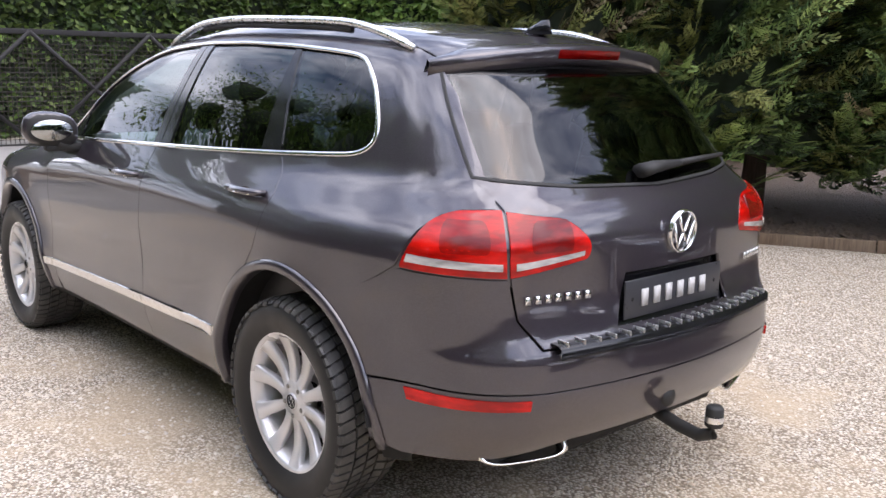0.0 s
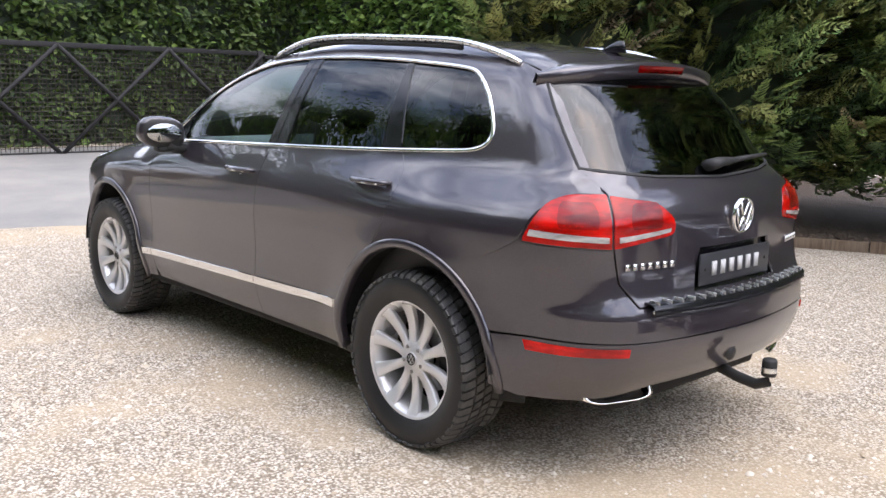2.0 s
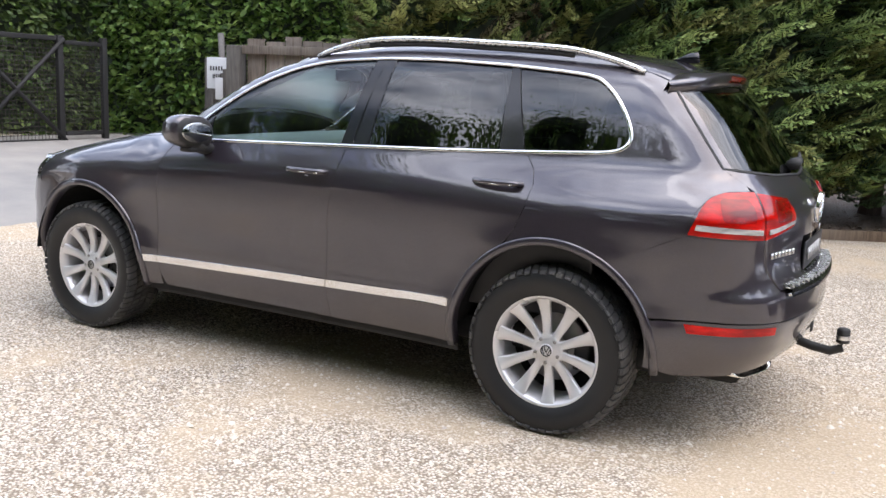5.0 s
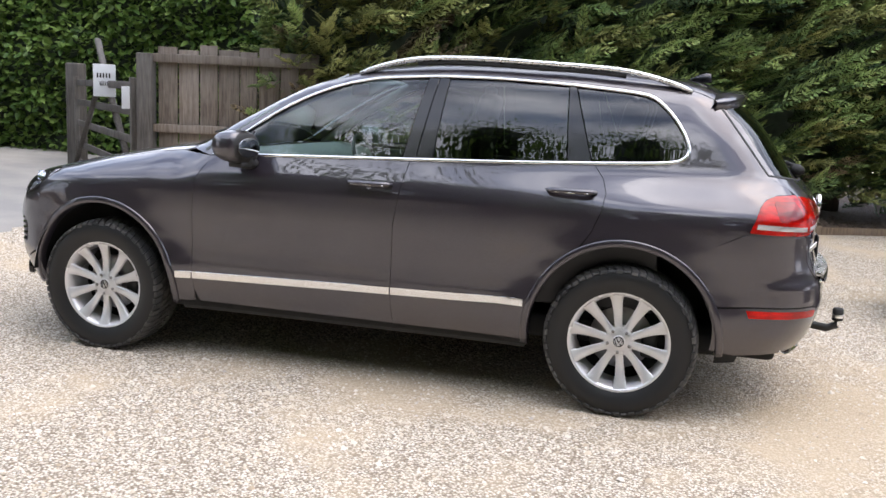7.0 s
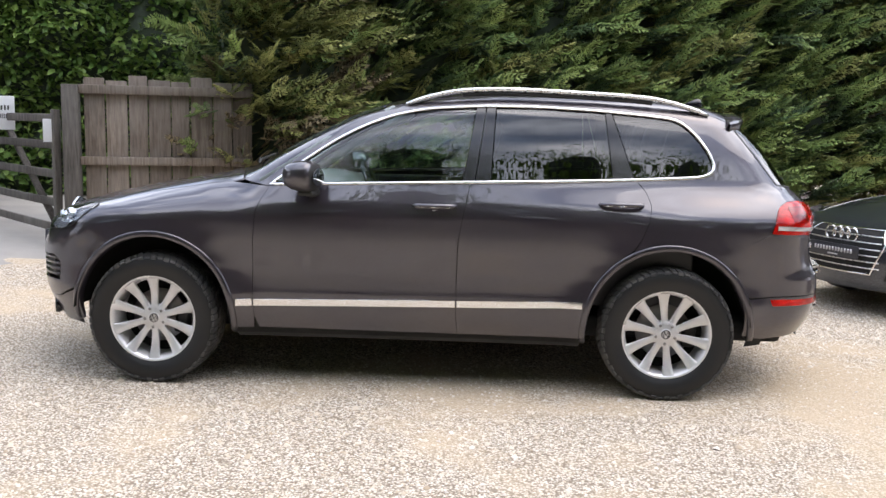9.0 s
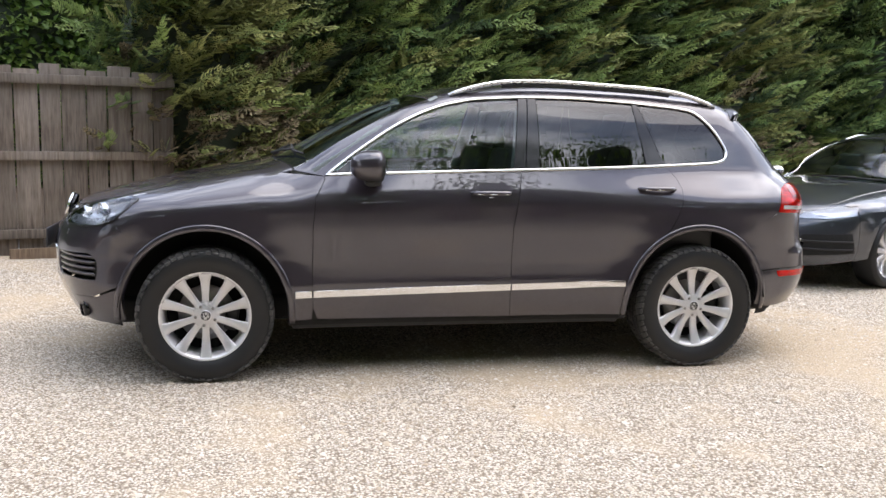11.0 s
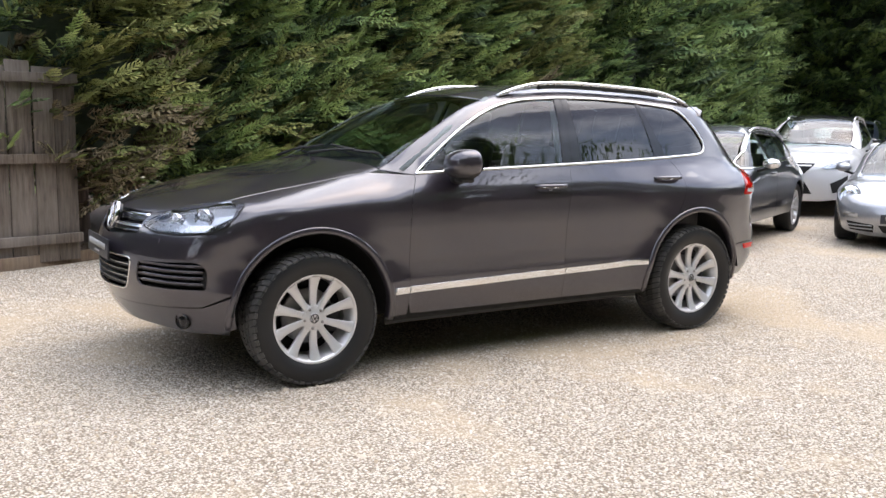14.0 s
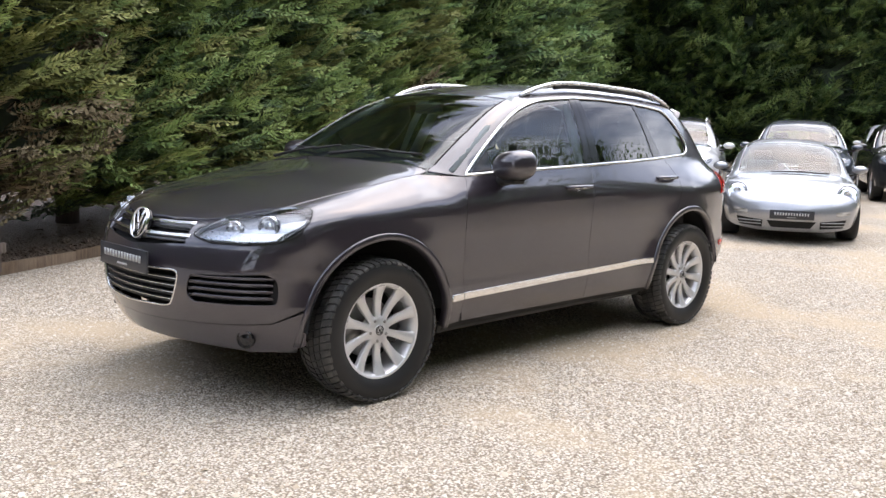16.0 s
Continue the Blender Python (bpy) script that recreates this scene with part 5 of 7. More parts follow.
    for a, b in ((-0.965, -0.875), (-0.865, 0.271), (0.281, 0.975)):
        z = lambda x: 0.485 + (x + 0.965) * 0.0215
        skin(F, "side_strip", "side", [(a, z(a) - 0.018), (b, z(b) - 0.018), (b, z(b) + 0.018), (a, z(a) + 0.018)], M_CHROME, car, gap=0.0, lift=0.010, rim=0.014, mirror=True, label="polished metal door strip", step=0.05)
    for cx, a0, a1 in ((-1.45, 183, -6), (1.45, 186, -3)):
        strip(F, "arch_lip", "side", arc(cx, HUB, ARCH + 0.016, a0, a1, 50, ARCHZ + 0.016), 0.036, M_PAINT, car, lift=0.010, thick=0.05, mirror=True)

    # tail
    seam = [(42.6, 1.565), (40.5, 1.42), (36.8, 1.205), (33.6, 1.14), (32.6, 1.117), (32.2, 0.93), (31.0, 0.80), (27.6, 0.715)]
    gate = [(x, z) for x, z in seam if z <= 1.205]
    lamp_in = rounded([(32.4, 1.113), (22.8, 1.086), (19.2, 1.02), (19.6, 0.965), (32.2, 0.925)], [0.0, 2.0, 1.5, 1.0, 0.0])
    def twin(p):
        return p + [(-x, z) for x, z in p[::-1]]
    recess = [(12.5, 0.905), (-12.5, 0.905), (-14.5, 0.745), (14.5, 0.745)]
    skin(F, "tailgate", "rear", [(36.6, 1.195)] + gate[1:] + [(0, 0.715)] + [(-x, z) for x, z in gate[::-1][:-1]] + [(-36.6, 1.195), (-20, 1.165), (0, 1.152), (20, 1.165)], M_PAINT, car,
         holes=[lamp_in, [(-x, z) for x, z in lamp_in], recess])
    skin(F, "plate_recess", "rear", [(15, 0.91), (-15, 0.91), (-15, 0.74), (15, 0.74)], M_GLOSSBLACK, car, lift=-0.022, rim=0.0)
    back = [(36.6, 1.20), (20, 1.17), (0, 1.157), (-20, 1.17), (-36.6, 1.20), (-40.6, 1.42), (-42.4, 1.55), (-20, 1.565), (0, 1.57), (20, 1.565), (42.4, 1.55), (40.6, 1.42)]
    bw = skin(F, "rear_screen", "rear", back, M_PRIVACY, car, gap=0.004, lift=-0.004, rim=0.0, label="dark privacy rear window")[0]
    bw.visible_shadow = False
    strip(F, "screen_seal", "rear", back, 0.012, M_BLACK, car, lift=0.001, closed=True)
    lamp_out = [(47.6, 0.942), (45.5, 1.03), (43.0, 1.085), (39.5, 1.113), (32.8, 1.117), (32.5, 0.925)]
    for flip in (1, -1):
        lo = skin(F, "tail_lamp", "rear", [(x * flip, z) for x, z in rounded(lamp_out, [0.6, 1.5, 2.0, 1.5, 0, 0])], M_RED, car, lift=0.002, rim=0.02, dome=0.010, label="red tail lamp with a clear lower band", step=0.015)[0]
        li = skin(F, "tail_lamp", "rear", [(x * flip, z) for x, z in lamp_in], M_RED, car, lift=0.002, rim=0.02, dome=0.010, label="red tail lamp with a clear lower band", step=0.015)[0]
        skin(F, "reversing_lens", "rear", [(x * flip, z) for x, z in ((46.3, 0.962), (45.9, 0.988), (33.2, 0.972), (33.2, 0.948))], M_CLEAR, lo, lift=0.0125, rim=0.006, label="clear reversing lens", step=0.015)
        skin(F, "reversing_lens", "rear", [(x * flip, z) for x, z in ((31.6, 0.948), (31.6, 0.972), (20.8, 0.995), (21.0, 0.977))], M_CLEAR, li, lift=0.0125, rim=0.006, label="clear reversing lens", step=0.015)
        for who, cx, w in ((lo, 38.2, 3.6), (li, 26.2, 3.6)):
            skin(F, "lamp_chamber", "rear", [(x * flip, z) for x, z in rounded([(cx - w, 0.995), (cx + w, 0.995), (cx + w * 0.8, 1.085), (cx - w * 0.9, 1.085)], 1.0)], M_DEEPRED, who, lift=0.0125, rim=0.006, step=0.015)
        skin(F, "bumper_reflector", "rear", [(x * flip, z) for x, z in ((46.6, 0.578), (46.0, 0.538), (29.4, 0.536), (29.2, 0.570))], M_RED, car, lift=0.004, rim=0.015, label="red rear reflector", step=0.02)
    def on_side(x, z, y=0.93):
        return (math.degrees(math.atan2(y, x - 1.2)), z)
    arch_r = [on_side(x, z) for x, z in arc(1.45, HUB, ARCH, 49, 27, 6, ARCHZ)]
    upper = [on_side(1.74, 0.73, 0.95), on_side(1.82, 0.85, 0.93), on_side(1.92, 0.90, 0.90), (47.6, 0.938), (32.3, 0.921), (31.2, 0.80), (27.8, 0.712)]
    skin(F, "rear_bumper", "rear", arch_r[::-1][:1] + [] + [(44, 0.592), (20, 0.586), (0, 0.584), (-20, 0.586), (-44, 0.592)] + [(-x, z) for x, z in arch_r[::-1]] + [(-x, z) for x, z in upper] + [(0, 0.71)] + upper[::-1] + arch_r[:-1], M_PAINT, car)
    low = [on_side(x, z, 0.93) for x, z in arc(1.45, HUB, ARCH, 26, 0, 8, ARCHZ)]
    skin(F, "lower_bumper", "rear", low + [(47, 0.345), (36, 0.35), (22, 0.40), (0, 0.41), (-22, 0.40), (-36, 0.35), (-47, 0.345)] + [(-x, z) for x, z in low[::-1]] + [(-44, 0.589), (-20, 0.583), (0, 0.581), (20, 0.583), (44, 0.589)], M_PAINT, car, lift=-0.002)
    skin(F, "diffuser", "rear", [(36, 0.375), (22, 0.42), (0, 0.43), (-22, 0.42), (-36, 0.375), (-34, 0.32), (34, 0.32)], M_BLACK, car, lift=-0.05, rim=0)

    # ribbed loading step on the bumper
    bm = bmesh.new()

    def xe(y, z):
        x = 2.4
        for _ in range(5):
            x = float(F.hit("rear", [math.degrees(math.atan2(-y, x - 1.2))], [z])[0][0][0])
        return x
    x_out, x_in = xe(0, 0.695) + 0.014, xe(0, 0.735) - 0.012
    back_off = lambda y: xe(0, 0.70) - xe(y, 0.70)
    rows = []
    for i in range(25):
        y = -0.57 + 1.14 * i / 24
        c = back_off(y)
        rows.append([bm.verts.new((x_out + 0.012 - c, y, 0.690)), bm.verts.new((x_out + 0.010 - c, y, 0.720)), bm.verts.new((x_out - 0.004 - c, y, 0.728)), bm.verts.new((x_in - 0.02 - c, y, 0.735)), bm.verts.new((x_in - 0.02 - c, y, 0.70))])
    for p, q in zip(rows, rows[1:]):
        for a in range(4):
            bm.faces.new((p[a], q[a], q[a + 1], p[a + 1]))
    bmesh.ops.recalc_face_normals(bm, faces=bm.faces)
    pad = part("loading_step", bm, M_GLOSSBLACK, car, "black bumper step with bright ribs and edge")
    strip(F, "step_edge", "rear", [(-25.5, 0.694), (0, 0.694), (25.5, 0.694)], 0.014, M_CHROME, pad, lift=0.022, thick=0.020)
    for i in range(19):
        y = -0.54 + 1.08 * i / 18
        c = back_off(y)
        bm = bmesh.new()
        box(bm, (x_in - 0.02 - c, y - 0.0035, 0.718), (x_out + 0.004 - c, y + 0.0035, 0.738), 0.001)
        part("rib", bm, M_ALU, pad)

    # spoiler, high brake lamp, wiper, plate and badges
    bm = bmesh.new()
    rows = []
    for i in range(25):
        y = -0.60 + 1.2 * i / 24
        e = abs(y) / 0.60
        tip = 1.972 - 0.075 * e * e - 0.085 * e ** 8
        z = 1.603 - 0.055 * e * e
        root = 1.845 - 0.06 * e * e
        zr = float(F.hit("top", [root], [y])[0][0][2])
        rows.append([bm.verts.new(v) for v in ((root, y, zr + 0.002), ((root + tip) / 2, y, (zr + z) / 2 + 0.010), (tip - 0.01, y, z), (tip, y, z - 0.012), (tip - 0.010, y, z - 0.060), (tip - 0.075, y, z - 0.078))])
    for p, q in zip(rows, rows[1:]):
        for a in range(5):
            bm.faces.new((p[a], q[a], q[a + 1], p[a + 1]))
    bmesh.ops.recalc_face_normals(bm, faces=bm.faces)
    spo = part("spoiler", bm, M_PAINT, car)
    bm = bmesh.new()
    vs = []
    for i in range(13):
        y = -0.16 + 0.32 * i / 12
        x = 1.972 - 0.075 * (y / 0.6) ** 2
        vs.append([bm.verts.new((x + 0.004, y, 1.586)), bm.verts.new((x - 0.005, y, 1.556)), bm.verts.new((x - 0.03, y, 1.562))])
    for p, q in zip(vs, vs[1:]):
        bm.faces.new((p[0], p[1], q[1], q[0]))
        bm.faces.new((p[1], p[2], q[2], q[1]))
    bmesh.ops.recalc_face_normals(bm, faces=bm.faces)
    part("high_brake_lamp", bm, M_DEEPRED, spo, "long red high-level brake lamp")
    q, _ = F.hit("rear", [4.0, 0.0, -8.0, -26.0], [1.19, 1.19, 1.195, 1.205], 0.03)
    bm = bmesh.new()
    tube(bm, [q[0] + [0, 0, -0.01], q[1], q[2]], [0.035, 0.030, 0.016], 10, 0.7)
    wip = part("rear_wiper", bm, M_BLACK, car, "black rear wiper")
    bm = bmesh.new()
    tube(bm, [q[2], (q[2] + q[3]) / 2, q[3]], [0.012, 0.010, 0.007], 6)
    part("wiper_blade", bm, M_BLACK, wip)
    px = float(F.hit("rear", [0.0], [0.82])[0][0][0])
    tilt = pose(px - 0.004, -0.012, 0.818, 90, 0, 90)
    bm = bmesh.new()
    box(bm, (-0.262, -0.062, -0.003), (0.262, 0.062, 0.004), 0.003)
    plate = part("rear_plate", bm, M_PLATE, car, "charcoal plate with white bars")
    plate.matrix_basis = tilt
    text_bars("plate_text", 0.38, 0.055, 6, M_WHITE, plate, pose(0.008, 0, 0.0055))
    for x in (-0.225, 0.225):
        bm = bmesh.new()
        lathe(bm, [(0.0005, 0.0055), (0.006, 0.005), (0.007, 0.003)], 12, "z")
        bmesh.ops.translate(bm, verts=bm.verts, vec=(x, 0.0, 0))
        part("plate_screw", bm, M_DARK, plate)
    badge = emblem_ring(0.072)
    lx = float(F.hit("rear", [0.0], [1.01])[0][0][0])
    b = part("rear_emblem", badge, M_CHROME, car, "round chrome emblem")
    b.matrix_basis = pose(lx + 0.004, 0.0, 1.012, 90 + 3, 0, 90)
    p, n = F.hit("rear", [24.6], [0.858])
    tq, _ = F.hit("rear", [31.0, 19.0], [0.835, 0.835])
    ang = math.degrees(math.atan2(tq[1][1] - tq[0][1], tq[1][0] - tq[0][0]))
    text_bars("model_badge", 0.25, 0.024, 7, M_ALU, car, pose(*((p[0] + n[0] * 0.004)), 90, 0, ang))
    p, n = F.hit("rear", [-26.0], [0.865])
    text_bars("trim_badge", 0.17, 0.024, 5, M_ALU, car, pose(*((p[0] + n[0] * 0.004)), 90, 0, 180 - ang))

    # tow bar and exhausts
    bm = bmesh.new()
    tube(bm, [(2.10, 0.0, 0.40), (2.30, 0.0, 0.385), (2.42, 0.0, 0.355), (2.50, 0.0, 0.345), (2.545, 0.0, 0.365), (2.55, 0.0, 0.40)], 0.022, 12)
    tow = part("tow_bar", bm, M_BLACK, car, "black swan-neck tow bar")
    bm = bmesh.new()
    lathe(bm, [(0.001, 0.462), (0.024, 0.461), (0.029, 0.453), (0.030, 0.398), (0.027, 0.392), (0.001, 0.392)], 20, "z")
    bmesh.ops.translate(bm, verts=bm.verts, vec=(2.55, 0, 0))
    cap = part("tow_ball_cap", bm, M_BLACK, tow, "black plastic tow ball cap")
    bm = bmesh.new()
    lathe(bm, [(0.0298, 0.408), (0.0306, 0.412), (0.0306, 0.424), (0.0298, 0.428)], 20, "z")
    bmesh.ops.translate(bm, verts=bm.verts, vec=(2.55, 0, 0))
    part("label_band", bm, M_ALU, tow)
    p, n = F.hit("rear", [3.0], [0.47], 0.003)
    bm = bmesh.new()
    lathe(bm, [(0.001, 0.004), (0.030, 0.002), (0.034, -0.006)], 20, "x")
    ep = part("towing_eye_cover", bm, M_BLACK, car)
    ep.matrix_basis = pose(*p[0])
    for s in (1, -1):
        bm = bmesh.new()
        rows = []
        for k, (dx, g) in enumerate(((-0.28, 1.0), (0.0, 1.0), (0.0, 0.90), (-0.16, 0.86))):
            ring = []
            for i in range(28):
                a = 2 * math.pi * i / 28
                yy, zz = 0.145 * g * math.copysign(abs(math.cos(a)) ** 0.55, math.cos(a)), 0.045 * g * math.copysign(abs(math.sin(a)) ** 0.6, math.sin(a))
                ring.append(bm.verts.new((2.292 + dx + zz * -0.6 - 0.35 * (abs(-0.575 + yy) - 0.45) * (1 if dx == 0 else 0.4), s * (-0.575 + yy), 0.380 + zz)))
            rows.append(ring)
        for p0, q0 in zip(rows, rows[1:]):
            for i in range(28):
                bm.faces.new((p0[i], p0[(i + 1) % 28], q0[(i + 1) % 28], q0[i]))
        bmesh.ops.recalc_face_normals(bm, faces=bm.faces)
        ex = part("exhaust_tip", bm, M_CHROME, car, "flat oval chrome exhaust tip")
        # added dark block near the opening, standing for the pipe's shaded inside
        bm = bmesh.new()
        box(bm, (2.15, s * -0.69 if s > 0 else 0.46, 0.340), (2.228, s * -0.46 if s > 0 else 0.69, 0.418), 0.01)
        part("exhaust_baffle", bm, M_DARK, ex)

    # nose
    def fs(x, z, y):
        return (math.degrees(math.atan2(y, -1.2 - x)), z)
    lamp = [(22.6, 0.872), (23.2, 0.900), (31.0, 0.965), (40.0, 0.998), (49.0, 1.012), (53.6, 1.003), (53.0, 0.955), (50.0, 0.89), (46.0, 0.86), (38.0, 0.846), (28.0, 0.848)]
    lamp = rounded(lamp, 1.0)
    arch_f = [fs(x, z, 0.90) for x, z in arc(-1.45, HUB, ARCH, 133, 158, 6, ARCHZ)]
    arch_f2 = [fs(x, z, 0.90) for x, z in arc(-1.45, HUB, ARCH, 160, 183, 6, ARCHZ)]
    up = [(54.0, 0.80), (51.0, 0.86), (46.0, 0.852), (38.0, 0.838), (28.0, 0.84), (22.0, 0.862), (21.0, 0.83), (0, 0.80)]
    intake = rounded([(22.0, 0.60), (23.5, 0.69), (43.0, 0.708), (45.8, 0.67), (45.5, 0.56), (24.0, 0.556)], 1.0)
    lowgr = rounded([(0, 0.695), (19.0, 0.70), (20.2, 0.68), (17.6, 0.53), (15.0, 0.515), (0, 0.505)], [0, 1, 1, 1, 1, 0])
    lowgr = lowgr + [(-x, z) for x, z in lowgr[::-1] if abs(x) > 0.01]
    half = arch_f[::-1] + up
    skin(F, "front_bumper", "front", [(44, 0.468), (30, 0.452), (15, 0.44), (0, 0.435), (-15, 0.44), (-30, 0.452), (-44, 0.468)] + [(-x, z) for x, z in half[:-1]] + [(0, 0.80)] + half[:-1][::-1], M_PAINT, car,
         holes=[intake, [(-x, z) for x, z in intake], lowgr])
    lowf = arch_f2 + [(48, 0.315), (40, 0.31), (25, 0.32), (0, 0.325)]
    skin(F, "front_spoiler_lip", "front", lowf + [(-x, z) for x, z in lowf[::-1][1:]] + [(-44, 0.464), (-30, 0.449), (-15, 0.437), (0, 0.432), (15, 0.437), (30, 0.449), (44, 0.464)], M_PAINT, car, lift=-0.002)
    skin(F, "front_undertray", "front", [(46, 0.33), (0, 0.335), (-46, 0.33), (-42, 0.28), (42, 0.28)], M_BLACK, car, lift=-0.05, rim=0)
    skin(F, "lower_grille", "front", [(22, 0.72), (-22, 0.72), (-22, 0.49), (22, 0.49)], M_DARK, car, lift=-0.05, rim=0)
    strip(F, "lower_grille_trim", "front", [p for p in lowgr], 0.008, M_CHROME, car, lift=0.004, closed=True, label="thin chrome grille surround")
    for z in (0.545, 0.58, 0.615, 0.65):
        w = 17.6 + (z - 0.53) * 12
        strip(F, "grille_slat", "front", [(-w, z), (w, z)], 0.016, M_BLACK, car, lift=-0.006, thick=0.04)
        strip(F, "grille_wire", "front", [(-w, z + 0.006), (w, z + 0.006)], 0.004, M_CHROME, car, lift=-0.004, thick=0.01)
    for s in (1, -1):
        skin(F, "side_intake", "front", [(x * s, z) for x, z in ((18, 0.72), (48, 0.72), (48, 0.55), (18, 0.55))], M_DARK, car, lift=-0.05, rim=0)
        for z in (0.59, 0.622, 0.654, 0.684):
            strip(F, "intake_slat", "front", [(23 * s, z), (44.5 * s, z)], 0.011, M_PAINT, car, lift=-0.004, thick=0.045)
        hl = skin(F, "headlamp", "front", [(x * s, z) for x, z in lamp], M_LAMPGLASS, car, lift=0.003, rim=0.012, dome=0.006, label="clear headlamp with chrome reflectors", step=0.02)[0]
        skin(F, "lamp_housing", "front", [(x * s, z) for x, z in lamp], M_LAMPBACK, hl, lift=-0.035, rim=0, step=0.03)
        skin(F, "lamp_bezel", "front", [(x * s, z) for x, z in ((24.0, 0.862), (27.0, 0.905), (33.0, 0.905), (38.0, 0.90), (47.0, 0.905), (45.0, 0.866), (38, 0.858))], M_ALU, hl, lift=-0.012, rim=0.03, step=0.03)
        for th, z, r in ((33.5, 0.925, 0.040), (42.5, 0.945, 0.048)):
            p, n = F.hit("front", [th * s], [z], -0.03)
            bm = bmesh.new()
            lathe(bm, [(0.001, 0.012), (r * 0.4, 0.009), (r * 0.7, 0.0), (r * 0.75, 0.002), (r, 0.018), (r + 0.006, 0.018), (r + 0.004, -0.02)], 28, "x")
            pr = part("projector", bm, M_CHROME, hl, "chrome projector lamp")
            pr.matrix_basis = pose(*p[0], 0, 0, 180 + (th - 14) * s)
        strip(F, "lamp_seal", "front", [(x * s, z) for x, z in lamp], 0.008, M_BLACK, car, lift=0.001, closed=True)
        p, n = F.hit("front", [37.5 * s], [0.385], 0.0)
        bm = bmesh.new()
        lathe(bm, [(0.001, 0.012), (0.034, 0.008), (0.044, 0.004), (0.050, 0.010), (0.054, 0.006), (0.054, -0.02)], 32, "x")
        fg = part("fog_lamp", bm, [M_GLOSSBLACK], car, "small round fog lamp in a black recess")
        fg.matrix_basis = pose(*p[0], 0, 0, 180 + 28 * s) @ Matrix.Diagonal((1, 0.78, 0.78, 1))
        bm = bmesh.new()
        lathe(bm, [(0.050, 0.012), (0.055, 0.014), (0.060, 0.006), (0.060, -0.01)], 32, "x")
        part("fog_ring", bm, M_GLOSSBLACK, fg)
        skin(F, "washer_cover", "front", [(x * s, z) for x, z in rounded([(27, 0.815), (31.5, 0.818), (31.5, 0.79), (27.6, 0.787)], 0.4)], M_PAINT, car, gap=0, lift=0.003, rim=0.004, step=0.02)
    skin(F, "upper_grille", "front", [(24, 0.985), (-24, 0.985), (-24, 0.80), (24, 0.80)], M_DARK, car, lift=-0.04, rim=0)
    for z, w in ((0.868, 21.5), (0.926, 21.0)):
        strip(F, "grille_bar", "front", [(-w, z), (-w / 2, z - 0.004), (0, z - 0.006), (w / 2, z - 0.004), (w, z)], 0.015, M_CHROME, car, lift=-0.006, thick=0.02, label="chrome grille bar")
        strip(F, "grille_bar_body", "front", [(-w, z - 0.018), (0, z - 0.024), (w, z - 0.018)], 0.022, M_GLOSSBLACK, car, lift=-0.012, thick=0.02)
    fx = float(F.hit("front", [0.0], [0.895])[0][0][0])
    b = part("front_emblem", emblem_ring(0.085), M_CHROME, car, "large round chrome emblem")
    b.matrix_basis = pose(fx - 0.012, 0.0, 0.893, 90 - 16, 0, -90)
    bm = bmesh.new()
    lathe(bm, [(0.001, 0.006), (0.078, 0.004), (0.08, -0.02)], 32, "z")
    part("emblem_ground", bm, M_GLOSSBLACK, b)
    px = float(F.hit("front", [0.0], [0.72])[0][0][0])
    bm = bmesh.new()
    box(bm, (-0.262, -0.056, -0.004), (0.262, 0.056, 0.006), 0.003)
    plate = part("front_plate", bm, M_PLATE, car, "charcoal plate with white bars")
    plate.matrix_basis = pose(px - 0.022, 0.0, 0.725, 88, 0, -90)
    text_bars("plate_text", 0.42, 0.034, 13, M_WHITE, plate, pose(0.004, 0.008, 0.0065))
    bars = part("small_text", new_bars(0.11, 0.010, 9), M_WHITE, plate)
    bars.matrix_basis = pose(0, -0.034, 0.0065)

    # handles, mirrors, rails, aerial
    for x, z in ((0.14, 1.055), (1.165, 1.085)):
        for s in (1, -1):
            p, n = F.hit("side", [x], [z])
            y0 = p[0][1] * s
            base = bmesh.new()
            lathe(base, [(0.001, 0.004), (0.045, 0.003), (0.055, -0.002)], 28, "y")
            bmesh.ops.scale(base, vec=(1.35, 1, 0.62), verts=base.verts)
            cup = part("door_handle", base, M_GLOSSBLACK, car, "body-coloured door handle with a bright insert")
            cup.matrix_basis = pose(x + 0.005, y0, z - 0.022, 0, 0, 0 if s > 0 else 180)
            bm = bmesh.new()
            tube(bm, [(-0.115, 0.006, 0.022), (-0.095, -0.026, 0.024), (-0.03, -0.036, 0.024), (0.05, -0.036, 0.024), (0.095, -0.028, 0.024), (0.118, 0.006, 0.022)], [0.013, 0.017, 0.017, 0.017, 0.017, 0.013], 10, 0.8)
            part("grip", bm, M_PAINT, cup)
            bm = bmesh.new()
            tube(bm, [(-0.09, -0.040, 0.018), (0.0, -0.050, 0.018), (0.09, -0.042, 0.018)], 0.003, 6)
            part("grip_strip", bm, M_CHROME, cup)
            bm = bmesh.new()
            lathe(bm, [(0.001, -0.007), (0.03, -0.006), (0.04, 0.0)], 20, "y")
            bmesh.ops.scale(bm, vec=(1.1, 1, 0.4), verts=bm.verts)
            bmesh.ops.translate(bm, verts=bm.verts, vec=(0, 0, -0.012))
            part("handle_cup", bm, M_ALU, cup)
    for s in (1, -1):
        bm = bmesh.new()
        bmesh.ops.create_icosphere(bm, subdivisions=4, radius=1.0)
        for v in bm.verts:
            x, y, z = v.co
            e = 2.6
            nn = (abs(x) ** e + abs(y) ** e + abs(z) ** e) ** (1 / e)
            v.co = Vector((x / nn, y / nn, z / nn))
            v.co.x = v.co.x * 0.140 if v.co.x < 0 else v.co.x * 0.055
            v.co.y *= 0.128
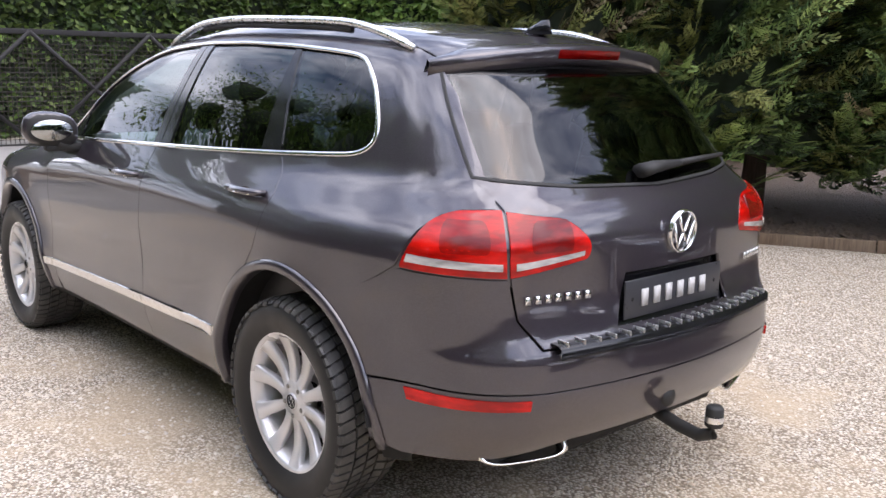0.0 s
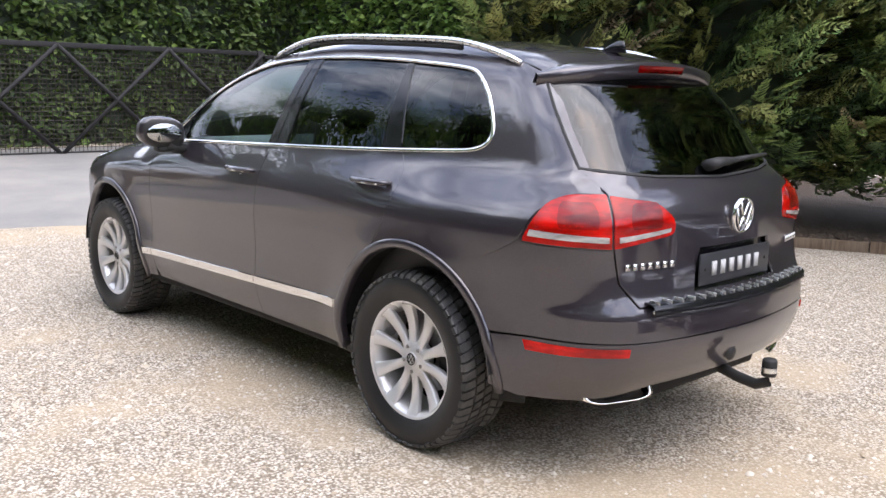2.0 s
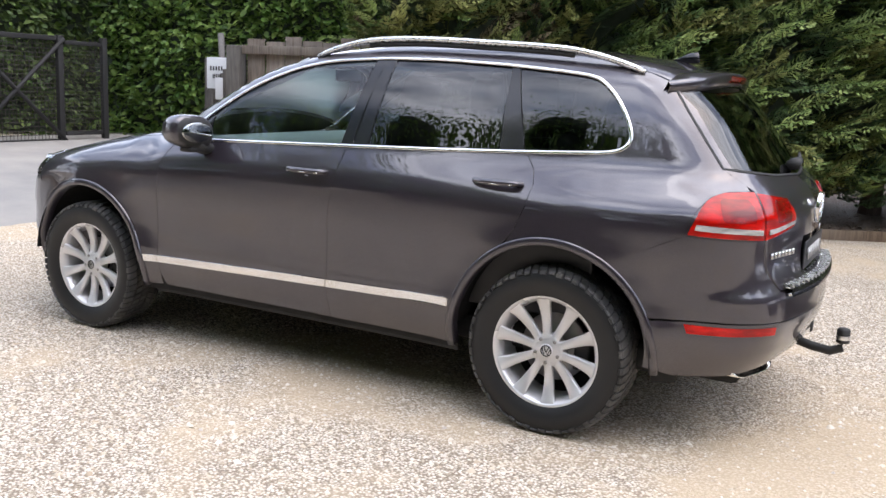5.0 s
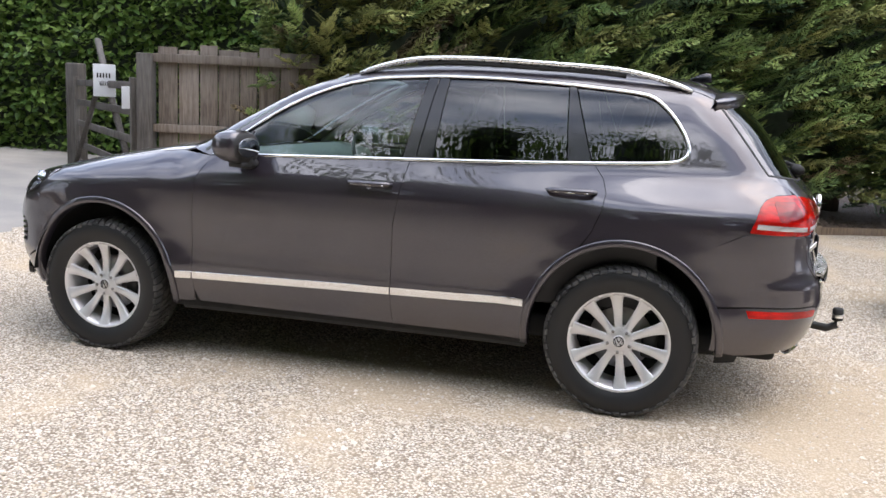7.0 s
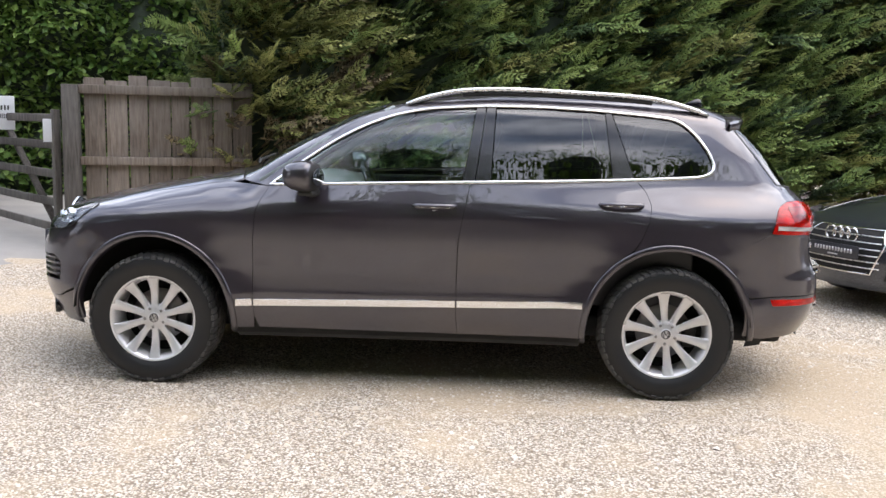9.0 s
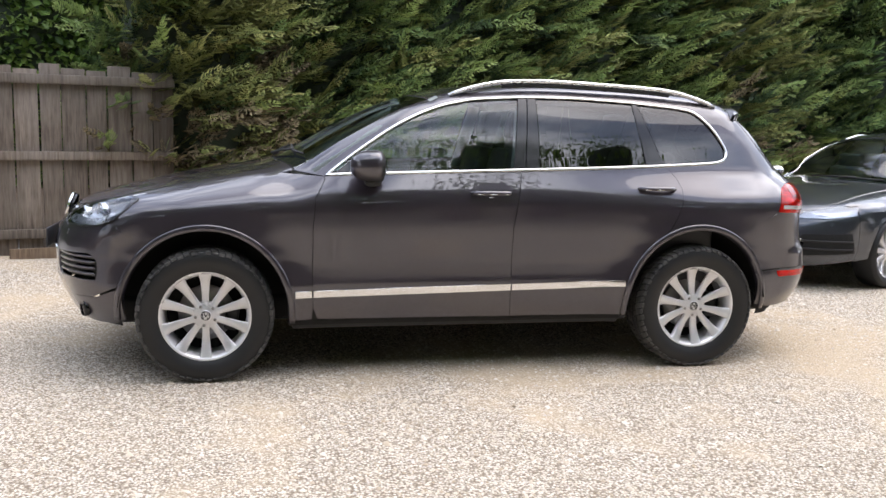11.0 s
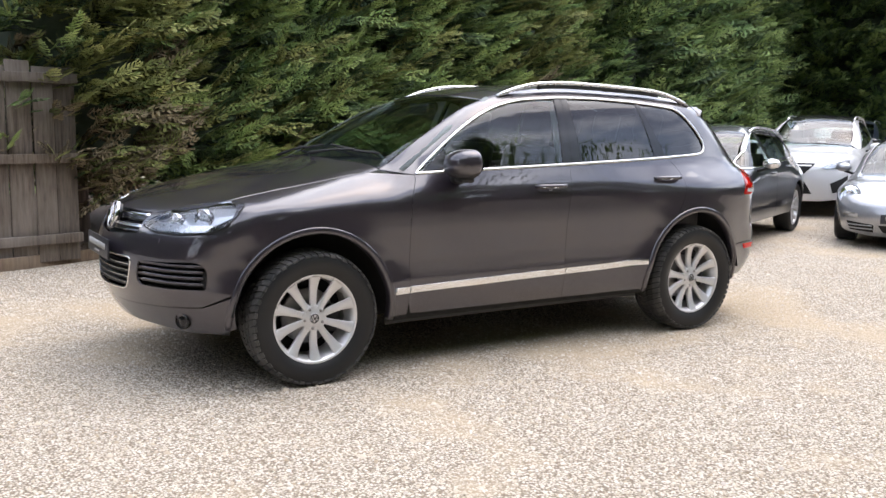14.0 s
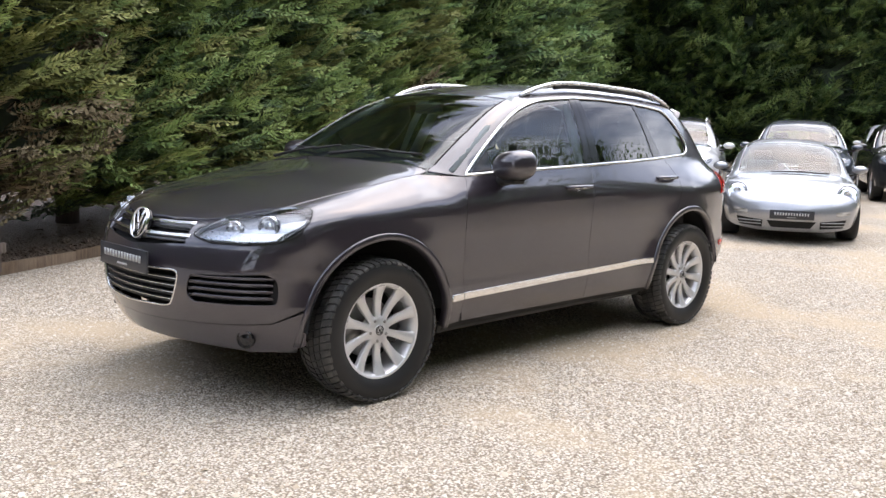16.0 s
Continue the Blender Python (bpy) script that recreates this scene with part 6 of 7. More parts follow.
            v.co.z = v.co.z * (0.092 if v.co.z > 0 else 0.078) - 0.010 * (v.co.y / 0.128)
        for fc in bm.faces:
            c_ = fc.calc_center_median()
            if c_.x > 0.035 or c_.z < -0.06:
                fc.material_index = 1
        house = part("wing_mirror", bm, [M_PAINT, M_BLACK], car, "body-coloured wing mirror with a black foot")
        house.matrix_basis = pose(-0.535, -1.02 * s, 1.20, 0, 0, (-8 if s > 0 else 8)) @ Matrix.Diagonal((1, s, 1, 1))
        bm = bmesh.new()
        tube(bm, [(0.0, 0.02, -0.055), (-0.02, 0.09, -0.085), (-0.02, 0.15, -0.09)], [0.05, 0.045, 0.04], 12, 0.7)
        box(bm, (-0.06, -0.03, -0.10), (0.03, 0.07, -0.068), 0.012)
        part("mirror_foot", bm, M_BLACK, house)
        bm = bmesh.new()
        lathe(bm, [(0.001, 0.0), (0.9, 0.0), (1.0, -0.03)], 40, "x")
        bmesh.ops.scale(bm, vec=(0.1, 0.094, 0.050), verts=bm.verts)
        bmesh.ops.translate(bm, verts=bm.verts, vec=(0.057, 0, 0.004))
        part("mirror_glass", bm, M_MIRROR, house, "mirror glass")
        bm = bmesh.new()
        tube(bm, [(-0.118, 0.02, -0.012), (-0.100, -0.06, -0.006), (-0.05, -0.100, 0.0)], 0.008, 8)
        part("indicator", bm, M_CLEAR, house, "narrow indicator strip")
        # roof rail
        pts, rad = [], []
        for i in range(33):
            t = i / 32
            x = -0.05 + 1.74 * t
            e = min(t, 1 - t)
            up_ = 0.052 * min(1.0, math.sin(min(e / 0.22, 1.0) * math.pi / 2)) + 0.002
            y = -0.592 + 0.05 * max(0.0, t - 0.55) ** 1.5 * 2
            zz = float(F.hit("top", [x], [y])[0][0][2])
            pts.append((x, y * s, zz + up_))
            rad.append(0.019 if 0.03 < t < 0.97 else 0.014)
        bm = bmesh.new()
        tube(bm, pts, rad, 12, 0.75)
        rail = part("roof_rail", bm, M_ALU, car, "satin aluminium roof rail")
        bm = bmesh.new()
        tube(bm, [(x, y, z - 0.024) for x, y, z in pts[6:-6]], 0.012, 8)
        part("rail_gasket", bm, M_BLACK, rail)
        # wheel housings
        for cx in (-1.45, 1.45):
            bm = bmesh.new()
            rows = [[bm.verts.new((cx + (ARCH + 0.012) * math.cos(radians(a)), s * y, HUB + (ARCHZ + 0.012) * math.sin(radians(a)))) for a in range(6, 178, 8)] for y in (-0.925, -0.55)]
            for i in range(len(rows[0]) - 1):
                bm.faces.new((rows[0][i], rows[0][i + 1], rows[1][i + 1], rows[1][i]))
            bm.faces.new(rows[1])
            part("wheel_housing", bm, M_DARK, car)
    p, _ = F.hit("top", [1.70], [0.0])
    bm = bmesh.new()
    bmesh.ops.create_cone(bm, segments=20, radius1=0.05, radius2=0.012, depth=0.05, cap_ends=True)
    for v in bm.verts:
        v.co.x = v.co.x * 1.6 + (0.05 if v.co.z > 0 else 0)
        v.co.y *= 0.6
        v.co.z += 0.022
    fin = part("roof_aerial", bm, M_GLOSSBLACK, car, "black shark-fin roof aerial")
    fin.matrix_basis = pose(*p[0])

    # inner shell behind the panel gaps, floor and cabin
    shell_arch = ARCH + 0.004
    lower = [(-1.98, 0.30)] + arc(-1.45, HUB, shell_arch, 189, -9, 30, ARCHZ + 0.004) + arc(1.45, HUB, shell_arch, 189, -9, 30, ARCHZ + 0.004) + [(2.0, 0.30), (2.1, 0.6), (2.05, 1.10), (1.5, 1.20), (0.3, 1.15), (-0.8, 1.11), (-1.4, 1.05), (-1.8, 0.98), (-1.98, 0.9), (-2.05, 0.6)]
    skin(F, "inner_body", "side", lower, M_DARK, car, gap=0, lift=-0.014, rim=0, mirror=True, step=0.06)
    skin(F, "inner_tail", "rear", [(47, 0.4), (47, 0.9), (40, 1.14), (-40, 1.14), (-47, 0.9), (-47, 0.4)], M_DARK, car, gap=0, lift=-0.03, rim=0, step=0.06)
    skin(F, "inner_bonnet", "top", [(-1.9, -0.66), (-0.9, -0.72), (-0.9, 0.72), (-1.9, 0.66)], M_DARK, car, gap=0, lift=-0.016, rim=0, step=0.08)
    for k in (1, -1):
        skin(F, "nose_filler", "front", [(x * k, z) for x, z in ((57, 0.78), (59, 0.98), (52, 1.045), (30, 1.03), (21.0, 0.985), (20.5, 0.84), (34, 0.82), (50, 0.82))], M_PAINT, car, gap=0, lift=-0.009, rim=0, step=0.03, holes=[[(x * k, z) for x, z in lamp]])
        skin(F, "corner_filler", "rear", [(x * k, z) for x, z in ((29, 0.90), (29, 1.17), (38, 1.26), (44, 1.26), (49, 1.05), (51, 0.90))], M_PAINT, car, gap=0, lift=-0.009, rim=0, step=0.03)
    bm = bmesh.new()
    box(bm, (-2.0, -0.55, 0.26), (2.2, 0.55, 0.42), 0.03)
    part("floor_pan", bm, M_DARK, car)
    bm = bmesh.new()
    box(bm, (-0.98, -0.80, 0.32), (2.0, 0.80, 0.44), 0.03)
    part("cabin_floor", bm, M_DARK, car)
    cabin(car, F)
    for cx in (-1.45, 1.45):
        for s in (1, -1):
            make_wheel(car, 0.374, 0.248, 0.255, pose(cx, s * -0.825, HUB, 0, 0, 0 if s > 0 else 180) @ Matrix.Rotation(radians(9 if cx < 0 else 3), 4, "Y"))
    return car


def clip_line(poly, line, sign):
    """The side of a polygon before (1) or behind (-1) a leaning upright line x = a + (z - b) * c."""
    if line is None:
        return poly
    a, b, c = line
    d = [(a + (z - b) * c - x) * sign for x, z in poly]
    out = []
    for i in range(len(poly)):
        j = (i + 1) % len(poly)
        if d[i] >= 0:
            out.append(poly[i])
        if (d[i] >= 0) != (d[j] >= 0):
            t = d[i] / (d[i] - d[j])
            out.append((poly[i][0] + (poly[j][0] - poly[i][0]) * t, poly[i][1] + (poly[j][1] - poly[i][1]) * t))
    return out


def emblem_ring(r):
    """A round badge of a ring and two stacked chevrons, in the xy plane."""
    bm = bmesh.new()
    lathe(bm, [(r * 0.86, 0.0), (r * 0.88, 0.012), (r * 0.94, 0.016), (r * 0.99, 0.012), (r, 0.0)], 48, "z")
    for pts in (((-0.42, 0.74), (-0.10, 0.02), (0.10, 0.02), (0.42, 0.74)), ((-0.76, 0.42), (-0.34, -0.74), (-0.06, -0.12), (0.06, -0.12), (0.34, -0.74), (0.76, 0.42))):
        tube(bm, [(a * r, b * r, 0.009) for a, b in pts], r * 0.085, 6, up=(0, 0, 1))
    bmesh.ops.recalc_face_normals(bm, faces=bm.faces)
    return bm


def cabin(car, F):
    def seat(x, y, w=0.5, head=True):
        bm = bmesh.new()
        box(bm, (x - 0.25, y - w / 2, 0.62), (x + 0.28, y + w / 2, 0.80), 0.05)
        m = Matrix.Translation((x + 0.25, y, 0.75)) @ Matrix.Rotation(radians(14), 4, "Y")
        box(bm, (-0.07, -w / 2, 0.0), (0.07, w / 2, 0.56), 0.05, m)
        box(bm, (-0.02, -w / 4, 0.5), (0.05, w / 4, 0.68), 0.02, m)
        box(bm, (-0.05, -w * 0.27, 0.62), (0.06, w * 0.27, 0.81), 0.04, m)
        part("seat", bm, M_SEAT, car, "black leather seat with a headrest")
    for y in (-0.38, 0.38):
        seat(0.02, y)
    for y in (-0.45, 0.0, 0.45):
        seat(0.98, y, 0.42)
    bm = bmesh.new()
    rows = []
    for i in range(15):
        y = -0.76 + 1.52 * i / 14
        b = 0.06 * (y / 0.76) ** 2
        rows.append([bm.verts.new(v) for v in ((-1.0 + b, y, 1.14), (-0.75 + b, y, 1.165), (-0.55 + b, y, 1.13), (-0.48 + b, y, 1.05), (-0.55 + b, y, 0.85), (-0.6 + b, y, 0.5))])
    for p, q in zip(rows, rows[1:]):
        for a in range(5):
            bm.faces.new((p[a], q[a], q[a + 1], p[a + 1]))
    bmesh.ops.recalc_face_normals(bm, faces=bm.faces)
    part("dashboard", bm, M_TRIM_IN, car, "grey moulded dashboard")
    bm = bmesh.new()
    ring = [(0, 0.18 * math.cos(a), 0.18 * math.sin(a)) for a in [2 * math.pi * i / 28 for i in range(29)]]
    tube(bm, ring, 0.014, 8, caps=False, up=(1, 0, 0))
    lathe(bm, [(0.001, 0.02), (0.06, 0.015), (0.07, -0.02)], 20, "x")
    for a in (0, 180, 270):
        tube(bm, [(0, 0.05 * math.cos(radians(a)), 0.05 * math.sin(radians(a))), (0, 0.18 * math.cos(radians(a)), 0.18 * math.sin(radians(a)))], 0.014, 6)
    sw = part("steering_wheel", bm, M_SEAT, car, "black leather steering wheel")
    sw.matrix_basis = pose(-0.36, 0.38, 1.06, 0, -24, 0)
    bm = bmesh.new()
    box(bm, (-0.29, -0.12, 1.49), (-0.26, 0.12, 1.56), 0.012)
    part("inner_mirror", bm, M_BLACK, car)
    # headlining and inner pillars
    hx = [(-0.15, -0.56), (1.8, -0.52), (1.8, 0.52), (-0.15, 0.56)]
    skin(F, "headlining", "top", hx, M_TRIM_IN, car, gap=0, lift=-0.03, rim=0, step=0.1)
    for s in (1, -1):
        for pts in (((-0.86, 1.16), (-0.5, 1.40), (-0.12, 1.60)),):
            P, N = F.hit("side", [a for a, b in pts], [b for a, b in pts], -0.035)
            bm = bmesh.new()
            tube(bm, [(a, b * s, c + 0.012) for a, b, c in P], 0.032, 8)
            part("inner_pillar", bm, M_TRIM_IN, car)
        P, N = F.hit("side", [0.32, 0.40], [1.15, 1.6], -0.05)
        bm = bmesh.new()
        tube(bm, [(a, b * s, c) for a, b, c in P], 0.04, 8)
        part("inner_pillar", bm, M_TRIM_IN, car)
        bm = bmesh.new()
        box(bm, (-0.8, s * 0.79 - 0.02, 0.5), (1.6, s * 0.79 + 0.02, 1.13), 0.015)
        part("door_card", bm, M_SEAT, car)


def lamp_materials():
    k = Mat("clear_headlamp_glass")
    tr = k.node("ShaderNodeBsdfTransparent", Color=(0.95, 0.97, 1.0, 1))
    gl = k.node("ShaderNodeBsdfGlossy", Color=(1, 1, 1, 1), Roughness=0.02)
    fr = k.node("ShaderNodeFresnel", IOR=1.5)
    mx = k.node("ShaderNodeMixShader", Fac=fr.outputs[0])
    k.t.links.new(tr.outputs[0], mx.inputs[1])
    k.t.links.new(gl.outputs[0], mx.inputs[2])
    k.t.links.new(mx.outputs[0], k.t.nodes["Material Output"].inputs["Surface"])
    return k.m


M_LAMPGLASS = lamp_materials()
M_LAMPBACK = plain("silvered_lamp_housing", (0.58, 0.60, 0.63), 0.22, 0.55, 0.35, 14)
M_MIRROR = plain("mirror_glass", (0.45, 0.47, 0.48), 0.02, 1.0, 0.02)
build_suv()

# ---- the parked cars behind ----
M_NAVY = car_paint("dark_slate_metallic_paint", (0.020, 0.024, 0.032), (0.07, 0.08, 0.10))
M_SILVERPAINT = car_paint("silver_metallic_paint", (0.30, 0.31, 0.33), (0.46, 0.47, 0.50), 0.6, 0.34)
M_WHITEPAINT = car_paint("pearl_white_paint", (0.72, 0.72, 0.72), (0.80, 0.80, 0.80), 0.0, 0.35)
M_BLACKPAINT = car_paint("black_metallic_paint", (0.010, 0.011, 0.013), (0.03, 0.03, 0.035))
M_BLUEPAINT = car_paint("dark_blue_metallic_paint", (0.020, 0.028, 0.048), (0.06, 0.08, 0.12))


def parked_car(at, label, F, paint, hub, axle, arch_r, sill, dlo, seams, edge, cowl, top_front, top_back, screen_y, roof_y, join, lip, lamp, grille, intakes, plate_z, tail_z, posts, mirror, rails=False, roof_paint=None, wheel=(0.34, 0.245, 0.235), text="", chrome=True, round_lamp=None, emblem=None, spokes=5, lamp_mat=None):
    car = thing("car", label, "car", at, "parked cars in the yard")
    fore, aft = join
    (e0, e1, e2) = edge                       # half-widths of the bonnet line at its front, at the cowl, and of the roof
    hx = np.linspace(fore, cowl, 8)
    hood = edge_top(F, hx, -np.interp(hx, [fore, cowl], [e0, e1]))
    sx = np.linspace(cowl, top_front, 8)
    scr = edge_top(F, sx, -np.interp(sx, [cowl, top_front], [screen_y, roof_y]))
    rx = np.linspace(top_front, top_back, 10)
    rf = edge_top(F, rx, np.full(10, -roof_y))
    bx = np.linspace(top_back, aft, 6)
    bk = edge_top(F, bx, -np.interp(bx, [top_back, aft], [roof_y, e2]))
    zb0, zb1 = dlo[0][1] - 0.012, max(p[1] for p in dlo[-4:]) * 0.5 + min(p[1] for p in dlo[-4:]) * 0.5 - 0.012
    x0, x1 = dlo[0][0], max(p[0] for p in dlo)
    belt = lambda x: zb0 + (zb1 - zb0) * (x - x0) / (x1 - x0)
    low = [(fore, sill + 0.06)] + arc(-axle, hub, arch_r, 186, -6, 20) + arc(axle, hub, arch_r, 186, -6, 20) + [(aft, sill + 0.06)]
    aft_top = min(belt(aft), bk[-1][1])
    lower = low + [(aft, aft_top), (seams[2], belt(seams[2])), (cowl + 0.12, belt(cowl + 0.12))] + hood[::-1]
    cuts = [None] + [(s, 1.0, 0.0) for s in seams] + [None]
    for nm, lo, hi in zip(("front_wing", "front_door", "rear_door", "rear_quarter"), cuts, cuts[1:]):
        skin(F, nm, "side", clip_line(clip_line(dense(lower, 0.06), hi, 1), lo, -1), paint, car, step=0.07, gap=0.003, mirror=True)
    upper = [(cowl + 0.12, belt(cowl + 0.12) + 0.002)] + scr[1:] + rf[1:] + bk[1:] + ([(aft, aft_top + 0.004)] if bk[-1][1] > aft_top + 0.03 else []) + [(seams[2], belt(seams[2]) + 0.002)]
    skin(F, "roof_side", "side", upper, paint, car, step=0.06, gap=0.001, holes=[dlo], mirror=True)
    cut = [None] + [(a, 1.0, b) for a, b in posts] + [None]
    for i, (lo, hi) in enumerate(zip(cut, cut[1:])):
        sh = lambda c, d: None if c is None else (c[0] + d, c[1], c[2])
        for o in skin(F, "side_window", "side", clip_line(clip_line(dense(dlo, 0.06), sh(hi, -0.03), 1), sh(lo, 0.03), -1), M_GLASS if i == 0 else M_PRIVACY, car, step=0.07, gap=0.004, lift=-0.006, rim=0, mirror=True, label="tinted side window"):
            o.visible_shadow = False
    for a, b in posts:
        skin(F, "door_post", "side", clip_line(clip_line(dense(dlo, 0.06), (a + 0.03, 1.0, b), 1), (a - 0.03, 1.0, b), -1), M_GLOSSBLACK, car, step=0.07, lift=-0.003, mirror=True)
    if chrome:
        strip(F, "window_trim", "side", dense(dlo, 0.05), 0.020, M_CHROME, car, lift=0.006, mirror=True, closed=True)
    bon = [(float(x), -float(y)) for x, y in zip(hx, np.interp(hx, [fore, cowl], [e0, e1]))]
    lipx = float(F.N(lip)) + (0.16 if round_lamp else 0.06)
    skin(F, "bonnet", "top", bon + [(cowl - 0.10, -0.3), (cowl - 0.12, 0), (cowl - 0.10, 0.3)] + [(x, -y) for x, y in bon[::-1]] + [((fore + lipx) / 2 - 0.06, e0 * 0.8), (lipx, 0.25), (lipx - 0.01, 0), (lipx, -0.25), ((fore + lipx) / 2 - 0.06, -e0 * 0.8)], paint, car, step=0.06, gap=0.003)
    skin(F, "scuttle", "top", [(fore - 0.05, -e0 - 0.05), (cowl + 0.03, -e1 - 0.06), (cowl + 0.03, e1 + 0.06), (fore - 0.05, e0 + 0.05)], paint, car, step=0.07, gap=0, lift=-0.004, rim=0)
    sw = [(float(x), -float(y)) for x, y in zip(sx, np.interp(sx, [cowl, top_front], [screen_y, roof_y]))]
    ws = skin(F, "windscreen", "top", sw + [(top_front - 0.05, 0)] + [(x, -y) for x, y in sw[::-1]] + [(cowl - 0.08, 0.35), (cowl - 0.10, 0), (cowl - 0.08, -0.35)], M_GLASS, car, step=0.07, gap=0.01, rim=0, lift=-0.003, label="tinted windscreen")[0]
    ws.visible_shadow = False
    rr = [(float(x), -roof_y) for x in rx]
    skin(F, "roof", "top", rr + [(top_back + 0.05, 0)] + [(x, -y) for x, y in rr[::-1]] + [(top_front - 0.045, 0)], roof_paint or paint, car, step=0.08, gap=0.003)
    bb = [(float(x), -float(y)) for x, y in zip(bx, np.interp(bx, [top_back, aft], [roof_y, e2]))]
    skin(F, "rear_deck", "top", bb + [(x, -y) for x, y in bb[::-1]], M_PRIVACY if F.T(1.0) > 5 else paint, car, step=0.08, gap=0.003)
    # nose and tail skins between the two sides
    for view, xj, cx in (("front", fore, -1.2), ("rear", aft, 1.2)):
        z_top = lip if view == "front" else tail_z
        zs = np.linspace(sill + 0.07, (hood[0][1] if view == "front" else aft_top) - 0.002, 7)
        P, _ = F.hit("side", np.full(7, xj), zs)
        th = np.degrees(np.arctan2(-P[:, 1], np.abs(P[:, 0] - cx)))
        left = [(float(a), float(z)) for a, z in zip(th, zs)]
        mid = [(left[-1][0] * 0.55, z_top), (left[-1][0] * 0.25, z_top + 0.005)]
        skin(F, view + "_skin", view, left + mid + [(-a, z) for a, z in mid[::-1]] + [(-a, z) for a, z in left[::-1]] + [(-25, sill), (0, sill), (25, sill)], paint, car, step=0.05, gap=0.003)
        if view == "front":
            a1 = left[-1][0]
            hi_z = lip + 0.15
            skin(F, "nose_filler", view, [(a1 + 1, zs[-1] - 0.10), (a1 + 3, zs[-1] + 0.01), (a1 * 0.6, hi_z), (0, hi_z + 0.01), (-a1 * 0.6, hi_z), (-a1 - 3, zs[-1] + 0.01), (-a1 - 1, zs[-1] - 0.10), (0, lip - 0.12)], paint, car, step=0.05, gap=0, lift=-0.002, rim=0)
    for s in (1, -1):
        if round_lamp:
            th, z, r = round_lamp
            p, n = F.hit("front", [th * s], [z], 0.0)
            bm = bmesh.new()
            lathe(bm, [(0.001, 0.030), (r * 0.5, 0.024), (r * 0.85, 0.008), (r, 0.0), (r, -0.06)], 32, "x")
            hl = part("headlamp", bm, M_LAMPGLASS, car, "round clear headlamp")
            d = Vector((-0.86, -0.16 * s, 0.42))
            hl.matrix_basis = Matrix.Translation(p[0]) @ d.to_track_quat("X", "Z").to_matrix().to_4x4()
            bm = bmesh.new()
            lathe(bm, [(0.001, -0.03), (r * 0.35, -0.02), (r * 0.4, 0.004), (r * 0.6, -0.02), (r * 0.93, 0.0)], 32, "x")
            part("reflector", bm, M_CHROME, hl)
            bm = bmesh.new()
            lathe(bm, [(r, 0.004), (r * 1.04, 0.008), (r * 1.09, 0.002), (r * 1.09, -0.03)], 32, "x")
            part("lamp_ring", bm, paint, hl)
        else:
            hl = skin(F, "headlamp", "front", [(a * s, z) for a, z in lamp], M_LAMPGLASS, car, step=0.04, gap=0, lift=0.012, rim=0.012, label="clear headlamp")[0]
            skin(F, "lamp_housing", "front", [(a * s, z) for a, z in lamp], lamp_mat or M_LAMPBACK, hl, step=0.05, gap=0.004, lift=0.004, rim=0)
        for poly, mat, nm in intakes:
            skin(F, nm, "front", [(a * s, z) for a, z in poly], mat, car, step=0.05, gap=0, lift=0.005, rim=0.01)
            if mat is M_DARK:
                zz = [z for a, z in poly]
                aa = [a for a, z in poly]
                for k in (0.33, 0.66):
                    z = min(zz) + (max(zz) - min(zz)) * k
                    strip(F, "intake_slat", "front", [((min(aa) + 1) * s, z), ((max(aa) - 1) * s, z)], 0.016, paint if round_lamp else M_BLACK, car, lift=0.012, thick=0.01)
    if grille:
        skin(F, "grille", "front", grille, M_DARK, car, step=0.05, gap=0, lift=0.004, rim=0.006, label="dark front grille")
        if chrome:
            strip(F, "grille_frame", "front", grille, 0.016, M_CHROME, car, lift=0.012, closed=True)
            zz, aa = [z for a, z in grille], [abs(a) for a, z in grille]
            for k in range(1, 7):
                z = min(zz) + (max(zz) - min(zz)) * k / 7
                strip(F, "grille_slat", "front", [(-max(aa) * 0.92, z), (max(aa) * 0.92, z)], 0.010, M_ALU, car, lift=0.010, thick=0.01)
    if emblem:
        p, _ = F.hit("front", [0.0], [emblem], 0.02)
        for i in range(4):
            bm = bmesh.new()
            tube(bm, [(0, 0.055 * math.cos(a), 0.055 * math.sin(a)) for a in [2 * math.pi * k / 20 for k in range(21)]], 0.008, 6, caps=False, up=(1, 0, 0))
            o = part("emblem_ring", bm, M_CHROME, car)
            o.matrix_basis = pose(p[0][0], 0.115 - 0.0767 * i, p[0][2])
    if text:
        px = float(F.hit("front", [0.0], [plate_z])[0][0][0])
        bm = bmesh.new()
        box(bm, (-0.262, -0.056, -0.004), (0.262, 0.056, 0.006), 0.003)
        plate = part("front_plate", bm, M_PLATE, car, "charcoal plate with white bars")
        plate.matrix_basis = pose(px - 0.03, 0.0, plate_z, 90, 0, -90)
        text_bars("plate_text", 0.42, 0.034, 13, M_WHITE, plate, pose(0.004, 0.008, 0.0065))
        bars = part("small_text", new_bars(0.11, 0.010, 9), M_WHITE, plate)
        bars.matrix_basis = pose(0, -0.034, 0.0065)
    # mirrors, handles, wipers
    for s in (1, -1):
        mx, mz, my = mirror
        bm = bmesh.new()
        bmesh.ops.create_icosphere(bm, subdivisions=3, radius=1.0)
        for v in bm.verts:
            v.co = Vector((v.co.x * (0.10 if v.co.x < 0 else 0.04), v.co.y * 0.105, v.co.z * 0.06))
        w = part("wing_mirror", bm, M_ALU if emblem else paint, car, "wing mirror")
        w.matrix_basis = pose(mx, s * -my, mz)
        bm = bmesh.new()
        tube(bm, [(0, s * 0.02, -0.05), (-0.02, s * 0.16, -0.09)], 0.03, 8, 0.6)
        part("mirror_foot", bm, M_BLACK, w)
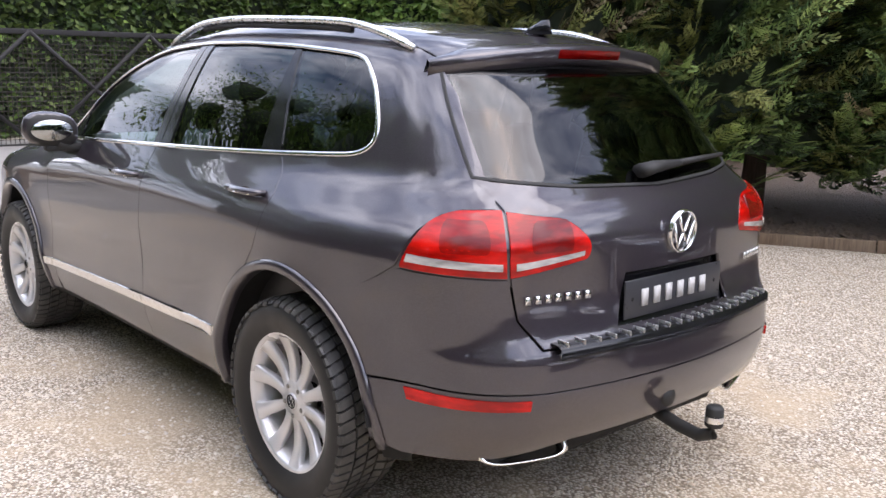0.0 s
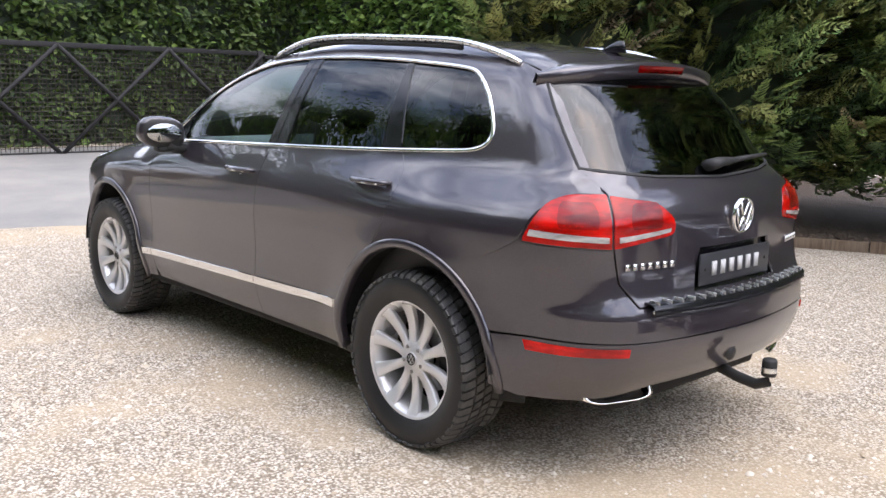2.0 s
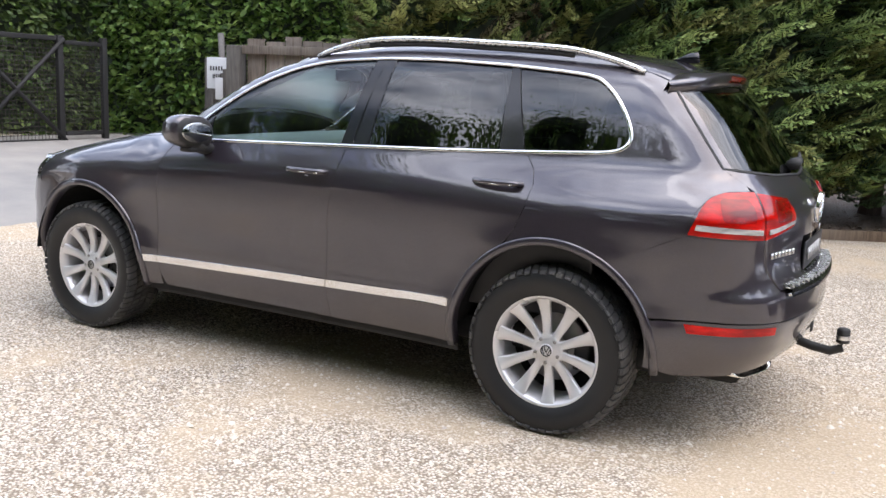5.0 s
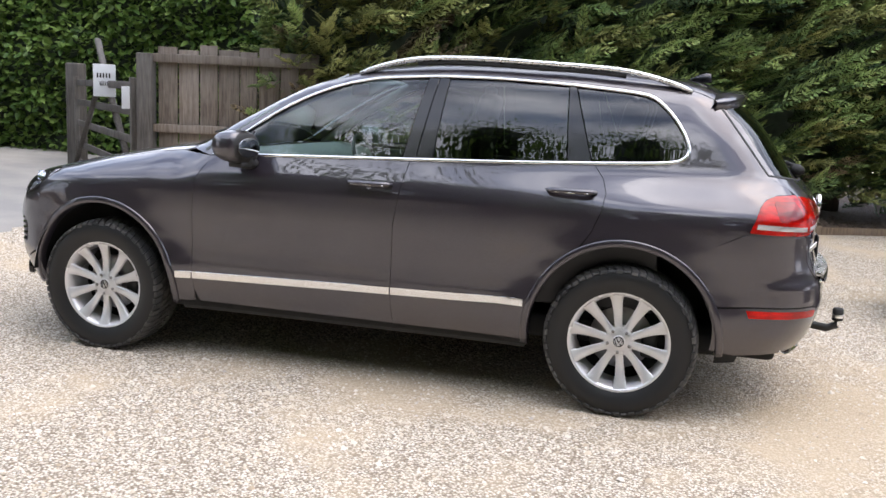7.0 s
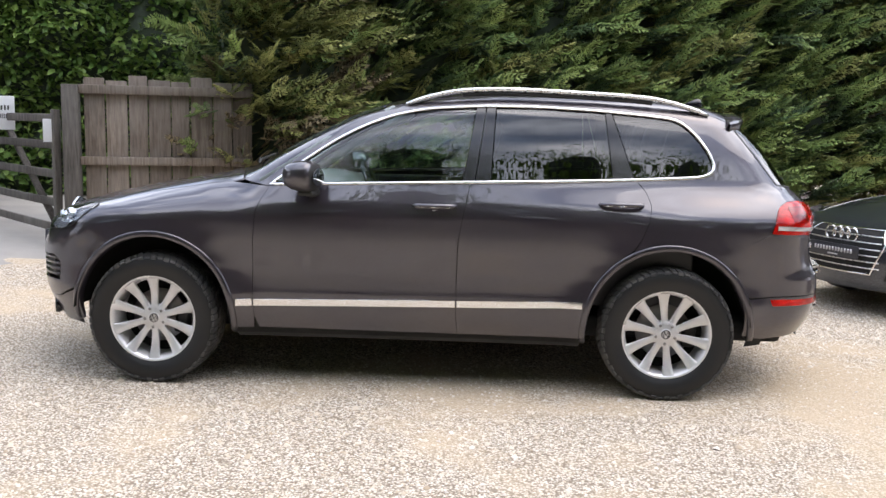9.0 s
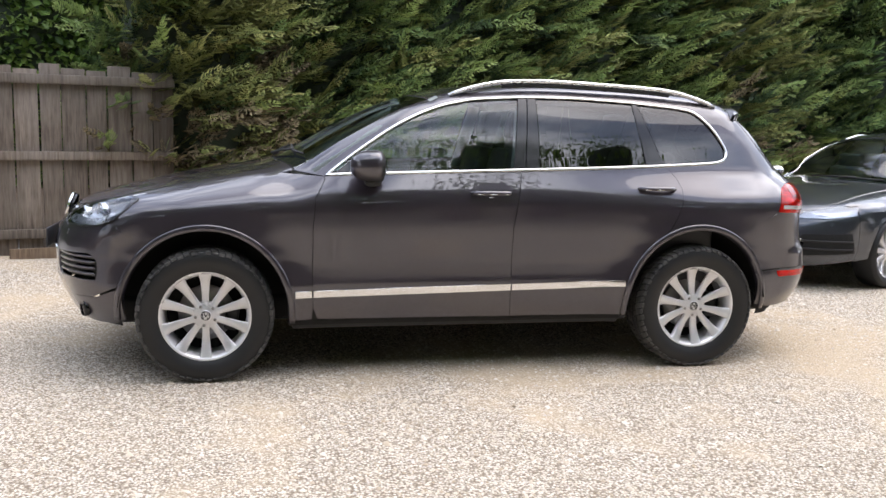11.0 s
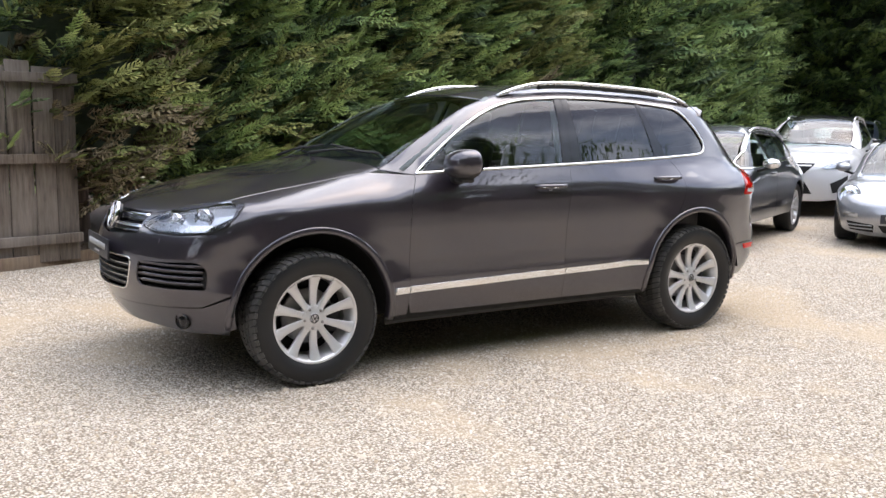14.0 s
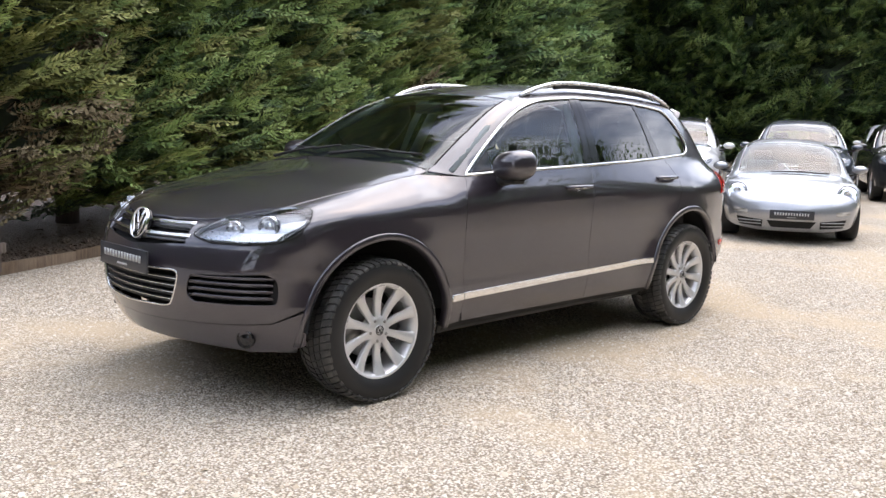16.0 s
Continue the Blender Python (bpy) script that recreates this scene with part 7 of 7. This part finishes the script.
        for x in (seams[1] - 0.14, seams[2] - 0.16)[: 1 if round_lamp else 2]:
            z = belt(x) - 0.12
            p, _ = F.hit("side", [x], [z])
            bm = bmesh.new()
            tube(bm, [(-0.10, 0.004, 0), (-0.08, -0.03, 0), (0.08, -0.03, 0), (0.10, 0.004, 0)], 0.014, 8, 0.8)
            h = part("door_handle", bm, paint, car)
            h.matrix_basis = pose(x, s * p[0][1], z, 0, 0, 0 if s > 0 else 180)
        if rails:
            bm = bmesh.new()
            pts = []
            for i in range(17):
                t = i / 16
                x = top_front + 0.15 + (top_back - top_front - 0.25) * t
                zz = float(F.hit("top", [x], [-roof_y])[0][0][2])
                pts.append((x, s * -roof_y, zz + 0.004 + 0.045 * min(1.0, min(t, 1 - t) / 0.15)))
            tube(bm, pts, 0.016, 8)
            part("roof_rail", bm, M_ALU, car)
        q, _ = F.hit("top", [cowl - 0.02, cowl + 0.02], [s * 0.15 + 0.1, s * 0.15 - 0.35], 0.02)
        bm = bmesh.new()
        tube(bm, [q[0], q[1]], 0.010, 6)
        part("wiper", bm, M_BLACK, car)
        for cx in (-axle, axle):
            bm = bmesh.new()
            rows = [[bm.verts.new((cx + (arch_r + 0.01) * math.cos(radians(a)), s * y, hub + (arch_r + 0.01) * math.sin(radians(a)))) for a in range(-4, 186, 10)] for y in (-F.S(hub) + 0.06, -0.5)]
            for i in range(len(rows[0]) - 1):
                bm.faces.new((rows[0][i], rows[0][i + 1], rows[1][i + 1], rows[1][i]))
            bm.faces.new(rows[1])
            part("wheel_housing", bm, M_DARK, car)
    bm = bmesh.new()
    box(bm, (fore, -0.5, sill), (aft, 0.5, sill + 0.12), 0.03)
    part("floor_pan", bm, M_DARK, car)
    bm = bmesh.new()
    box(bm, (cowl + 0.05, -0.68, sill + 0.1), (aft - 0.2, 0.68, belt(0) - 0.12), 0.05)
    for x in (-0.15, 0.75)[: 1 if round_lamp else 2]:
        for y in (-0.36, 0.36):
            box(bm, (x, y - 0.22, belt(0) - 0.3), (x + 0.16, y + 0.22, belt(0) + 0.10), 0.04)
            box(bm, (x + 0.04, y - 0.13, belt(0) + 0.06), (x + 0.14, y + 0.13, belt(0) + 0.24), 0.03)
    part("cabin_trim", bm, M_SEAT, car)
    r, rim, wd = wheel
    yw = float(F.S(hub)) - wd / 2 - 0.005
    for cx in (-axle, axle):
        for s in (1, -1):
            make_wheel(car, r, rim, wd, pose(cx, s * -yw, hub, 0, 0, 0 if s > 0 else 180), spokes, False, False)
    return car


def spot(x, y, turn):
    return pose(x, y, 0, 0, 0, turn)


estate = Form(
    side=[(0.1, 0.80), (0.3, 0.90), (0.5, 0.93), (0.7, 0.925), (0.85, 0.90), (0.93, 0.865), (1.1, 0.76), (1.3, 0.63), (1.42, 0.52), (1.6, 0.35)],
    plan_low=[(-2.6, 0.36), (-2.3, 0.20), (-2.0, 0.08), (-1.5, 0.01), (1.5, 0.005), (2.0, 0.06), (2.5, 0.20)], plan_high=[(-2.0, 0.2), (-0.9, 0.05), (-0.3, 0.0), (1.0, 0.02), (1.8, 0.09), (2.5, 0.22)],
    roof=[(-2.6, 0.60), (-2.35, 0.72), (-2.2, 0.78), (-1.6, 0.90), (-1.0, 0.975), (-0.88, 1.0), (-0.4, 1.25), (0.0, 1.40), (0.5, 1.455), (1.2, 1.44), (1.9, 1.37), (2.2, 1.20), (2.5, 0.98)],
    tail=[(0.1, 2.2), (0.35, 2.42), (0.7, 2.46), (0.95, 2.42), (1.3, 2.15), (1.6, 1.8)], nose=[(0.1, -2.2), (0.25, -2.40), (0.5, -2.45), (0.65, -2.43), (0.78, -2.33), (1.0, -1.8)],
    wheels=[(-1.455, 0.34), (1.455, 0.34)], flare=0.012, bow=(0.40, 0.22), blend=(0.10, 0.10, 0.16, 0.18), belt=(0.75, 0.95), crown=[(-2.5, 0.06), (-1.0, 0.07), (-0.7, 0.15), (0.5, 0.10), (2.5, 0.10)], arch=0.38)
E_DLO = [(-0.84, 0.940), (-0.55, 1.105), (-0.15, 1.28), (0.15, 1.345), (0.5, 1.385), (1.0, 1.375), (1.5, 1.33), (1.85, 1.22), (1.95, 1.05), (1.85, 1.015), (0.8, 0.98)]
parked_car(spot(5.61, 2.90, 25), "dark slate-grey estate car parked on the gravel", estate, M_NAVY, 0.34, 1.455, 0.372, 0.22, E_DLO, (-0.86, 0.27, 1.24), (0.62, 0.72, 0.62), -0.98, -0.02, 1.95, 0.70, 0.56, (-1.98, 2.05), 0.73,
           [(21, 0.66), (24, 0.715), (36, 0.765), (47, 0.775), (46, 0.70), (34, 0.665)], [(-17.5, 0.715), (17.5, 0.715), (20, 0.60), (15, 0.36), (-15, 0.36), (-20, 0.60)],
           [([(24, 0.52), (44, 0.54), (46, 0.36), (20, 0.32)], M_DARK, "side_intake")], 0.53, 0.95, ((0.27, 0.12), (1.22, -0.15)), (-0.50, 1.00, 1.02), rails=True, text="bars", emblem=0.655, spokes=10)

coupe = Form(
    side=[(0.1, 0.78), (0.3, 0.86), (0.5, 0.895), (0.65, 0.885), (0.78, 0.845), (0.88, 0.79), (1.0, 0.745), (1.15, 0.655), (1.25, 0.57), (1.4, 0.42)],
    plan_low=[(-2.3, 0.32), (-2.0, 0.17), (-1.7, 0.09), (-1.2, 0.03), (0.0, 0.03), (1.2, 0.0), (1.8, 0.06), (2.3, 0.25)], plan_high=[(-2.0, 0.2), (-0.8, 0.06), (0.0, 0.0), (1.0, 0.05), (2.3, 0.3)],
    roof=[(-2.4, 0.46), (-2.2, 0.56), (-2.0, 0.635), (-1.5, 0.755), (-1.0, 0.835), (-0.86, 0.87), (-0.45, 1.11), (-0.05, 1.265), (0.3, 1.305), (0.7, 1.28), (1.4, 1.08), (2.0, 0.84), (2.4, 0.70)],
    tail=[(0.1, 2.0), (0.35, 2.20), (0.6, 2.22), (0.8, 2.15), (1.0, 1.9), (1.4, 1.2)], nose=[(0.08, -1.95), (0.2, -2.14), (0.4, -2.21), (0.52, -2.18), (0.62, -2.08), (0.8, -1.6)],
    wheels=[(-1.18, 0.32), (1.18, 0.32)], flare=0.012, bow=(0.48, 0.3), blend=(0.10, 0.12, 0.14, 0.2), belt=(0.75, 0.95), crown=[(-2.4, 0.10), (-1.5, 0.04), (-0.8, 0.10), (0.3, 0.14), (2.4, 0.2)], arch=0.36)
P_DLO = [(-0.55, 0.875), (-0.3, 1.03), (0.0, 1.14), (0.35, 1.19), (0.7, 1.165), (1.1, 1.02), (1.2, 0.935), (1.1, 0.905), (0.4, 0.885)]
parked_car(spot(8.58, 1.70, 27.5), "silver low coupe with round headlamps parked on the gravel", coupe, M_SILVERPAINT, 0.32, 1.18, 0.352, 0.16, P_DLO, (-0.70, 0.55, 0.95), (0.50, 0.64, 0.5), -0.92, -0.02, 0.75, 0.70, 0.58, (-1.62, 1.85), 0.52,
           None, [(-17, 0.30), (17, 0.30), (14, 0.215), (-14, 0.215)],
           [([(20, 0.30), (40, 0.33), (39, 0.225), (21, 0.21)], M_DARK, "side_intake"), ([(31, 0.425), (43, 0.44), (43, 0.395), (31, 0.375)], M_CLEAR, "indicator_lamp")], 0.385, 0.72, ((0.62, 0.05),), (-0.42, 0.90, 0.93),
           wheel=(0.32, 0.24, 0.24), text="bars", chrome=False, round_lamp=(49.0, 0.63, 0.122))

tall = Form(
    side=[(0.1, 0.80), (0.3, 0.89), (0.6, 0.92), (0.9, 0.91), (1.0, 0.88), (1.1, 0.84), (1.3, 0.75), (1.5, 0.64), (1.65, 0.52), (1.8, 0.4)],
    plan_low=[(-2.5, 0.36), (-2.2, 0.22), (-1.9, 0.10), (-1.4, 0.01), (1.4, 0.0), (1.9, 0.06), (2.4, 0.22)], plan_high=[(-2.0, 0.2), (-0.9, 0.05), (-0.3, 0.0), (1.0, 0.03), (1.8, 0.11), (2.4, 0.22)],
    roof=[(-2.5, 0.75), (-2.3, 0.90), (-2.1, 0.97), (-1.5, 1.06), (-1.0, 1.13), (-0.88, 1.17), (-0.4, 1.43), (0.0, 1.58), (0.5, 1.64), (1.1, 1.62), (1.7, 1.54), (2.0, 1.40), (2.3, 1.15)],
    tail=[(0.1, 2.0), (0.4, 2.26), (0.7, 2.30), (1.0, 2.27), (1.35, 2.05), (1.7, 1.75)], nose=[(0.1, -2.1), (0.3, -2.28), (0.6, -2.34), (0.8, -2.31), (0.93, -2.18), (1.2, -1.6)],
    wheels=[(-1.33, 0.36), (1.33, 0.36)], flare=0.02, bow=(0.42, 0.22), blend=(0.10, 0.10, 0.15, 0.18), belt=(0.9, 1.12), crown=[(-2.5, 0.06), (-1.0, 0.07), (-0.7, 0.15), (0.5, 0.10), (2.5, 0.10)], arch=0.42)
T_DLO = [(-0.70, 1.09), (-0.45, 1.24), (-0.1, 1.43), (0.2, 1.51), (0.6, 1.54), (1.1, 1.51), (1.5, 1.42), (1.72, 1.27), (1.62, 1.18), (0.6, 1.13)]
T_LAMP = [(22, 0.80), (30, 0.86), (40, 0.90), (50, 0.935), (50, 0.88), (38, 0.80), (28, 0.765)]
T_ARGS = dict(hub=0.36, axle=1.33, arch_r=0.40, sill=0.26, dlo=T_DLO, seams=(-0.84, 0.27, 1.2), edge=(0.60, 0.72, 0.58), cowl=-0.97, top_front=-0.05, top_back=1.75, screen_y=0.70, roof_y=0.56, join=(-1.85, 1.9), lip=0.88, lamp=T_LAMP,
              grille=[(-19, 0.86), (19, 0.86), (8, 0.66), (17, 0.38), (-17, 0.38), (-8, 0.66)], intakes=[([(30, 0.55), (46, 0.68), (47, 0.44), (33, 0.40)], M_BLACK, "side_intake")], plate_z=0.5, tail_z=1.15, posts=((0.27, 0.10), (1.18, -0.2)), mirror=(-0.48, 1.12, 1.02), wheel=(0.36, 0.25, 0.235))
parked_car(spot(11.0, 5.12, 27), "white off-roader with a black roof parked on the gravel", tall, M_WHITEPAINT, rails=True, roof_paint=M_GLOSSBLACK, chrome=False, **T_ARGS)
parked_car(spot(13.5, 3.8, 27), "dark blue car parked behind a silver coupe", tall, M_BLUEPAINT, chrome=True, **T_ARGS)
parked_car(spot(16.2, 8.6, 27), "black off-roader parked behind a white one", tall, M_BLACKPAINT, rails=True, **T_ARGS)
parked_car(spot(17.0, 2.9, 27), "black off-roader parked at the row's end", tall, M_BLACKPAINT, chrome=True, **T_ARGS)
parked_car(spot(21.0, 11.3, 27), "dark blue off-roader parked far down the row", tall, M_BLUEPAINT, rails=True, **T_ARGS)
parked_car(spot(22.5, 5.2, 27), "pearl white off-roader parked far down the row", tall, M_WHITEPAINT, chrome=False, **T_ARGS)
